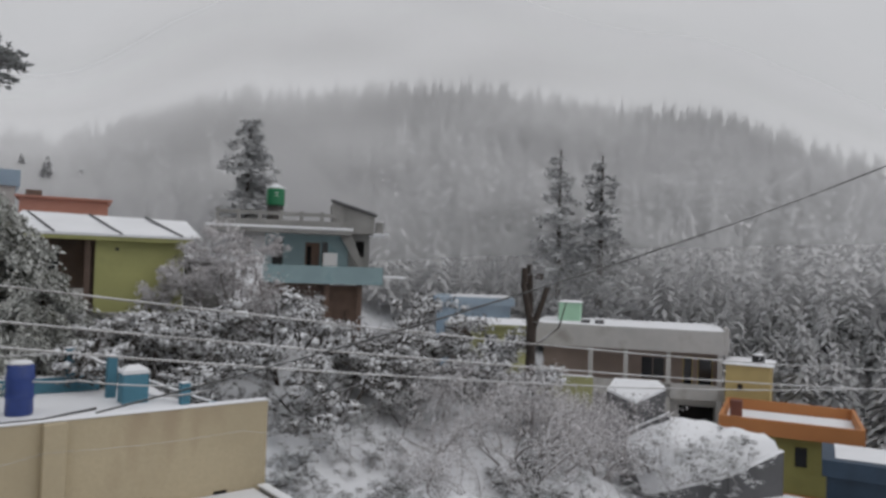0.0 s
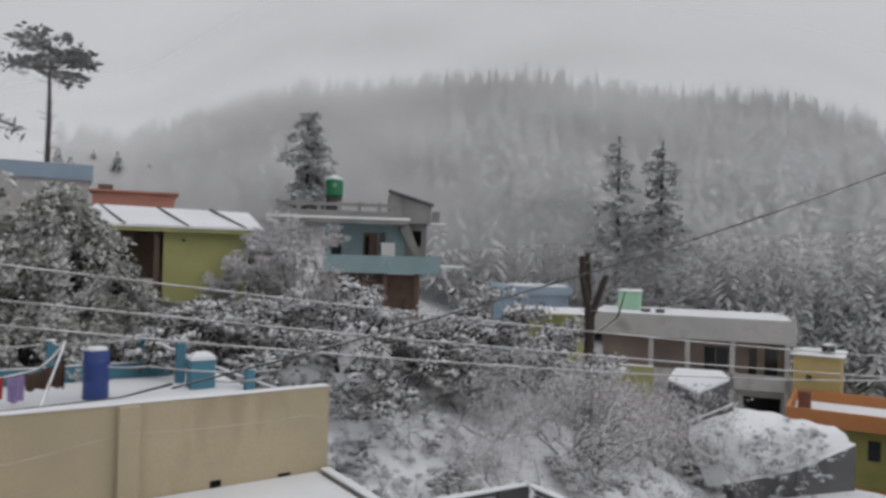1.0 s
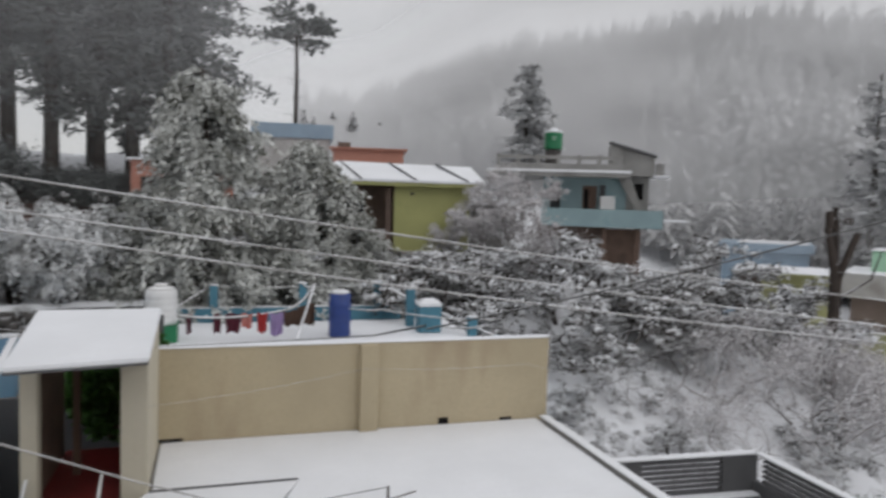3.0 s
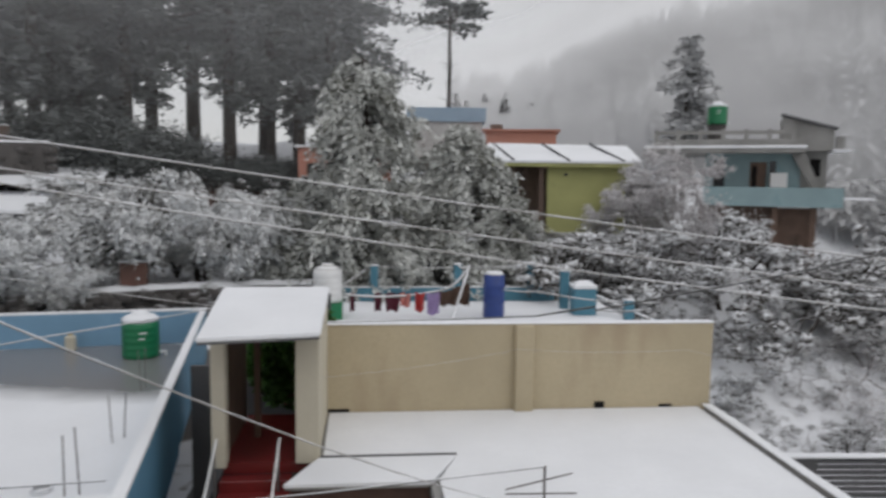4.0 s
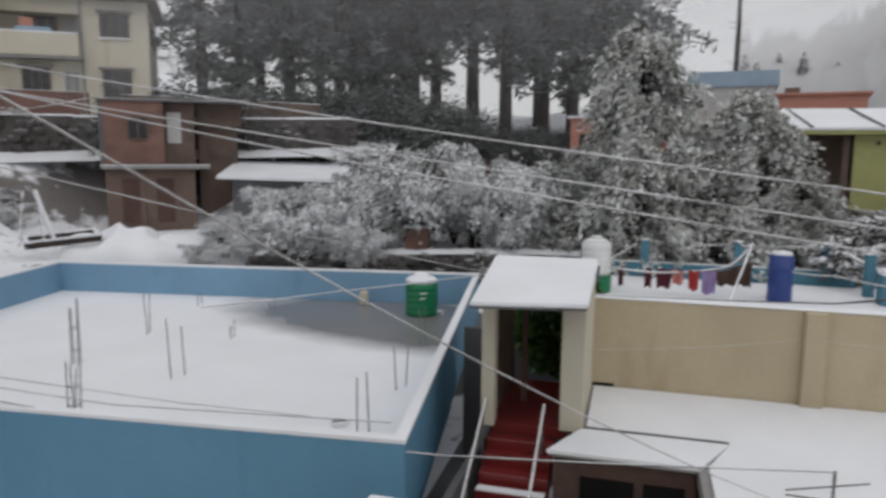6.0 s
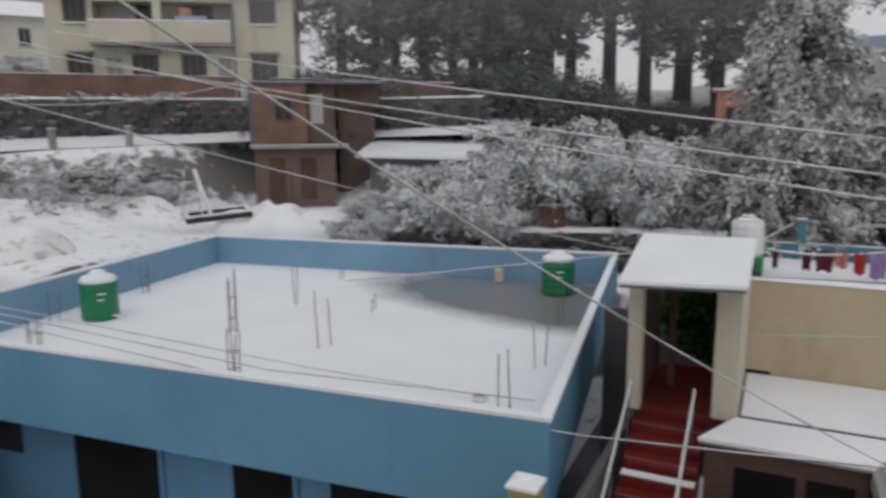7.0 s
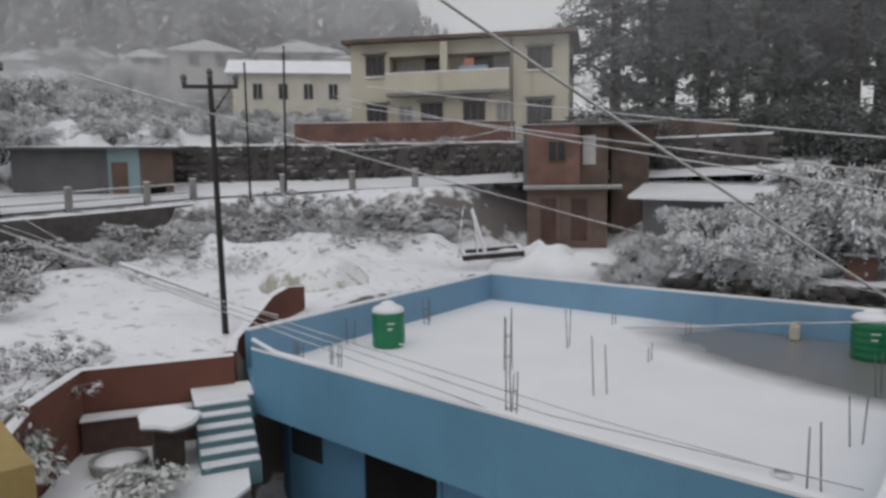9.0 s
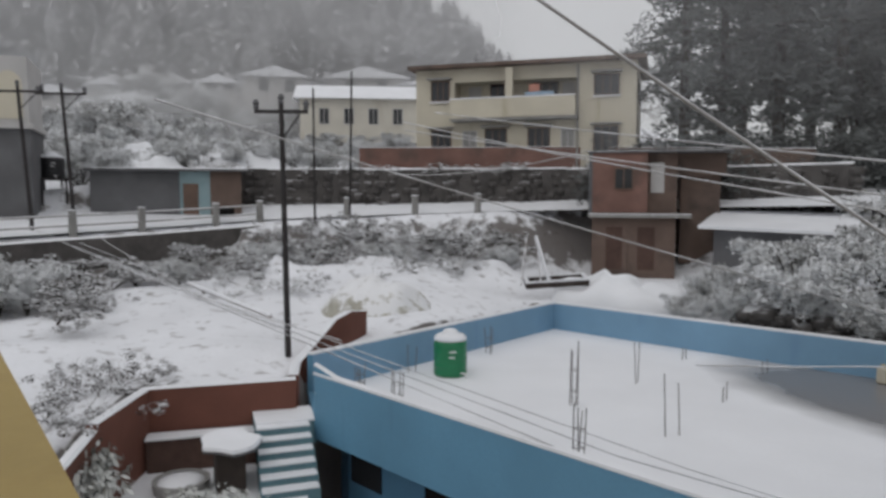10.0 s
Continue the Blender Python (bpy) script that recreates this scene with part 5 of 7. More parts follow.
for (ax, ay), (bx, by) in zip(rp, rp[1:]):
    wall_run((ax, ay), (bx, by), 3.6, 6.15, 6.2, 0.5, STONE, retain, 0.12)
stones = []
for (ax, ay), (bx, by) in zip(rp, rp[1:]):
    m, wl_ = along((ax, ay), (bx, by), 0)
    x = 0.2
    while x < wl_:
        for row in range(5):
            stones.append(m @ Vector((x + rs.uniform(-0.2, 0.2), -0.17, 4.2 + row * 0.4 + rs.uniform(-0.08, 0.08))))
        x += rs.uniform(0.3, 1.0)
sv, sf_ = [], []
for q in stones:
    s = rs.uniform(0.14, 0.27)
    c = np.array([[-1, -1, -.7], [1, -1, -.7], [1, 1, -.7], [-1, 1, -.7], [-1, -1, .7], [1, -1, .7], [1, 1, .7], [-1, 1, .7]]) * s * (1 + rs.uniform(-.3, .3, (8, 3)))
    sf_ += [[len(sv) + k for k in f] for f in ((0, 3, 2, 1), (4, 5, 6, 7), (0, 1, 5, 4), (1, 2, 6, 5), (2, 3, 7, 6), (3, 0, 4, 7))]
    sv += (c + np.array(q)).tolist()
ob = new("stone_facing", mesh_of("stone_facing", sv, sf_, STONE))
ob.parent = retain
tagged(ob, kind="stuff")

bankwall = thing("road_bank_wall", pose(0, 0, 0), "dark rough bank wall below the road railing", "wall")
for (ax, ay), (bx, by) in zip(ROAD[:3], ROAD[1:4]):
    wall_run((ax + 0.35, ay), (bx + 0.35, by), 0.8, 2.75 + 0.2 * ROAD.index((ax, ay)), 2.95 + 0.2 * ROAD.index((ax, ay)), 0.5, STONE, bankwall, 0.1)

school, ln = house_frame("school_building", (-35.35, 25.2), (-25.0, 32.25), 5.9, "cream two-storey school-like building with stained flat roof")
U = ln / 369.0


def sx(u):
    return (u - 621) * U


part("wall", boxes((0, sx(690), 0, 7, 0, 6.1)), CREAM_LIGHT, school, "cream plastered facade")
part("wall", boxes((sx(900), ln, 0, 7, 0, 6.1)), CREAM_LIGHT, school)
part("wall", boxes((sx(690), sx(900), 0.02, 7, 0, 3.05)), CREAM_LIGHT, school)
part("recess_wall", boxes((sx(690), sx(900), 1.3, 7, 3.05, 6.1)), CREAM_LIGHT, school)
part("lintel", boxes((sx(690), sx(900), 0.02, 1.3, 5.35, 6.1)), CREAM_LIGHT, school)
part("balcony_slab", boxes((sx(690), sx(900), -0.9, 1.3, 3.052, 3.2)), CONCRETE, school)
part("balcony_wall", boxes((sx(690), sx(897), -0.95, -0.82, 3.2, 4.25)), CREAM_LIGHT, school, "cream balcony wall")
part("balcony_snow", boxes((sx(690), sx(897), -0.98, -0.8, 4.25, 4.32)), SNOW, school)
part("balcony_pillar", boxes((sx(783), sx(795), -0.8, -0.5, 3.2, 5.9)), CREAM_LIGHT, school)
part("roof", boxes((-0.3, ln + 0.5, -0.7, 7.6, 6.1, 6.3)), BROWN_WALL, school, "flat roof with dark stained edge")
for a, b in ((650, 680), (925, 962)):
    window(school, sx(a), sx(b), 4.35, 5.4, 0, WOOD, 2, True, GLASS_DARK, True)
for a, b in ((745, 780), (820, 860)):
    window(school, sx(a), sx(b), 4.2, 5.3, 1.3, WOOD, 2, False)
for a, b in ((705, 728), (868, 890)):
    window(school, sx(a), sx(b), 3.3, 5.25, 1.3, CREAM_LIGHT, 0, False, BUILD_WHITE)
for a, b in ((650, 683), (745, 780), (818, 852), (925, 962)):
    window(school, sx(a), sx(b), 1.3, 2.6, 0 if not 690 < a < 900 else 0.02, WOOD, 2, False, GLASS_DARK, True)
for a, b in ((706, 728), (873, 892)):
    window(school, sx(a), sx(b), 1.2, 2.5, 0.02, BUILD_WHITE, 1, False, CONCRETE)
part("bedding", boxes((sx(815), sx(862), -0.75, -0.6, 3.9, 4.55), bevel=0.04), PALE_BLUE, school, "blue cloth hung over the balcony")
part("bedding", boxes((sx(820), sx(838), -0.5, -0.35, 4.4, 5.0), bevel=0.04), SALMON, school)
part("drain_pipe", rod(bmesh.new(), (sx(898), -0.06, 0), (sx(898), -0.06, 6.0), 0.06, None, 8), CONCRETE, school)
for k in range(3):
    part("side_window", boxes((ln - 0.02, ln + 0.04, 1.2 + 2 * k, 2.2 + 2 * k, 4.2, 5.3)), DARK, school)
compound = thing("compound_wall", pose(0, 0, 0), "red-brown compound wall before the school", "wall")
wall_run((-35.9, 21.6), (-31.6, 26.6), 5.6, 7.45, 7.45, 0.25, RUST, compound, 0.04)
wall_run((-31.6, 26.6), (-27.0, 31.2), 5.6, 7.45, 7.42, 0.25, RUST, compound, 0.04)
wall_run((-27.0, 31.2), (-17.0, 35.6), 5.6, 7.42, 7.0, 0.25, BROWN_WALL, compound, 0.04)

tower, ln = house_frame("brick_tower_house", (-23.05, 26.2), (-19.9, 28.55), 1.0, "narrow two-storey house, rusty brick above sooty plaster")
part("lower_wall", boxes((0.1, ln - 0.05, 0.3, 3.2, -0.4, 2.75)), BROWN_WALL, tower, "sooty brown ground floor")
part("slab", boxes((-0.05, ln + 0.6, -0.1, 3.6, 2.75, 2.9)), CONCRETE, tower, "snow-edged floor slab")
part("slab_snow", boxes((-0.05, ln + 0.6, -0.1, 0.3, 2.902, 2.93)), SNOW, tower)
part("upper_wall", boxes((0, 2.6, 0.3, 3.2, 2.96, 5.75)), RUST, tower, "rusty brick upper floor")
part("side_wall", boxes((2.6, ln, 0.8, 3.2, 2.9, 5.75)), BROWN_WALL, tower)
part("pale_panel", boxes((2.75, 3.35, 0.74, 0.8, 3.9, 5.3)), BUILD_WHITE, tower)
part("corner_post", boxes((-0.06, 0.1, 0.24, 0.4, 2.9, 5.8)), CONCRETE_DARK, tower)
part("roof", boxes((-0.15, ln + 2.4, 0.2, 3.4, 5.75, 5.83)), CONCRETE_DARK, tower, "thin roof sheet")
part("roof_snow", snow_pad(-0.12, ln + 2.35, 0.22, 3.38, 5.83, 0.035, 0.3, 6, 0.015), SNOW, tower)
part("roof_wing", boxes((ln, ln + 2.2, 1.4, 3.2, 4.7, 5.75)), BROWN_WALL, tower, "low brick wing at roof level")
part("wing_support", boxes((ln + 0.2, ln + 2.0, 1.8, 3.2, 0.5, 4.7)), BROWN_WALL, tower)
window(tower, 1.15, 1.9, 4.1, 5.0, 0.3, WOOD, 1, False)
# Flat dark panels carry the shade of the ground-floor door openings.
for x in (0.75, 2.2):
    part("doorway_shade", boxes((x, x + 0.75, 0.26, 0.32, 0.3, 2.3)), EARTH, tower)
part("step_post", boxes((1.5, 1.7, 0.2, 0.34, -0.3, 2.7)), BROWN_WALL, tower)

shed, ln = house_frame("roadside_shed", (-37.2, 7.8), (-35.0, 14.2), 3.6, "low grey shop shed with teal wall and brown doors", "shed")
part("grey_wall", boxes((0, 3.9, 0, 3.2, -0.3, 2.35)), CONCRETE_DARK, shed, "bare grey side wall")
part("teal_wall", boxes((3.9, 5.3, 0.05, 3.2, -0.3, 2.35)), TEAL, shed)
part("brick_wall", boxes((5.3, ln, 0, 3.2, -0.3, 2.35)), BROWN_WALL, shed)
part("door", boxes((4.05, 4.75, 0.0, 0.05, 0.1, 1.75)), WOOD, shed, "brown plank door")
part("hatch", boxes((5.6, 6.4, -0.05, 0.02, 0.05, 0.6)), DARK, shed)
part("roof", boxes((-0.2, ln + 0.3, -0.4, 3.6, 2.35, 2.45)), CONCRETE_DARK, shed)
part("roof_snow", snow_pad(-0.2, ln + 0.3, -0.4, 3.6, 2.45, 0.07, 0.5, 2), SNOW, shed)
water_tank((-38.6, 6.5, 5.6), 0.55, 1.1, BLACK_PLASTIC, "black water tank above the road")
stand2 = thing("tank_stand", pose(-38.6, 6.5, 3.3), "dark steel frame under the black tank", "stand")
for sx_, sy_ in ((-0.5, -0.5), (0.5, -0.5), (-0.5, 0.5), (0.5, 0.5)):
    part("leg", rod(bmesh.new(), (sx_, sy_, 0), (sx_, sy_, 2.25), 0.05, None, 6), POLE_DARK, stand2)
part("deck", boxes((-0.65, 0.65, -0.65, 0.65, 2.2, 2.3)), POLE_DARK, stand2)

arch, ln = house_frame("white_arched_hall", (-37.0, 0.6), (-35.6, 5.2), 3.0, "white hall with an arched upper front")
part("wall", boxes((0, ln, 0.2, 4, 4.6, 7.6)), BUILD_WHITE, arch)
# Added dark storey stands in for the grey trees below the arches.
part("lower_wall", boxes((0, ln, 0.25, 4, 0, 4.598)), CONCRETE_DARK, arch, "lower storey darkened to stand in for grey trees")
part("cornice", boxes((-0.2, ln + 0.15, 0, 4.1, 4.6, 4.8)), BUILD_WHITE, arch)
for k in range(3):
    x0 = 0.6 + 1.5 * k
    bm = bmesh.new()
    pts = [(x0, 5.0)] + [(x0 + 0.5 - 0.5 * math.cos(a * math.pi / 8), 6.4 + 0.6 * math.sin(a * math.pi / 8)) for a in range(9)] + [(x0 + 1.0, 5.0)]
    f = bm.faces.new([bm.verts.new((px, 0.17, pz)) for px, pz in pts])
    ext = bmesh.ops.extrude_face_region(bm, geom=[f])
    for v in ext["geom"]:
        if isinstance(v, bmesh.types.BMVert):
            v.co.y += 0.1
    bmesh.ops.recalc_face_normals(bm, faces=bm.faces)
    part("arch_panel", bm, CREAM_LIGHT, arch)

long_house, ln = house_frame("long_pale_house", (-54.3, 27.4), (-49.2, 35.5), 9.6, "long low cream house under a snowy pitched roof")
part("wall", boxes((0, ln, 0, 5, -0.5, 3.1)), IVORY, long_house)
bm = bmesh.new()
vs = [bm.verts.new(q) for q in ((-0.5, -0.6, 3.0), (ln + 0.5, -0.6, 3.0), (ln + 0.5, 3, 4.5), (-0.5, 3, 4.5), (-0.5, 5.6, 3.1), (ln + 0.5, 5.6, 3.1))]
bm.faces.new(vs[:4]), bm.faces.new((vs[3], vs[2], vs[5], vs[4])), bm.faces.new((vs[0], vs[3], vs[4])), bm.faces.new((vs[1], vs[5], vs[2])), bm.faces.new((vs[0], vs[4], vs[5], vs[1]))
bmesh.ops.recalc_face_normals(bm, faces=bm.faces)
part("roof", bm, SNOW, long_house)
for k in range(4):
    window(long_house, 1.6 + 2.0 * k, 2.3 + 2.0 * k, 1.0, 2.2, 0, BUILD_WHITE, 1, False)


def gable_house(p0, p1, z, h, ridge, label, mat):
    t, ln = house_frame("hill_house", p0, p1, z, label)
    t["group"] = "houses under the wooded hill"
    part("wall", boxes((0, ln, 0, 6, -1.5, h)), mat, t)
    bm = bmesh.new()
    v = [bm.verts.new(q) for q in ((-0.5, -0.6, h - 0.1), (ln + 0.5, -0.6, h - 0.1), (ln / 2, -0.6, h + ridge), (-0.5, 6.4, h - 0.1), (ln + 0.5, 6.4, h - 0.1), (ln / 2, 6.4, h + ridge))]
    bm.faces.new((v[0], v[2], v[5], v[3])), bm.faces.new((v[2], v[1], v[4], v[5])), bm.faces.new((v[0], v[1], v[2])), bm.faces.new((v[3], v[5], v[4])), bm.faces.new((v[0], v[3], v[4], v[1]))
    bmesh.ops.recalc_face_normals(bm, faces=bm.faces)
    part("roof", bm, SNOW, t, "snow-covered roof")
    for k in range(2):
        window(t, ln * (0.25 + 0.4 * k), ln * (0.25 + 0.4 * k) + 0.9, 1.0, 2.1, 0, BUILD_WHITE, 0, False)


for p0, p1, z, h, r, c in (((-80.5, 12.0), (-79.5, 16.2), 13.0, 1.7, 0.8, BUILD_WHITE), ((-79.5, 17.2), (-78.3, 21.6), 14.2, 1.7, 0.9, BUILD_WHITE), ((-77.8, 23.4), (-76.6, 26.2), 14.8, 1.6, 0.8, BUILD_WHITE),
                           ((-76.5, 27.2), (-74.6, 30.6), 14.9, 1.7, 0.8, BUILD_WHITE), ((-70.0, 14.5), (-67.0, 22.0), 11.4, 1.6, 0.8, BUILD_WHITE), ((-66.0, 27.5), (-63.5, 33.0), 13.6, 2.4, 0.9, BUILD_WHITE),
                           ((-62.5, 34.5), (-58.0, 40.5), 13.6, 2.4, 1.0, BUILD_WHITE), ((-55.0, 38.0), (-49.0, 46.0), 12.2, 2.6, 0.9, BUILD_WHITE)):
    gable_house(p0, p1, z, h, r, "small pale house with snowy roof below the woods", c)


# ---- poles and wires ----
def power_pole(x, y, z, h, lean, arm, mat, label, yaw=0, r=0.085):
    t = thing("power_pole", pose(x, y, z, lean[1], lean[0], yaw), label, "power pole", "power poles")
    part("mast", rod(bmesh.new(), (0, 0, -0.3), (0, 0, h), r, r * 0.75, 10), mat, t)
    if arm:
        part("cross_arm", boxes((-arm, arm, -0.05, 0.05, h - 0.24, h - 0.15), bevel=0.01), mat, t)
        for q in (-arm * 0.93, 0.0, arm * 0.93):
            part("insulator", lathe([(0.05, 0), (0.08, 0.05), (0.05, 0.1), (0.09, 0.15), (0.04, 0.24)], 8), CONCRETE_DARK, t).location = (q, 0, h - 0.14 if q else h)
        part("brace", rod(bmesh.new(), (arm * 0.7, 0, h - 0.25), (0, 0, h - 0.9), 0.025, None, 5), mat, t)
    return t


power_pole(-17.75, 8.12, 0.55, 6.55, (-0.6, 0), 0.66, POLE_DARK, "dark steel power pole with cross-arm in the snow", 60)
power_pole(-30.2, 15.65, 3.9, 5.7, (0, 0), 0.0, POLE_DARK, "thin dark pole by the road", 0, 0.055)
power_pole(-29.7, 17.2, 4.2, 6.2, (2.5, 0), 0.0, POLE_DARK, "thin leaning pole by the road", 0, 0.055)
power_pole(-33.5, 6.4, 3.3, 5.8, (-3, 0), 0.9, POLE_DARK, "double road pole with cross-arm", 80)
power_pole(-33.8, 4.9, 3.3, 5.8, (-3, 0), 0.9, POLE_DARK, "double road pole with cross-arm", 80)


def polar(az, el, far):
    a = radians(az)
    return (-far * math.sin(a), far * math.cos(a), 4.78 + far * math.tan(radians(el)))


def span(bearing, off, s0, s1, z0, slope, sag, n=14):
    """A hanging line in the upright plane at that bearing and distance; s runs along it to the right."""
    nx, ny = -math.sin(radians(bearing)), math.cos(radians(bearing))
    out = []
    for k in range(n + 1):
        s = s0 + (s1 - s0) * k / n
        out.append((nx * off + ny * s, ny * off - nx * s, z0 + slope * s + sag * s * s))
    return out


for z0, slope, sag, s0 in ((4.512, -0.1262, 0.0012, -16), (4.114, -0.1236, 0.0008, -17.5), (3.832, -0.1324, 0.0019, -17.5)):
    cable("power_line", span(-5, 9.5, s0, 22, z0, slope, sag), 0.014, CABLE, "snow-coated power line spanning the slope")
cable("service_cable", span(55, 2.89, -3.2, 8.6, 5.189, -0.643, 0.0111), 0.0055, CABLE, "thick twisted service cable slung over the roofs")
cable("service_cable", span(62.5, 9.8, -2.2, 13.0, 5.273, -0.2964, 0.0023), 0.011, CABLE, "thin snowy service cable over the blue roof")
cable("service_cable", span(-20, 3.26, -0.1, 6.5, 4.228, 0.2487, 0.0164), 0.0045, CABLE_DARK, "dark cable rising towards the wooded hill")
log = thing("fallen_pole", pose(0, 0, 0), "long pole lying in the field under snow", "pole")
part("pole_body", rod(bmesh.new(), (-25.8, 8.35, 1.75), (-21.3, 9.3, 1.1), 0.05, 0.05, 8), WOOD, log)
part("pole_snow", rod(bmesh.new(), (-25.8, 8.35, 1.8), (-21.3, 9.3, 1.14), 0.06, 0.07, 8), SNOW, log)
cable("service_cable", [polar(-18.2, -9.75, 3.26), polar(-13.5, -10.7, 5.0), polar(-6.0, -11.2, 8.0), (-0.72, 11.0, 2.55)], 0.006, CABLE_DARK, "dark cable drooping to the stair head")
cable("service_cable", [(-29.4, 5.7, 2.9), (-13.5, 7.43, 1.44), (-7.2, 8.11, 0.87), (-2.5, 8.6, 0.75), (-0.46, 8.85, 0.80), (2.35, 9.15, 0.93)], 0.012, CABLE_PART, "dark service wire in front of the blue house")
cable("service_cable", [(-29.4, 5.7, 3.1), (-15.03, 8.75, 1.15), (-7.76, 10.29, 0.32), (-4.95, 10.9, 0.1)], 0.011, CABLE_PART, "thin wire over the blue roof")
cable("service_cable", [(-29.4, 5.5, 3.0), (-14.8, 8.2, 1.25), (-8.2, 9.2, 0.62), (-3.3, 9.0, 0.96)], 0.011, CABLE_PART, "thin wire over the blue roof")
cable("service_cable", [polar(35, -12.2, 17), polar(24, -11.4, 17.5), polar(12, -10.0, 18)], 0.016, CABLE, "snowy wire hung low over the blue roof", 0.02)
for a, b in (((-31.5, 4.4, 3.7), (-15.2, 8.2, 1.5)), ((-30.5, 6.4, 3.4), (-17.9, 8.2, 1.3))):
    cable("service_cable", [a, b], 0.012, CABLE, "snow-coated wire running down from the road to the blue house", 0.25)
cable("service_cable", [(-23.0, 26.2, 6.9), (-33, 22, 5.9)], 0.025, CABLE, "slack line at the tower house", 0.4)
cable("service_cable", [(-0.78, 10.93, 1.7), polar(-12, -13.4, 12.6), polar(-25, -12.6, 14.5), polar(-41, -13.8, 16)], 0.003, CABLE, "thin bright wire across the slope", 0.05)
mast = thing("roof_bracket", pose(2.35, 9.15, 0.39), "small iron service bracket on the snowy terrace", "bracket")
part("upright", rod(bmesh.new(), (0, 0, 0), (0, 0, 0.55), 0.02, None, 6), STEEL, mast)
part("arm", rod(bmesh.new(), (-0.55, -0.1, 0.28), (0.4, 0.05, 0.42), 0.012, None, 5), STEEL, mast)
part("arm", rod(bmesh.new(), (-0.55, -0.1, 0.22), (0.42, -0.1, 0.2), 0.012, None, 5), STEEL, mast)


# ---- trees and shrubs ----
def tubes(segs, sides=5):
    """Tapered tubes for (p0, p1, r0, r1) as one vertex and face array."""
    p0, p1 = np.array([s[0] for s in segs], float), np.array([s[1] for s in segs], float)
    r0, r1 = np.array([s[2] for s in segs])[:, None], np.array([s[3] for s in segs])[:, None]
    d = p1 - p0
    d /= np.linalg.norm(d, axis=1, keepdims=True) + 1e-9
    ref = np.where(np.abs(d[:, 2:3]) > 0.9, np.array([[1.0, 0, 0]]), np.array([[0, 0, 1.0]]))
    u = np.cross(d, ref)
    u /= np.linalg.norm(u, axis=1, keepdims=True)
    w = np.cross(d, u)
    rings = []
    for p, r in ((p0, r0), (p1, r1)):
        rings.append(np.stack([p + r * (math.cos(2 * math.pi * k / sides) * u + math.sin(2 * math.pi * k / sides) * w) for k in range(sides)], 1))
    v = np.concatenate(rings, 1).reshape(-1, 3)
    base = (np.arange(len(segs)) * 2 * sides)[:, None, None]
    k = np.arange(sides)
    q = np.stack([k, (k + 1) % sides, sides + (k + 1) % sides, sides + k], 1)[None]
    return v, (base + q).reshape(-1, 4)[:, ::-1]


def grow(rs, p, d, length, r, level, segs, tips, split=3, bend=0.5, droop=0.0, keep=0.72):
    n = 3
    for k in range(n):
        d = d + rs.normal(size=3) * bend * 0.25 + np.array([0, 0, -droop * 0.3])
        d /= np.linalg.norm(d)
        q = p + d * length / n
        r2 = r * 0.86
        segs.append((p, q, r, r2))
        if level <= 1:
            tips.append((q, d))
        p, r = q, r2
    if level > 0:
        for k in range(split):
            side = rs.normal(size=3)
            side -= side.dot(d) * d
            side /= np.linalg.norm(side) + 1e-9
            e = d * rs.uniform(0.45, 0.9) + side * rs.uniform(0.5, 1.0)
            grow(rs, p, e / np.linalg.norm(e), length * keep * rs.uniform(0.75, 1.15), r * 0.7, level - 1, segs, tips, split, bend, droop, keep)


def clump_cards(name, tips, count, size, radius, mat, rs, parent, hang):
    """Leaves gathered in flattened tufts that face outwards, so that snow lies on top of each tuft."""
    each = 60
    n = count // each
    mid = tips[rs.randint(0, len(tips), n)] + rs.normal(size=(n, 3)) * radius * 0.35
    mid[:, 2] -= rs.rand(n) ** 2 * hang
    r = radius * rs.uniform(0.55, 1.35, n)
    d = rs.normal(size=(n, each, 3))
    d /= np.linalg.norm(d, axis=2, keepdims=True)
    d = d.reshape(-1, 3)
    rr = (np.repeat(r, each) * rs.rand(n * each) ** 0.4)[:, None]
    c = np.repeat(mid, each, 0) + d * rr * np.array([1.15, 1.15, 0.7])
    nrm = d + rs.normal(size=d.shape) * 0.16
    nrm /= np.linalg.norm(nrm, axis=1, keepdims=True)
    u = np.cross(nrm, rs.normal(size=d.shape))
    u /= np.linalg.norm(u, axis=1, keepdims=True)
    w = np.cross(nrm, u)
    s = size * rs.uniform(0.6, 1.4, len(c))[:, None]
    v = np.stack([c - u * s, c - w * s * 0.5, c + u * s, c + w * s * 0.5], 1).reshape(-1, 3)
    ob = new(name, mesh_of(name, v, np.arange(len(v)).reshape(-1, 4), mat))
    ob.parent = parent


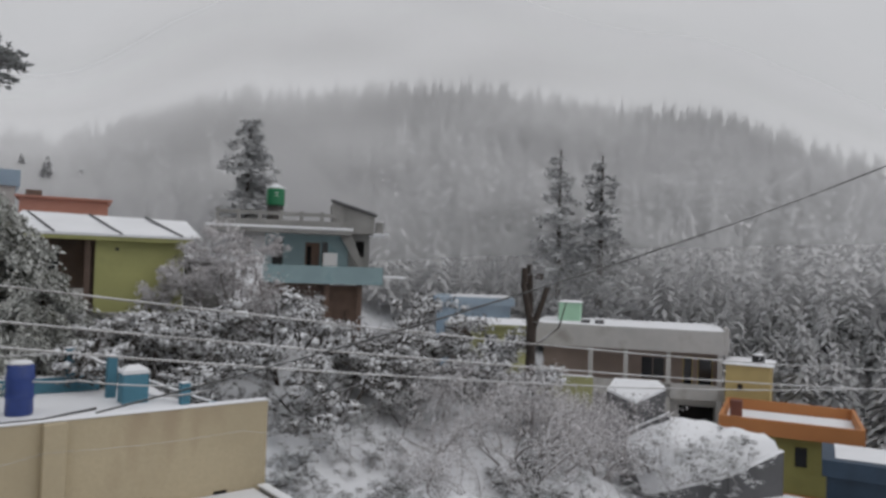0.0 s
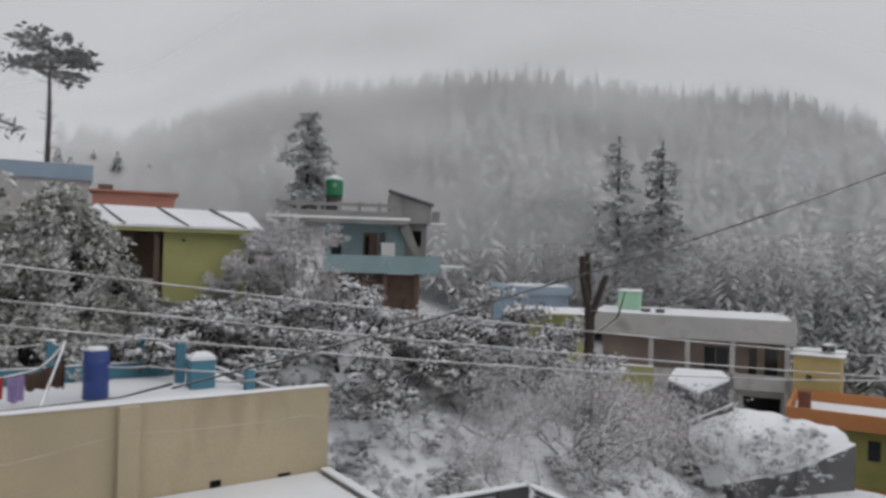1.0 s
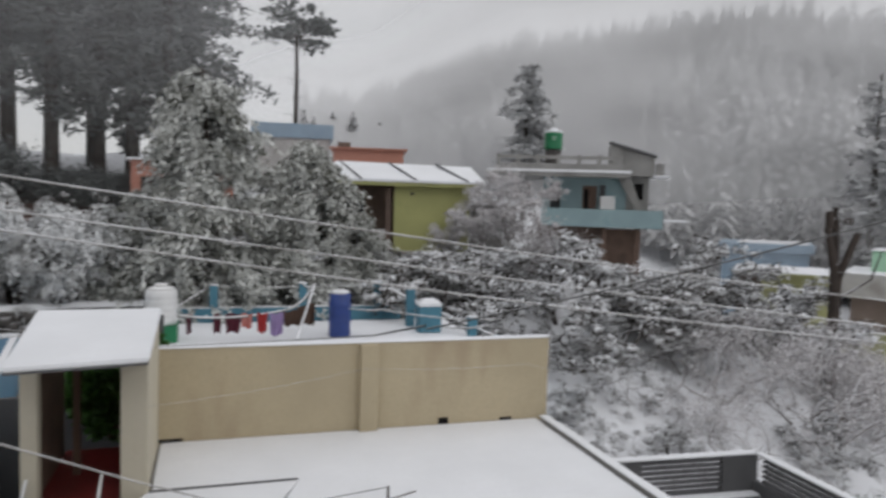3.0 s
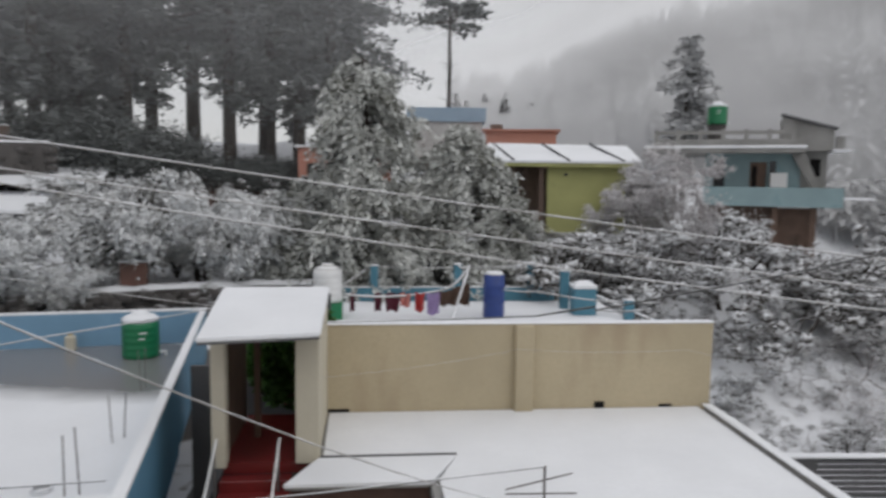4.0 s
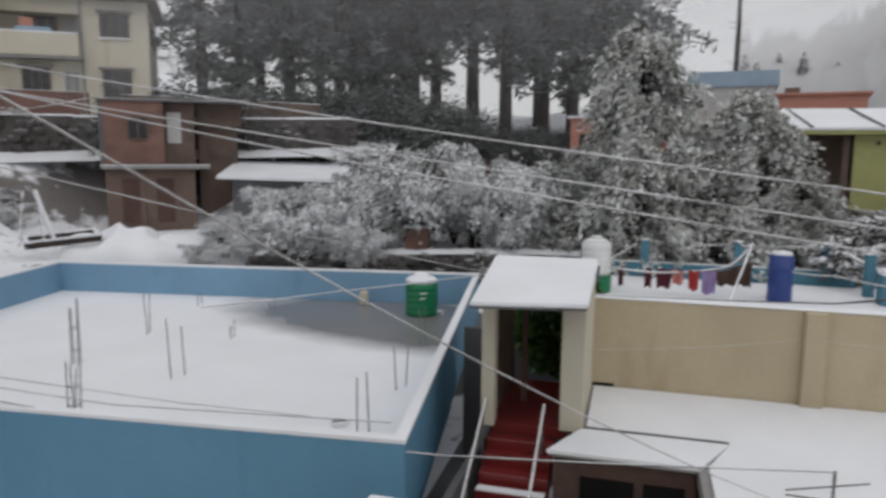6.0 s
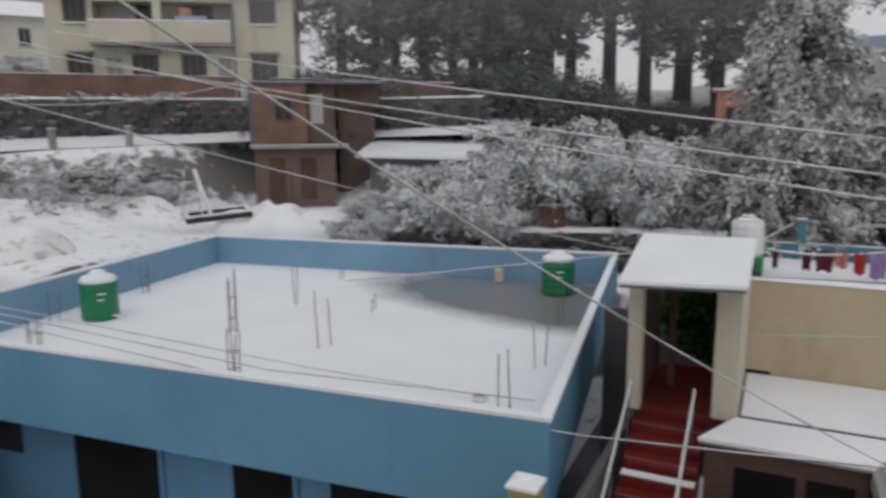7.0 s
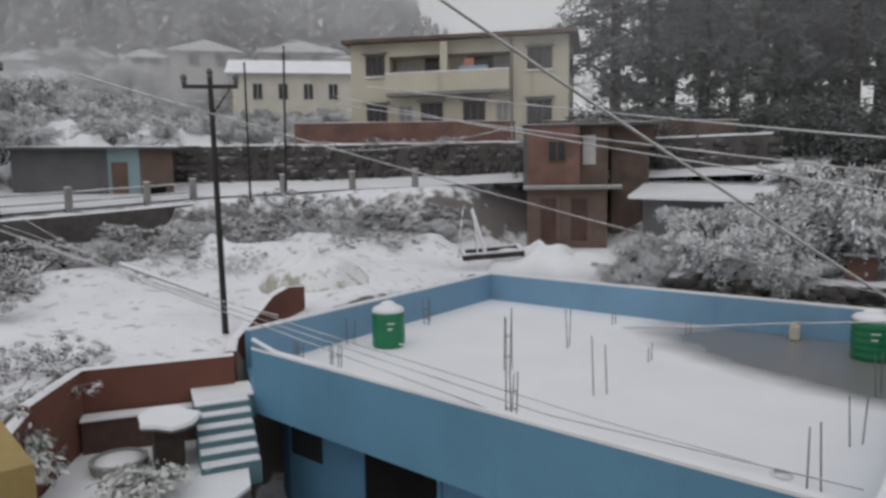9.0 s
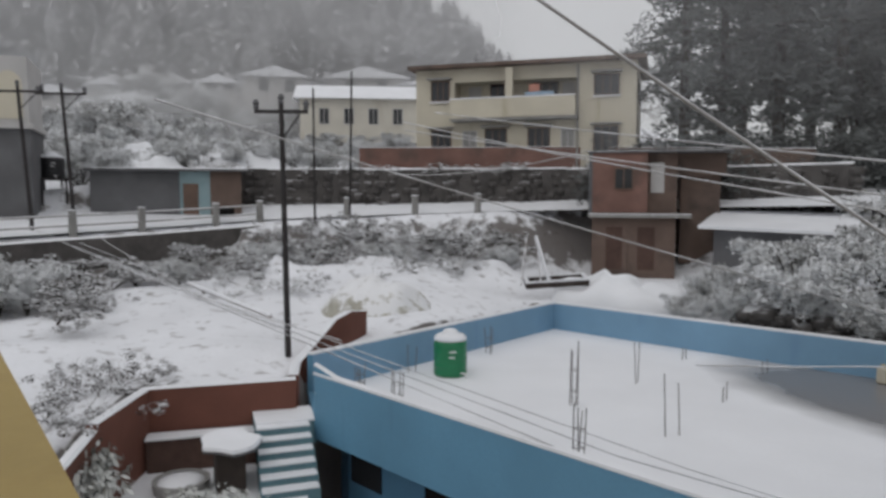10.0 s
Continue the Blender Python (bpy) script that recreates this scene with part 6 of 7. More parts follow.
def broad_tree(name, seed, h, stems, leaves, size, bark, leaf, label, category, group, levels=4, droop=0.0, spread=0.5, cluster=0.22, flat=0.3, split=3, hang=0.0, clump=0.0):
    rs = np.random.RandomState(seed)
    segs, tips = [], []
    for k in range(stems):
        a = 2 * math.pi * (k + rs.rand() * 0.7) / stems
        d = np.array([math.cos(a) * spread, math.sin(a) * spread, 1.0])
        grow(rs, np.array([0.0, 0.0, -0.15]), d / np.linalg.norm(d), h * 0.34, 0.028 * h / math.sqrt(stems), levels, segs, tips, split, 0.6, droop)
    top = max(s[1][2] for s in segs)
    f = h / top
    segs = [(np.array(a) * f, np.array(b) * f, r0 * f, r1 * f) for a, b, r0, r1 in segs]
    t = thing(name, Matrix.Identity(4), label, category, group)
    v, q = tubes(segs, 4)
    ob = new("trunk", mesh_of("trunk", v, q, bark))
    ob.parent = t
    if leaves:
        tp = np.array([p for p, _ in tips]) * f
        if clump:
            clump_cards("crown", tp, leaves, size, clump, leaf, rs, t, hang)
            return t
        c = tp[rs.randint(0, len(tp), leaves)] + rs.normal(size=(leaves, 3)) * cluster
        if hang:
            c[:, 2] -= rs.rand(leaves) ** 2 * hang
        part_cards("crown", c, size, leaf, rs, t, flat)
    return t


def plume_tree(name, seed, h, boughs, strands, size, leaf, label, category, group="", per=20):
    """A tree from bough polylines, with short hanging strands of narrow leaves all along them."""
    rs = np.random.RandomState(seed)
    segs, cen, fall = [], [], []
    for line, r in boughs(rs):
        for k in range(len(line) - 1):
            u0, u1 = k / (len(line) - 1), (k + 1) / (len(line) - 1)
            segs.append((line[k], line[k + 1], r * (1 - 0.8 * u0), r * (1 - 0.8 * u1)))
        if r > 0.09:
            continue
        length = sum(np.linalg.norm(b - a) for a, b in zip(line, line[1:]))
        for k in range(max(3, int(length * strands))):
            u = rs.uniform(0.3, 1.0) * (len(line) - 1)
            i = min(int(u), len(line) - 2)
            p = line[i] + (line[i + 1] - line[i]) * (u - i) + rs.normal(size=3) * np.array([0.14, 0.14, 0.05])
            out = (line[i + 1] - line[i]) * np.array([1, 1, 0])
            out = out / (np.linalg.norm(out) + 1e-6)
            v = np.linspace(0, 1, per)[:, None]
            drop = rs.uniform(0.25, 0.75) * h * 0.13
            c = p + (out * 0.45 + rs.normal(size=3) * 0.25) * drop * v + np.array([0, 0, -1.0]) * drop * v ** 1.6 + rs.normal(size=(per, 3)) * 0.055 * size / 0.07
            cen.append(c)
            fall.append(np.tile(out * 0.5 + np.array([0, 0, -0.8]), (per, 1)))
    t = thing(name, Matrix.Identity(4), label, category, group)
    v, q = tubes(segs, 5)
    ob = new("trunk", mesh_of("trunk", v, q, BARK))
    ob.parent = t
    c, d = np.concatenate(cen), np.concatenate(fall)
    d = d + rs.normal(size=d.shape) * 0.55
    d /= np.linalg.norm(d, axis=1, keepdims=True)
    w = np.cross(d, rs.normal(size=d.shape))
    w /= np.linalg.norm(w, axis=1, keepdims=True)
    s = size * rs.uniform(0.6, 1.4, len(c))[:, None]
    v = np.stack([c - d * s, c - w * s * 0.42, c + d * s, c + w * s * 0.42], 1).reshape(-1, 3)
    ob = new("crown", mesh_of("crown", v, np.arange(len(v)).reshape(-1, 4), leaf))
    ob.parent = t
    return t


def weeping_boughs(h, reach, count):
    """An upright leader with boughs that arch outwards and hang."""
    def lines(rs):
        out = [([np.array([0.03 * h * math.sin(3 * u), 0.02 * h * math.cos(4 * u), -0.2 + (h + 0.2) * u]) for u in np.linspace(0, 1, 8)], 0.16)]
        for k in range(count):
            u = rs.uniform(0.08, 0.99)
            a = rs.uniform(0, 2 * math.pi)
            L = reach * (1 - u) ** 0.62 * rs.uniform(0.55, 1.1) + 0.3
            base = np.array([0.03 * h * math.sin(3 * u), 0.02 * h * math.cos(4 * u), h * u])
            rise = rs.uniform(0.1, 0.5)
            out.append(([base + np.array([math.cos(a) * L * v, math.sin(a) * L * v, L * (rise * v - 0.75 * v * v)]) for v in np.linspace(0, 1, 6)], 0.035))
        return out
    return lines


def fountain_boughs(h, reach, count):
    """Many stems from one foot that rise and arch over."""
    def lines(rs):
        out = [([np.array([0, 0, -0.2]), np.array([0, 0, 0.35])], 0.1)]
        for k in range(count):
            a = rs.uniform(0, 2 * math.pi)
            R, H = reach * rs.uniform(0.15, 1.0), h * rs.uniform(0.55, 1.0)
            bend = rs.normal(size=2) * 0.2
            out.append(([np.array([math.cos(a + bend[0] * v) * R * v ** 1.3, math.sin(a + bend[0] * v) * R * v ** 1.3, H * (1.75 * v - 0.85 * v * v + 0.05 * bend[1] * min(1, 7 * v))]) for v in np.linspace(0, 1, 8)], 0.05))
            for j in range(2):
                v0, b = rs.uniform(0.4, 0.8), a + rs.uniform(-1.3, 1.3)
                v0 = round(v0 * 7) / 7
                p = np.array([math.cos(a + bend[0] * v0) * R * v0 ** 1.3, math.sin(a + bend[0] * v0) * R * v0 ** 1.3, H * (1.75 * v0 - 0.85 * v0 * v0 + 0.05 * bend[1])])
                L = rs.uniform(0.5, 1.1) * h * 0.25
                out.append(([p + np.array([math.cos(b) * L * v, math.sin(b) * L * v, L * (0.7 * v - 0.6 * v * v)]) for v in np.linspace(0, 1, 5)], 0.02))
        return out
    return lines


def cedar(seed, h, reach, label, group, low=0.12, cards=26, leaf=CEDAR, size=0.34, round_top=False):
    """A tall cedar: straight trunk, layered level boughs of flat needle sprays."""
    rs = np.random.RandomState(seed)
    t = thing("cedar_tree", Matrix.Identity(4), label, "conifer", group)
    segs = [((0, 0, -0.5), (0, 0, h * 0.5), 0.020 * h, 0.013 * h), ((0, 0, h * 0.5), (0, 0, h), 0.013 * h, 0.003 * h)]
    cen, sz = [], []
    z = h * low
    while z < h * 0.985:
        u = (z / h - low) / (1 - low)
        ln = reach * (1 - u) ** 0.65 * (0.55 + 0.45 * min(1, u * 4))
        if round_top:
            ln = reach * (0.45 + 0.55 * math.sin(math.pi * min(1, 0.15 + u * 0.9)))
        for k in range(4 if u < 0.8 else 3):
            a = rs.uniform(0, 2 * math.pi)
            L = ln * rs.uniform(0.5, 1.2) + 0.3
            d = np.array([math.cos(a), math.sin(a), rs.uniform(-0.02, 0.25)])
            p = np.array([0, 0, z])
            sag = rs.uniform(0.25, 0.5) * L * L / reach
            segs.append((p, p + d * L - np.array([0, 0, sag]), 0.05 * L / reach + 0.02, 0.01))
            m = max(3, int(L / 0.4))
            n = max(6, int(cards * (0.35 + 0.65 * L / reach) / m))
            for j in range(m):
                q = (j + 0.75) / m
                mid = p + d * L * q - np.array([0, 0, sag * q * q])
                wide = 0.10 + 0.11 * L * (1.1 - q)
                c = mid + rs.normal(size=(n, 3)) * np.array([wide, wide, 0.07])
                c[:, 2] -= rs.rand(n) ** 2 * (0.35 + 0.1 * L)
                cen.append(c)
                sz.append(np.full(n, size * (0.7 + 0.4 * (1 - u))))
        z += h * rs.uniform(0.028, 0.052)
    v, q = tubes(segs, 6)
    ob = new("trunk", mesh_of("trunk", v, q, BARK))
    ob.parent = t
    part_cards("crown", np.concatenate(cen), np.concatenate(sz), leaf, rs, t, 0.5, 0.5)
    return t


def plant(kinds, spots, seed):
    """Set copies of a few grown plants on the ground; the first of each kind takes its own first spot."""
    rnd = random.Random(seed)
    used = set()
    for k, (x, y, h, kind) in enumerate(spots):
        src, base = kinds[kind % len(kinds)]
        m = pose(x, y, land(x, y) - 0.08, rnd.uniform(-4, 4), rnd.uniform(-4, 4), rnd.uniform(0, 360))
        s = h / base * rnd.uniform(0.94, 1.06)
        if kind % len(kinds) not in used:
            used.add(kind % len(kinds))
            ob = src
            ob.matrix_basis = m
        else:
            ob = copy_thing(src, m)
        ob.scale = (s * rnd.uniform(0.95, 1.15), s * rnd.uniform(0.95, 1.15), s)


G1 = "dark evergreens bowed with snow"
darks = [(broad_tree("snowy_tree", 10 + k, 4.0, 3, 8200, 0.085, BARK, DARK_SHRUB, "dark leafy tree carrying clumps of snow", "tree", G1, 2, 0.05, 0.62, 0.27, 0.35, 4, 0.2, 0.42), 4.0) for k in range(3)]
plant(darks, [(12.5, 24.2, 3.6, 0), (13.3, 21.6, 3.3, 1), (8.2, 25.2, 2.4, 2), (7.1, 24.4, 3.4, 0), (17.8, 24.6, 4.0, 1), (20.0, 22.8, 2.9, 0), (10.6, 18.6, 1.2, 1), (12.1, 16.4, 1.0, 2), (25.0, 26.2, 2.6, 1), (10.2, 25.0, 2.0, 1), (16.9, 23.4, 2.9, 2), (18.6, 23.4, 2.7, 0), (12.2, 22.4, 1.5, 1), (14.6, 26.6, 2.2, 2),
              (5.6, 25.6, 2.2, 1), (20.6, 22.6, 3.0, 1), (9.2, 23.0, 1.7, 0), (9.9, 22.2, 1.4, 1), (16.0, 21.2, 1.5, 2), (9.6, 26.6, 2.2, 0), (7.6, 27.0, 2.3, 1), (8.7, 26.9, 2.3, 2), (22.5, 24.0, 2.7, 2), (11.4, 21.0, 1.1, 1), (17.6, 16.2, 1.7, 0), (13.6, 28.8, 1.4, 1), (24.2, 27.2, 1.8, 0), (17.2, 27.5, 2.3, 1)], 1)
G2 = "frosted grey-white trees"
frost = [(plume_tree("frosted_tree", 30 + k, 4.0, fountain_boughs(4.0, 2.5, 24), 9, 0.065, FROST_LEAF, "bushy arching tree white with frost and snow", "tree", G2, 16), 4.0) for k in range(3)]
plant(frost, [(-8.2, 24.9, 5.6, 0), (-6.2, 26.2, 4.4, 1), (-11.6, 22.6, 3.5, 2), (-13.6, 22.6, 2.2, 0), (-12.9, 24.3, 3.0, 1), (-4.7, 25.6, 4.4, 2), (-2.6, 27.4, 3.6, 0), (-10.2, 26.2, 3.8, 1), (-15.2, 23.6, 1.9, 2), (-7.6, 28.4, 3.2, 2),
              (-13.6, 26.6, 2.2, 0), (-1.0, 29.5, 3.6, 1), (-9.6, 22.8, 2.3, 1), (-5.2, 24.3, 1.7, 0), (-14.9, 21.6, 1.7, 2)], 2)
G3 = "bare thicket rimed with frost"
thick = [(broad_tree("rimed_shrub", 50 + k, 3.0, 5, 3200, 0.036, TWIG, PINK_FROST, "leafless shrub with pale rime on every twig", "shrub", G3, 3, 0.0, 0.8, 0.16, 0.1, 4), 3.0) for k in range(3)]
plant(thick, [(16.2, 19.5, 3.4, 1), (17.9, 17.9, 3.6, 0), (21.5, 18.4, 3.0, 2), (13.5, 15.4, 2.4, 0), (24.0, 18.6, 4.0, 0), (18.3, 17.0, 3.7, 2), (16.6, 20.8, 2.2, 0), (20.0, 18.9, 2.6, 1), (21.8, 19.4, 2.6, 0),
              (23.6, 20.6, 2.8, 1), (25.2, 18.6, 2.2, 0), (25.8, 21.2, 2.8, 2),
              (12.0, 27.2, 3.6, 0), (13.4, 27.2, 2.4, 2), (5.0, 27.6, 2.2, 1), (4.2, 26.0, 2.2, 0), (6.4, 27.6, 2.0, 2), (28.5, 24.5, 3.4, 0), (30.5, 23.0, 3.4, 1), (26.8, 23.6, 3.2, 2), (33.0, 24.0, 3.6, 0), (29.2, 27.2, 3.0, 1)], 3)
low = [(broad_tree("low_bush", 70 + k, 1.0, 6, 1800, 0.036, TWIG, (DARK_SHRUB, FROST_LEAF)[k % 2], "low bush half buried in snow", "bush", "low bushes in the snow", 2, 0.1, 1.1, 0.12, 0.3, 3, 0.0, 0.16), 1.0) for k in range(4)]
spots = []
rnd = random.Random(8)
while len(spots) < 44:
    az, far = rnd.uniform(-72, -21), rnd.uniform(18.5, 34)
    x, y = -far * math.sin(radians(az)), far * math.cos(radians(az))
    if (x < 8.4 and y < 24) or (27 < x < 32 and 13 < y < 20):
        continue
    spots.append((x, y, rnd.uniform(0.5, 1.25), rnd.randrange(4)))
for k in range(14):
    spots.append((rnd.uniform(8.8, 14.5), rnd.uniform(16.5, 23.5), rnd.uniform(0.3, 0.75), 2 * rnd.randrange(2)))
while len(spots) < 132:
    s = rnd.uniform(0, 5)
    k = int(s)
    (ax, ay), (bx, by) = ROAD[k], ROAD[k + 1]
    u, off = s - k, rnd.uniform(1.0, 3.6)
    n = Vector((bx - ax, by - ay)).orthogonal().normalized()
    x, y = ax + (bx - ax) * u - n.x * off, ay + (by - ay) * u - n.y * off
    spots.append((x, y, rnd.uniform(0.6, 1.35) * (0.6 if s < 2.3 else 1), rnd.randrange(4) if s > 2.3 else 0))
while len(spots) < 157:
    x, y = rnd.uniform(-30, -21), rnd.uniform(-2, 20)
    if x > -24 and y > 3 or road_off(x, y)[0] > -1.5 or math.hypot(x + 20.6, y - 13.2) < 3:
        continue
    spots.append((x, y, rnd.uniform(0.4, 0.9), rnd.randrange(4)))
while len(spots) < 197:
    az, far = rnd.uniform(-4, 38), rnd.uniform(23.6, 40)
    x, y = -far * math.sin(radians(az)), far * math.cos(radians(az))
    if (-25 < x < -13 and y < 32) or (-5 < x < 2 and y > 36) or (x < -6 and y < 24.6):
        continue
    spots.append((x, y, rnd.uniform(0.7, 1.5), rnd.randrange(4)))
plant(low, spots, 4)
for k in range(26):
    u = rnd.uniform(0, 4.99)
    (ax, ay), (bx, by) = rp[int(u)], rp[int(u) + 1]
    ob = copy_thing(low[2 * rnd.randrange(2) + 1 if k % 3 else 0][0], pose(ax + (bx - ax) * (u % 1), ay + (by - ay) * (u % 1), 6.1, 0, 0, rnd.uniform(0, 360)))
    q = rnd.uniform(0.3, 0.55)
    ob.scale = (q * 1.6, q * 1.3, q)
mid_frost = [(-42, 17, 3.0, 0), (-44, 14, 3.4, 1), (-46, 20, 3.6, 2), (-41, 20, 2.6, 1), (-48, 16, 3.8, 0), (-43, 23, 2.8, 2), (-50, 22, 3.4, 1), (-45, 9, 3.8, 2), (-49, 11, 4, 0), (-40, 9.5, 2.2, 1), (-53, 17, 4.4, 2), (-47, 25, 2.6, 0), (-43, 5, 3.4, 1), (-52, 8, 4.6, 0),
             (-46, 28, 2.6, 1), (-57, 13, 5, 2), (-58, 24, 4, 1), (-44, 27.5, 2.4, 2), (-39.5, 23.5, 1.8, 0), (-26, 37, 2.6, 1), (-22.5, 36.5, 3.4, 2), (-28, -1, 2.6, 0), (-27, 3.6, 2.0, 1), (-29, 2, 2.4, 2), (-25.5, 1.0, 1.6, 0), (-55, 45, 6, 1), (-62, 44, 6, 2), (-70, 36, 6, 0), (-74, 22, 6, 1), (-64, 20, 4, 2), (-60, 33, 3, 0), (-52.5, 28.5, 2.4, 1), (-51, 31, 2.2, 0), (-49.6, 33.5, 2.2, 2), (-61, 29, 4.4, 2), (-59, 31, 4.2, 0), (-66, 24, 4.6, 1), (-72, 18, 4.2, 2), (-73.5, 26, 4.0, 0), (-62, 25.5, 3.8, 1), (-66, 15, 4.0, 0)]
rnd5 = random.Random(5)
for x, y, h, k in mid_frost:
    ob = copy_thing(frost[k % 3][0], pose(x, y, land(x, y) - 0.1, 0, 0, rnd5.uniform(0, 360)))
    ob.scale = (h / 4 * 1.2, h / 4 * 1.2, h / 4)

big = plume_tree("weeping_evergreen", 91, 8.2, weeping_boughs(8.2, 3.3, 120), 9, 0.10, GREEN_LEAF, "tall weeping evergreen bent under snow", "tree", "weeping evergreens behind the turquoise terrace", 20)
big.matrix_basis = pose(-0.5, 24.9, land(-0.5, 24.9) - 0.1, 0, 0, 40)
big.scale = (1.12, 1.12, 1.12)
for x, y, h, r in ((3.3, 25.6, 7.2, 150), (-2.2, 26.6, 4.6, 260), (4.6, 25.0, 5.0, 20)):
    ob = copy_thing(big, pose(x, y, land(x, y) - 0.1, 0, 0, r))
    ob.scale = (h / 8.2 * 1.2, h / 8.2 * 1.2, h / 8.2)
for k, (x, y, h) in enumerate(((-28.8, 4.4, 1.7), (-27.2, 2.8, 1.9), (-29.6, 6.6, 1.4), (-28.2, 8.8, 1.3), (-29.6, 10.6, 1.5), (-30.2, 13.2, 1.5), (-29.4, 15.6, 1.3), (-28.2, 18.2, 1.5), (-26.6, 20.4, 1.4), (-25.0, 22.6, 1.3), (-24.2, 4.0, 1.2), (-30.4, 2.0, 1.8), (-26.0, 24.2, 1.2), (-31.0, 8.0, 1.2))):
    ob = copy_thing((darks, frost)[k % 2][k % 3][0], pose(x, y, land(x, y) - 0.12, 0, 0, 53 * k))
    ob.scale = (h / 4 * 1.5, h / 4 * 1.5, h / 4)
near_bush = plume_tree("laurel_bush", 97, 1.6, fountain_boughs(1.6, 0.7, 14), 12, 0.09, GREEN_LEAF, "broad-leaved bush with snow on drooping leaves", "bush", "bushes by the garden wall", 5)
for k, (x, y, q) in enumerate(((-17.6, 3.7, 0.9), (-16.9, 2.9, 1.0), (-16.0, 2.2, 0.9), (-17.9, 4.6, 0.6), (-18.4, 3.4, 0.8))):
    ob = copy_thing(low[2 * (k % 2)][0], pose(x, y, land(x, y) - 0.05, 0, 0, 60 * k))
    ob.scale = (q, q, q)
near_bush.matrix_basis = pose(-14.9, 2.65, -1.1, 0, 0, 0)
spiky = copy_thing(near_bush, pose(-13.55, 4.3, -1.2, 0, 0, 80))
spiky.scale = (1.0, 1.0, 0.5)
rimed = broad_tree("rimed_tree", 57, 5.3, 3, 15000, 0.055, TWIG, PINK_FROST, "rimed leafless tree between the lime and teal houses", "tree", "", 3, 0.0, 0.5, 0.16, 0.1, 4, 0.0, 0.3)
rimed.matrix_basis = pose(11.3, 27.2, land(11.3, 27.2) - 0.1)
rimed.scale = (0.85, 0.85, 0.95)

# tall cedars on the ridge
GC = "dark cedars on the ridge"
cedars = [cedar(110 + k, 22.0, 5.8, "tall dark cedar with layered drooping boughs", GC, 0.16 + 0.06 * k, 150, CEDAR, 0.29) for k in range(3)]
rnd = random.Random(21)
grove = [(5.8, 45), (11, 44), (16.5, 47), (21.4, 46), (24, 44), (27.8, 46), (31.5, 47), (34.2, 45), (8.5, 52), (19, 54), (2.0, 50), (30, 56), (25.5, 57), (18.2, 45), (13.6, 46), (22.8, 47), (3.4, 44.5), (8.0, 45.5)]
for k, (az, far) in enumerate(grove):
    x, y = -far * math.sin(radians(az)), far * math.cos(radians(az))
    m = pose(x, y, land(x, y) - 0.2, 0, 0, rnd.uniform(0, 360))
    if k < 3:
        ob = cedars[k]
        ob.matrix_basis = m
    else:
        ob = copy_thing(cedars[k % 3], m)
    s = rnd.uniform(0.85, 1.12)
    ob.scale = (s, s, s)
GB = "dark undergrowth on the ridge"
under = broad_tree("undergrowth_bush", 130, 2.4, 5, 5200, 0.075, BARK, CEDAR, "dark evergreen bush under the cedars", "bush", GB, 2, 0.0, 0.9, 0.35, 0.3, 4)
first = True
rnd = random.Random(31)
for k in range(34):
    az, far = rnd.uniform(3, 38), rnd.uniform(40.5, 44.5)
    x, y = -far * math.sin(radians(az)), far * math.cos(radians(az))
    m = pose(x, y, land(x, y) - 0.2, 0, 0, rnd.uniform(0, 360))
    ob = under if first else copy_thing(under, m)
    ob.matrix_basis = m
    first = False
    s = rnd.uniform(0.7, 1.15) * (1.25 if az > 13 else 0.6)
    ob.scale = (s * 1.3, s * 1.3, s)

for az, far, q in ((34.6, 42, 1.2), (35.8, 43, 1.4), (36.8, 41.5, 1.0), (33.4, 42.5, 1.3), (37.6, 43.5, 1.2), (32.2, 42, 1.1)):
    x, y = -far * math.sin(radians(az)), far * math.cos(radians(az))
    ob = copy_thing(under, pose(x, y, land(x, y) - 0.2, 0, 0, az * 40))
    ob.scale = (q * 1.3, q * 1.3, q)

GT = "tall pines before the wooded hill"
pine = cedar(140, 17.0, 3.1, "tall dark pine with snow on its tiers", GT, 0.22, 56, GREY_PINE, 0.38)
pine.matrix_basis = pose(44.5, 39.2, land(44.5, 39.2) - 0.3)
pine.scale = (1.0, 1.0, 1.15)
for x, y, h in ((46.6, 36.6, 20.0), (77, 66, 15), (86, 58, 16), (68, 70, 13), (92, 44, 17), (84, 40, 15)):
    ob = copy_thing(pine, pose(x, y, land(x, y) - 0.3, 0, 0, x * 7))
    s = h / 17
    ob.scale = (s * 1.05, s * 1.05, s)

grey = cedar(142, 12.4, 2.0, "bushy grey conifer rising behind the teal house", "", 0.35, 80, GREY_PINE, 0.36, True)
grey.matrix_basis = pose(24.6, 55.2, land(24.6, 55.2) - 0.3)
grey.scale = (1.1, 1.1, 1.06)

# a lopped pine: bare stem with a tuft on top
lop = thing("lopped_pine", pose(5.5, 53.9, land(5.5, 53.9) - 0.3), "tall bare-stemmed pine with only a tufted top", "tree")
lz = 18.7 - (land(5.5, 53.9) - 0.3)
rs = np.random.RandomState(77)
segs = [((0, 0, 0), (0.1, 0, lz * 0.6), 0.22, 0.17), ((0.1, 0, lz * 0.6), (0, 0, lz * 0.97), 0.17, 0.06)]
cen = []
for k in range(26):
    a, z = rs.uniform(0, 6.28), lz * rs.uniform(0.80, 0.97)
    L = rs.uniform(1.0, 2.6)
    tip = np.array([math.cos(a) * L, math.sin(a) * L, z + rs.uniform(-0.5, 0.5)])
    segs.append(((0, 0, z - 0.3), tip, 0.05, 0.015))
    cen.append(tip * 1.0 + rs.normal(size=(34, 3)) * np.array([0.42, 0.42, 0.16]))
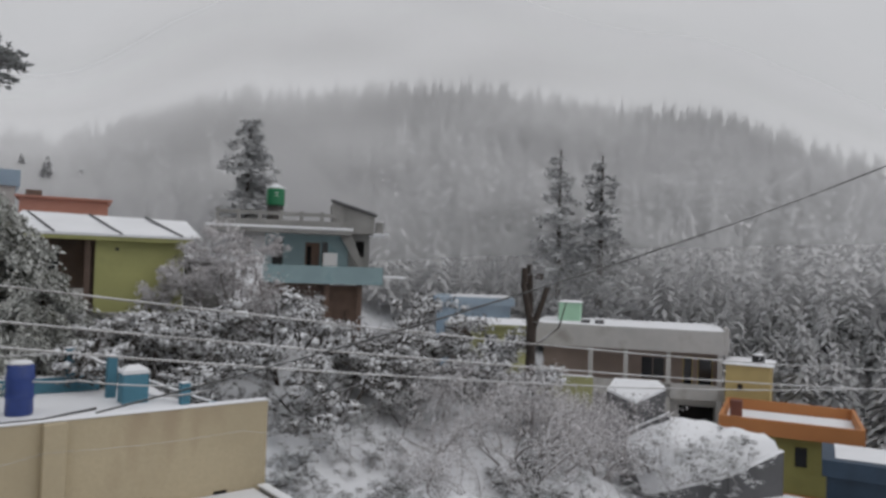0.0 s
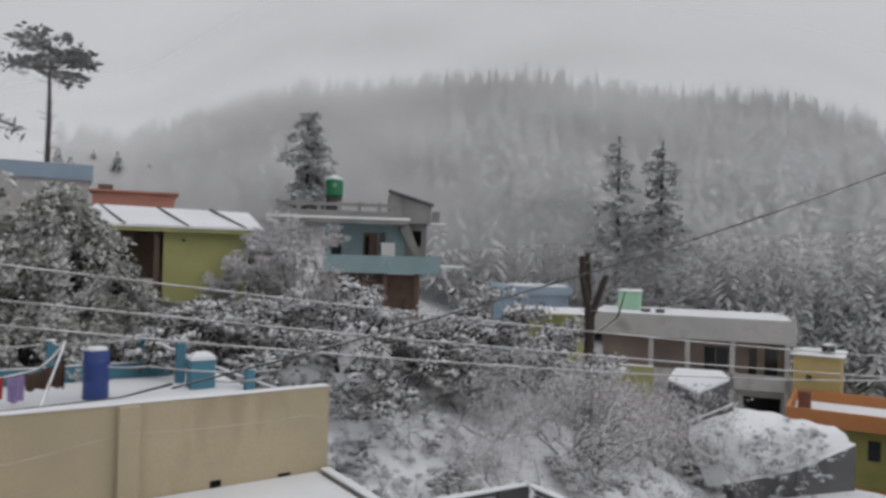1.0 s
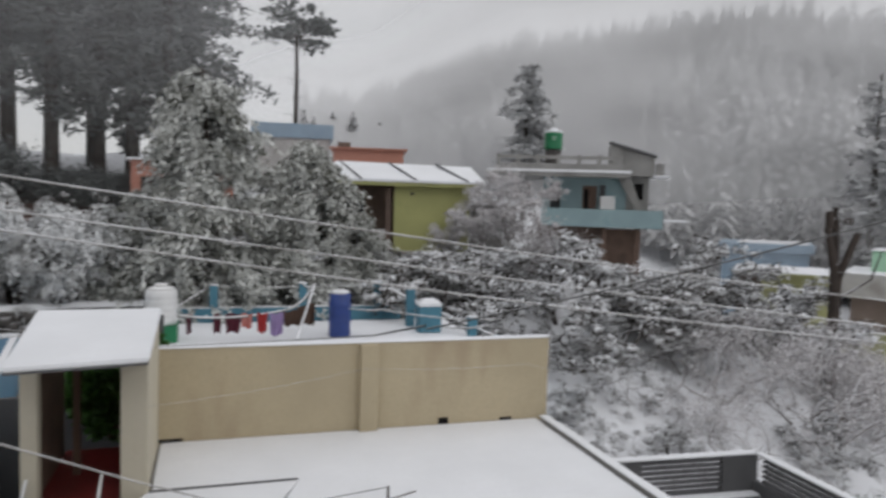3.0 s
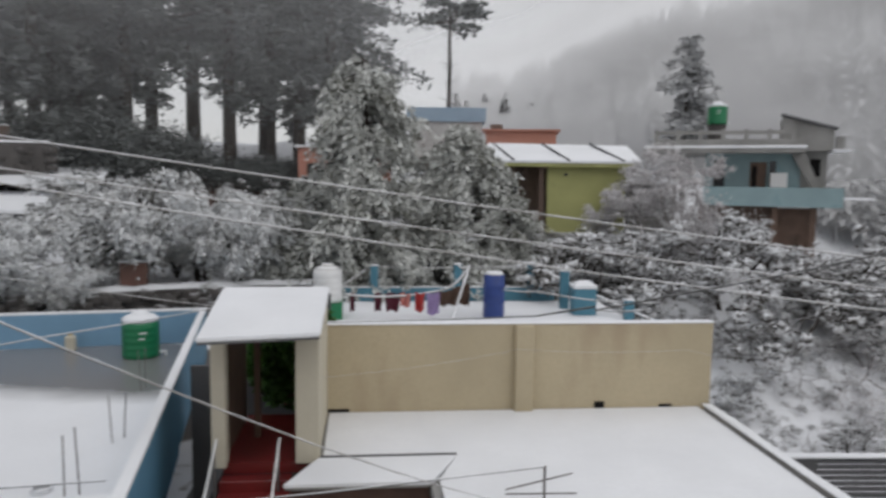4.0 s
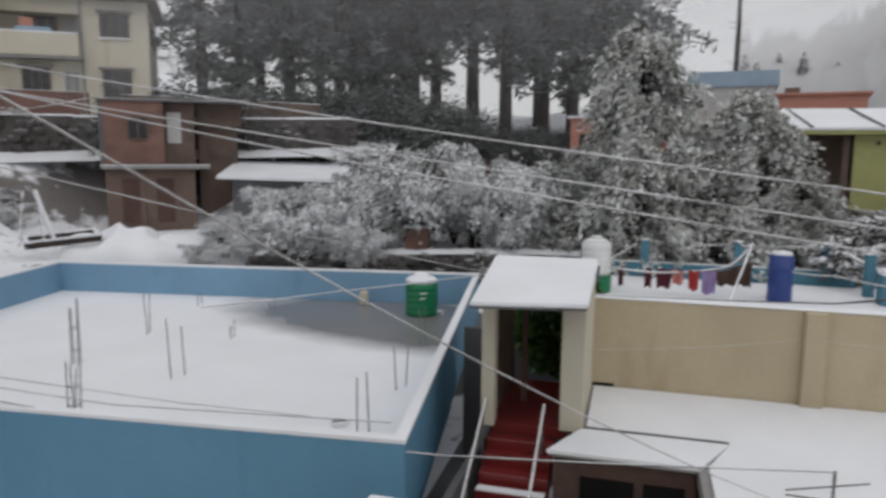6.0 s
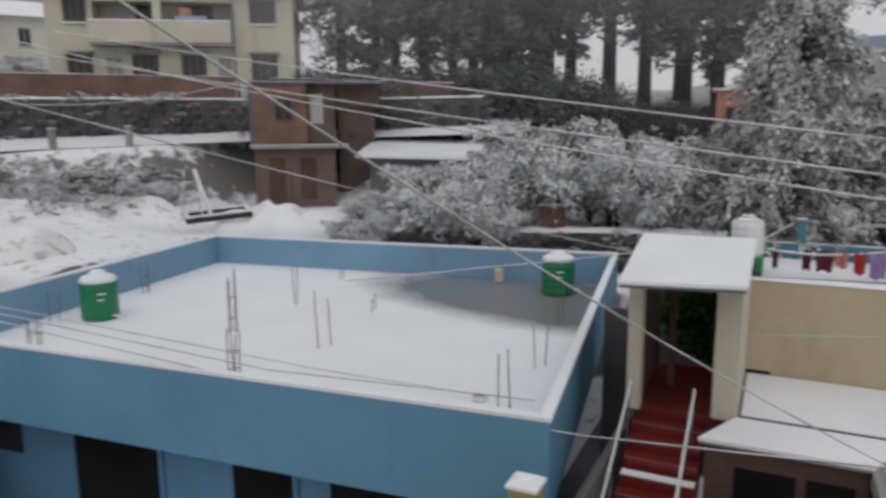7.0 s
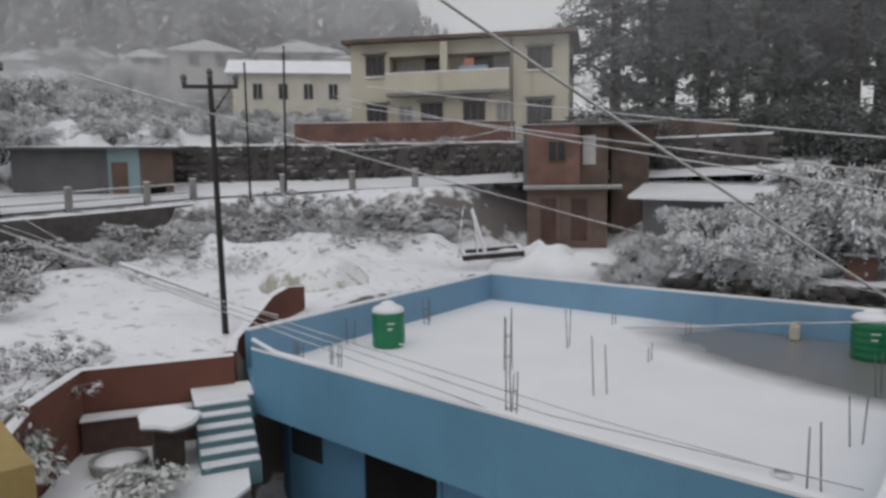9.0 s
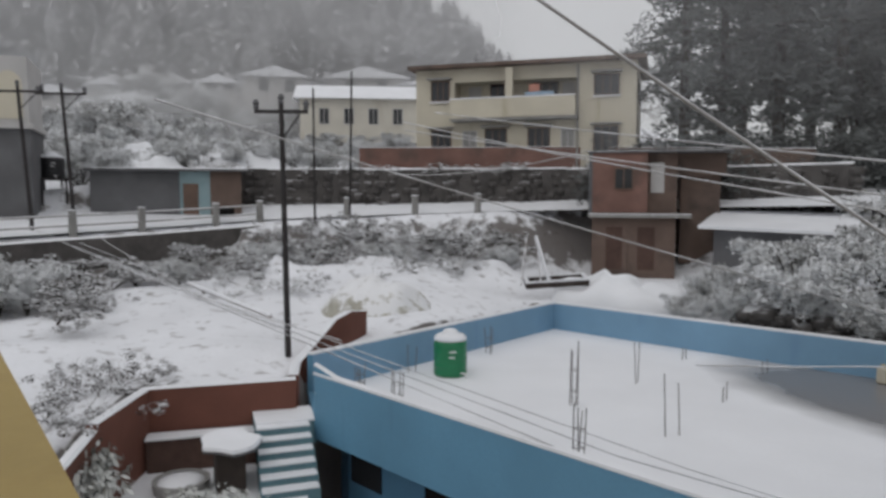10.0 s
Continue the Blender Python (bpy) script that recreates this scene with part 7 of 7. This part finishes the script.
for k in range(14):
    a, z = rs.uniform(0, 6.28), lz * rs.uniform(0.35, 0.78)
    segs.append(((0, 0, z), (math.cos(a) * 0.7, math.sin(a) * 0.7, z + 0.2), 0.03, 0.01))
v, q = tubes(segs, 6)
ob = new("trunk", mesh_of("trunk", v, q, BARK))
ob.parent = lop
part_cards("crown", np.concatenate(cen), 0.26, CEDAR, rs, lop, 0.5)

# a pollarded trunk with stubby limbs
pol = thing("pollarded_tree", pose(20.9, 19.7, land(20.9, 19.7) - 0.2), "dark pollarded trunk with stubby upright limbs", "tree")
pz = 5.0 - (land(20.9, 19.7) - 0.2)
segs = [((0, 0, 0), (0.05, 0, pz * 0.66), 0.17, 0.14), ((0.05, 0, pz * 0.64), (-0.24, 0.05, pz * 0.9), 0.11, 0.09), ((0.05, 0, pz * 0.64), (0.36, -0.2, pz * 0.88), 0.11, 0.09), ((0, 0, pz * 0.6), (0.02, 0.1, pz), 0.12, 0.08),
        ((0.05, 0, pz * 0.55), (0.7, -0.3, pz * 0.66), 0.05, 0.03), ((0.7, -0.3, pz * 0.66), (0.9, -0.35, pz * 0.8), 0.03, 0.015), ((-0.18, 0.05, pz * 0.9), (-0.22, 0.05, pz * 0.98), 0.11, 0.09), ((0.26, 0, pz * 0.92), (0.3, 0, pz * 0.95), 0.12, 0.1)]
segs = [(a, b, r0 * 0.85, r1 * 0.85) for a, b, r0, r1 in segs]
pol.scale = (1.6, 1.6, 1.0)
for k in range(22):
    z, a = pz * rs.uniform(0.45, 1.0), rs.uniform(0, 6.28)
    segs.append(((0, 0, z), (math.cos(a) * 0.3, math.sin(a) * 0.3, z + rs.uniform(-0.1, 0.3)), 0.03, 0.008))
v, q = tubes(segs, 7)
ob = new("trunk", mesh_of("trunk", v, q, BARK))
ob.parent = pol

# bare tree behind the school
bare = broad_tree("bare_tree", 150, 7.0, 2, 0, 0.05, TWIG, PINK_FROST, "bare winter tree behind the school roof", "tree", "", 5, 0.0, 0.4, 0.1, 0.1, 3)
bare.matrix_basis = pose(-34.0, 40.0, land(-34, 40) - 0.1)
bare.scale = (1.2, 1.2, 1.3)


# ---- wooded hillside: too many pines to count ----
def pine_wood(name, az0, az1, r0, r1, count, seed, hmin, hmax, label, tiers=14, arms=13):
    rs = np.random.RandomState(seed)
    az = np.radians(rs.uniform(az0, az1, count))
    far = np.sqrt(rs.uniform(r0 ** 2, r1 ** 2, count))
    x, y = -far * np.sin(az), far * np.cos(az)
    z = np.array([land(a, b) for a, b in zip(x, y)]) - 0.4
    h = rs.uniform(hmin, hmax, count)
    for k in range(count):
        a = az[k]
        crest = (land(-249 * math.sin(a), 249 * math.cos(a)) + 6.5) / 250
        h[k] = min(h[k], 4.8 + far[k] * crest * rs.uniform(0.9, 1.0) - z[k]) if far[k] < 200 else h[k]
    keep = h > 3.5
    x, y, z, h, count = x[keep], y[keep], z[keep], h[keep], int(keep.sum())
    V, F = [], []
    base = 0
    for k in range(count):
        zz = np.repeat(np.linspace(0.22, 0.97, tiers), arms) + rs.uniform(-0.03, 0.03, tiers * arms)
        a = rs.uniform(0, 2 * math.pi, tiers * arms)
        reach = h[k] * (0.20 * (1.02 - zz) ** 0.75 + 0.012) * rs.uniform(0.6, 1.35, tiers * arms)
        width = reach * 1.9 / arms + 0.06
        d = np.stack([np.cos(a), np.sin(a), np.zeros_like(a)], 1)
        s = np.stack([-np.sin(a), np.cos(a), np.zeros_like(a)], 1)
        p = np.stack([np.zeros_like(a), np.zeros_like(a), zz * h[k]], 1)
        drop = np.stack([0 * a, 0 * a, -reach * rs.uniform(0.15, 0.6, len(a))], 1)
        midp = p + d * (reach * 0.55)[:, None] + drop * 0.3
        v = np.stack([p, midp - s * width[:, None], p + d * reach[:, None] + drop, midp + s * width[:, None]], 1).reshape(-1, 3)
        v += np.array([x[k], y[k], z[k]])
        V.append(v)
        F.append(base + np.arange(len(v)).reshape(-1, 4))
        base += len(v)
        t = np.array([[-.02, -.01, 0], [.02, -.01, 0], [0, .02, 0], [-.004, 0, .95], [.004, 0, .95], [0, .004, .95]]) * h[k] * np.array([0.35, 0.35, 1]) + np.array([x[k], y[k], z[k]])
        V.append(t)
        F.append(base + np.array([[0, 1, 4, 3], [1, 2, 5, 4], [2, 0, 3, 5]]))
        base += 6
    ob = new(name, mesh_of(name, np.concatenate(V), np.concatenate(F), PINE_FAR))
    return tagged(ob, label, "forest", kind="stuff")


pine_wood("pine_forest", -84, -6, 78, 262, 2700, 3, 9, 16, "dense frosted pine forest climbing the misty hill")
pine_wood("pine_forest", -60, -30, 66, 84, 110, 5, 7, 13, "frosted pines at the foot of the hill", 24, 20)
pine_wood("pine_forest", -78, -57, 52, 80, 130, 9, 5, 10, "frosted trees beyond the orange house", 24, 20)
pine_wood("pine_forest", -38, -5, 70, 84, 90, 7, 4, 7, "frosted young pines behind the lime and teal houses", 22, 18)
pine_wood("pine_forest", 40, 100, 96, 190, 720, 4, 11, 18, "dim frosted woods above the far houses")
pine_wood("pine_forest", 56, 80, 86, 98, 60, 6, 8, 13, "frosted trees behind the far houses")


def mist_bank(name, az0, az1, near, strength, foot=0.0):
    """A bank of mist leaning on the hillside, thickest along the crest and thinning out above it."""
    n, m = 60, 40
    verts, dens, faces = [], [], []
    for i in range(n + 1):
        az = az0 + (az1 - az0) * i / n
        side = smooth(0, 14, min(az - az0, az1 - az)) * float(np.interp(az, (-75, -48, -34, -18), (0.74, 0.80, 0.98, 0.95)))
        crest = math.atan2(land(-249 * math.sin(radians(az)), 249 * math.cos(radians(az))) + 8, 250)
        crest = max(crest, radians(6))
        for j in range(m + 1):
            u = foot + (1.9 - foot) * j / m
            r = near + 20 * u + 2 * noise.noise((i * 0.2, j * 0.2, near))
            x, y = -r * math.sin(radians(az)), r * math.cos(radians(az))
            verts.append((x, y, 4.8 + r * math.tan(crest * u)))
            dens.append(strength * side * float(np.interp(u, (foot, foot * 0.4 + 0.2, 0.5, 0.8, 1.0, 1.12, 1.5, 1.85), (0.0, 0.30, 0.42, 0.50, 0.65, 0.66, 0.28, 0.0))))
    for i in range(n):
        for j in range(m):
            k = i * (m + 1) + j
            faces.append((k, k + m + 1, k + m + 2, k + 1))
    me = mesh_of(name, verts, faces, MIST, True)
    me.attributes.new("mist_amount", "FLOAT", "POINT").data.foreach_set("value", dens)
    return tagged(new(name, me), "thin drifting winter mist over the hillside", "mist", kind="structure")


mist_bank("mist", -120, 10, 57, 1.0, -0.32)
mist_bank("mist", 40, 116, 56, 0.80)
# a thin veil drifting before the ridge, faded out on every side
verts, dens, faces = [], [], []
for i in range(41):
    az = radians(-14 + 64 * i / 40)
    for j in range(17):
        far = 37.4
        x, y = -far * math.sin(az), far * math.cos(az)
        verts.append((x, y, land(x, y) + 0.3 + 34 * j / 16))
        dens.append(0.13 * smooth(0, 8, min(i, 40 - i)) * smooth(0, 5, j) * smooth(0, 5, 16 - j))
for i in range(40):
    for j in range(16):
        k = i * 17 + j
        faces.append((k, k + 17, k + 18, k + 1))
VEIL = MIST.copy()
for link in list(VEIL.node_tree.links):
    if link.to_socket.name == "Normal":
        VEIL.node_tree.links.remove(link)
me = mesh_of("mist", verts, faces, VEIL, True)
me.attributes.new("mist_amount", "FLOAT", "POINT").data.foreach_set("value", dens)
tagged(new("mist", me), "thin veil of mist drifting before the cedars", "mist", kind="structure")

# ---- ground-level odds and ends ----
def lump(name, x, y, z, rx, ry, h, mat, label, category, seed, turn=0.0, rough=0.25):
    n, k = 18, 28
    verts = [(0, 0, h)]
    for j in range(1, n + 1):
        u = j / n
        for i in range(k):
            a = 2 * math.pi * i / k
            px, py = rx * u * math.cos(a), ry * u * math.sin(a)
            w = 1 + rough * noise.noise((px * 0.9 + seed, py * 0.9, seed))
            verts.append((px * w, py * w, h * math.sqrt(max(0, 1 - u * u)) * (1 + rough * noise.noise((px * 1.3, py * 1.3, seed + 4))) - 0.25 * u))
    tri = [(0, 1 + i, 1 + (i + 1) % k) for i in range(k)]
    quad = [(1 + (j - 1) * k + i, 1 + j * k + i, 1 + j * k + (i + 1) % k, 1 + (j - 1) * k + (i + 1) % k) for j in range(1, n) for i in range(k)]
    me = bpy.data.meshes.new(name)
    me.from_pydata(verts, [], tri + quad)
    me.materials.append(mat)
    me.polygons.foreach_set("use_smooth", np.ones(len(me.polygons), bool))
    ob = new(name, me)
    ob.matrix_world = pose(x, y, z, 0, 0, turn)
    return tagged(ob, label, category)


for k, (x, y, rx, ry, hh) in enumerate(((-43.5, 12.5, 3.2, 2.2, 1.5), (-46.0, 17.5, 3.4, 2.0, 1.8), (-42.0, 18.0, 2.6, 1.6, 1.2), (-48.5, 13.0, 3.0, 2.4, 1.8))):
    lump("snow_mound", x, y, land(x, y) + 0.6, rx, ry, hh, SNOW, "rounded snow-covered rubble above the roadside shed", "snow mound", 21 + k, 70, 0.4)
lump("straw_mound", -21.2, 13.1, 0.62, 2.15, 1.6, 1.45, STRAW, "rounded straw heap showing through thin snow", "straw heap", 3, 40)
lump("rubble_mound", -18.3, 21.9, 0.55, 3.3, 1.5, 1.2, SNOW, "rubble heap under smooth snow", "heap", 6, 28, 0.45)
lump("rubble_mound", -17.0, 23.6, 0.5, 1.3, 0.8, 0.8, SNOW, "small heap under snow by the tower house", "heap", 9, 20)
plot_low = [(25.3, 17.3, -4.2), (25.7, 16.35, -3.8), (27.5, 15.1, -3.25), (30.2, 14.2, -2.4)]
plot_high = [(26.85, 19.75, -2.6), (28.1, 18.1, -1.35), (29.6, 17.2, -1.65), (31.6, 15.6, -2.1)]
verts, faces = [], []
for j in range(13):
    v = j / 12
    for i in range(25):
        u = i / 8
        k = min(2, int(u))
        lo, hi = (Vector(p[k]).lerp(Vector(p[k + 1]), u - k) for p in (plot_low, plot_high))
        q = lo.lerp(hi, v)
        q.z += 0.16 * noise.noise((q.x * 1.3, q.y * 1.3, 4)) + 0.25 * math.sin(math.pi * v)
        verts.append(q)
for i in range(25):
    verts.append(Vector(verts[12 * 25 + i]) + Vector((0.5, 0.3, -3.5)))
faces = [(j * 25 + i, j * 25 + i + 1, j * 25 + i + 26, j * 25 + i + 25) for j in range(13) for i in range(24)]
tagged(new("snow_bank", mesh_of("snow_bank", verts, faces, SNOW, True)), "steep snow bank above the grey retaining wall", "snow bank", kind="structure")
plot_shed = thing("plot_shed", pose(0, 0, 0), "low grey shed with a sloping snow-covered roof", "shed")
roof_line = [(27.4, 19.3, -1.05), (28.77, 18.68, -0.46), (29.7, 19.7, -0.34), (28.5, 21.3, -0.36), (27.3, 20.8, -0.7)]
for name, drop, mat, lift in (("wall", 3.2, CONCRETE_DARK, 0.0), ("roof_snow", 0.12, SNOW, 0.124)):
    bm = bmesh.new()
    lo = [bm.verts.new((x, y, z + lift - drop)) for x, y, z in roof_line]
    hi = [bm.verts.new((x, y, z + lift)) for x, y, z in roof_line]
    bm.faces.new(lo[::-1]), bm.faces.new(hi)
    for i in range(5):
        bm.faces.new((lo[i], lo[(i + 1) % 5], hi[(i + 1) % 5], hi[i]))
    bmesh.ops.recalc_face_normals(bm, faces=bm.faces)
    part(name, bm, mat, plot_shed)
for k, (x, y, z, q) in enumerate(((26.5, 16.6, -3.6, 1.1), (27.1, 16.0, -3.4, 1.2), (27.9, 15.5, -3.1, 0.9), (28.6, 15.2, -2.9, 0.8), (26.9, 17.2, -3.1, 1.3), (27.8, 16.5, -2.8, 1.2), (28.9, 16.0, -2.5, 0.9), (26.2, 17.6, -3.3, 1.2))):
    ob = copy_thing(low[k % 4][0], pose(x, y, z, 0, 0, 70 * k))
    ob.scale = (q * 1.2, q * 1.2, q)
planks = thing("leaning_planks", pose(0, 0, 0), "two snowy planks leaning against the bank", "planks")
for (p, q, w) in (((-20.9, 19.6, 1.3), (-21.5, 20.5, 3.1), 0.06), ((-20.1, 20.4, 1.3), (-21.25, 20.75, 3.15), 0.1), ((-20.4, 20.2, 1.3), (-21.3, 20.9, 2.9), 0.06)):
    p, q = Vector(p), Vector(q)
    bm = boxes((-w, w, -0.03, 0.03, 0, (q - p).length), bevel=0.008)
    bmesh.ops.transform(bm, matrix=Matrix.Translation(p) @ (q - p).to_track_quat("Z", "X").to_matrix().to_4x4(), verts=bm.verts)
    part("plank", bm, TWIG if w < 0.09 else SNOW, planks)
frame_ = thing("timber_frame", pose(-20.0, 20.6, 1.35, 3, -4, 48), "dark wooden door frame lying by the heap with snow", "timber")
for b in ((-1.2, 1.2, -0.75, -0.6, 0, 0.22), (-1.2, 1.2, 0.6, 0.75, 0, 0.22), (-1.2, -1.05, -0.6, 0.6, 0, 0.22), (1.05, 1.2, -0.6, 0.6, 0, 0.22)):
    part("beam", boxes(b, bevel=0.02), BARK, frame_)
    part("beam_snow", boxes((b[0] + 0.01, b[1] - 0.01, b[2] + 0.01, b[3] - 0.01, 0.22, 0.27)), SNOW, frame_)
low_shed, ln = house_frame("low_shed", (-18.6, 28.6), (-12.6, 30.4), 0.6, "low shed with a broad snow-covered roof", "shed")
part("wall", boxes((0.3, ln - 0.3, 0.5, 3, 0, 2.7)), CONCRETE_DARK, low_shed)
bm = bmesh.new()
vs = [bm.verts.new(q) for q in ((-0.2, -0.2, 2.72), (ln + 0.2, -0.2, 2.55), (ln + 0.2, 3.4, 3.2), (-0.2, 3.4, 3.35))]
ext = bmesh.ops.extrude_face_region(bm, geom=[bm.faces.new(vs)])
for v in ext["geom"]:
    if isinstance(v, bmesh.types.BMVert):
        v.co.z += 0.14
bmesh.ops.recalc_face_normals(bm, faces=bm.faces)
part("roof", bm, SNOW, low_shed, "thick even snow on the roof")
planter = thing("brick_planter", pose(-7.9, 24.4, 0.7, 0, 0, 15), "red brick pillar base dusted with snow", "planter")
part("block", boxes((-0.42, 0.42, -0.42, 0.42, 0, 1.25), bevel=0.03), RUST, planter)
part("rim", boxes((-0.47, 0.47, -0.47, 0.47, 1.25, 1.3)), SNOW, planter)
bank = thing("stone_bank", pose(0, 0, 0), "rough stone terrace bank with snow on top", "bank")
bp = [(-13.2, 22.4), (-10.2, 23.0), (-7.2, 23.8), (-4.0, 24.4), (-2.0, 24.2)]
for k, (a, b) in enumerate(zip(bp, bp[1:])):
    wall_run(a, b, -0.6, 1.0 + 0.06 * k, 1.05 + 0.06 * k, 0.7, STONE, bank, 0.16)
rs = np.random.RandomState(12)
sv, sf_ = [], []
for (ax, ay), (bx, by) in zip(bp, bp[1:]):
    for k in range(46):
        u = rs.rand()
        q = np.array([ax + (bx - ax) * u, ay + (by - ay) * u - 0.42, rs.uniform(-0.1, 1.02)])
        s = rs.uniform(0.12, 0.26)
        c = np.array([[-1, -1, -.7], [1, -1, -.7], [1, 1, -.7], [-1, 1, -.7], [-1, -1, .7], [1, -1, .7], [1, 1, .7], [-1, 1, .7]]) * s * (1 + rs.uniform(-.3, .3, (8, 3)))
        sf_ += [[len(sv) + k2 for k2 in f] for f in ((0, 3, 2, 1), (4, 5, 6, 7), (0, 1, 5, 4), (1, 2, 6, 5), (2, 3, 7, 6), (3, 0, 4, 7))]
        sv += (c + q).tolist()
ob = new("stone_facing", mesh_of("stone_facing", sv, sf_, STONE))
ob.parent = bank
tagged(ob, kind="stuff")
verts, faces = [], []
for j in range(15):
    for i in range(31):
        az = 1 + 35 * i / 30
        far = 34.5 + 7 * smooth(13, 21, az) + (8.0 - 1.5 * smooth(13, 21, az)) * j / 14
        az = radians(az)
        far += 0.8 * noise.noise((i * 0.4, j * 0.4, 5))
        x, y = -far * math.sin(az), far * math.cos(az)
        edge = min(i, 30 - i, j, 14 - j)
        verts.append((x, y, land(x, y) + (0.22 if edge > 0 else -0.3) + 0.25 * noise.noise((i * 0.6, j * 0.6, 2))))
for j in range(14):
    for i in range(30):
        k = j * 31 + i
        faces.append((k, k + 31, k + 32, k + 1))
tagged(new("earth_bank", mesh_of("earth_bank", verts, faces, EARTH, True)), "bare red-brown earth bank below the cedars", "bank", kind="structure")
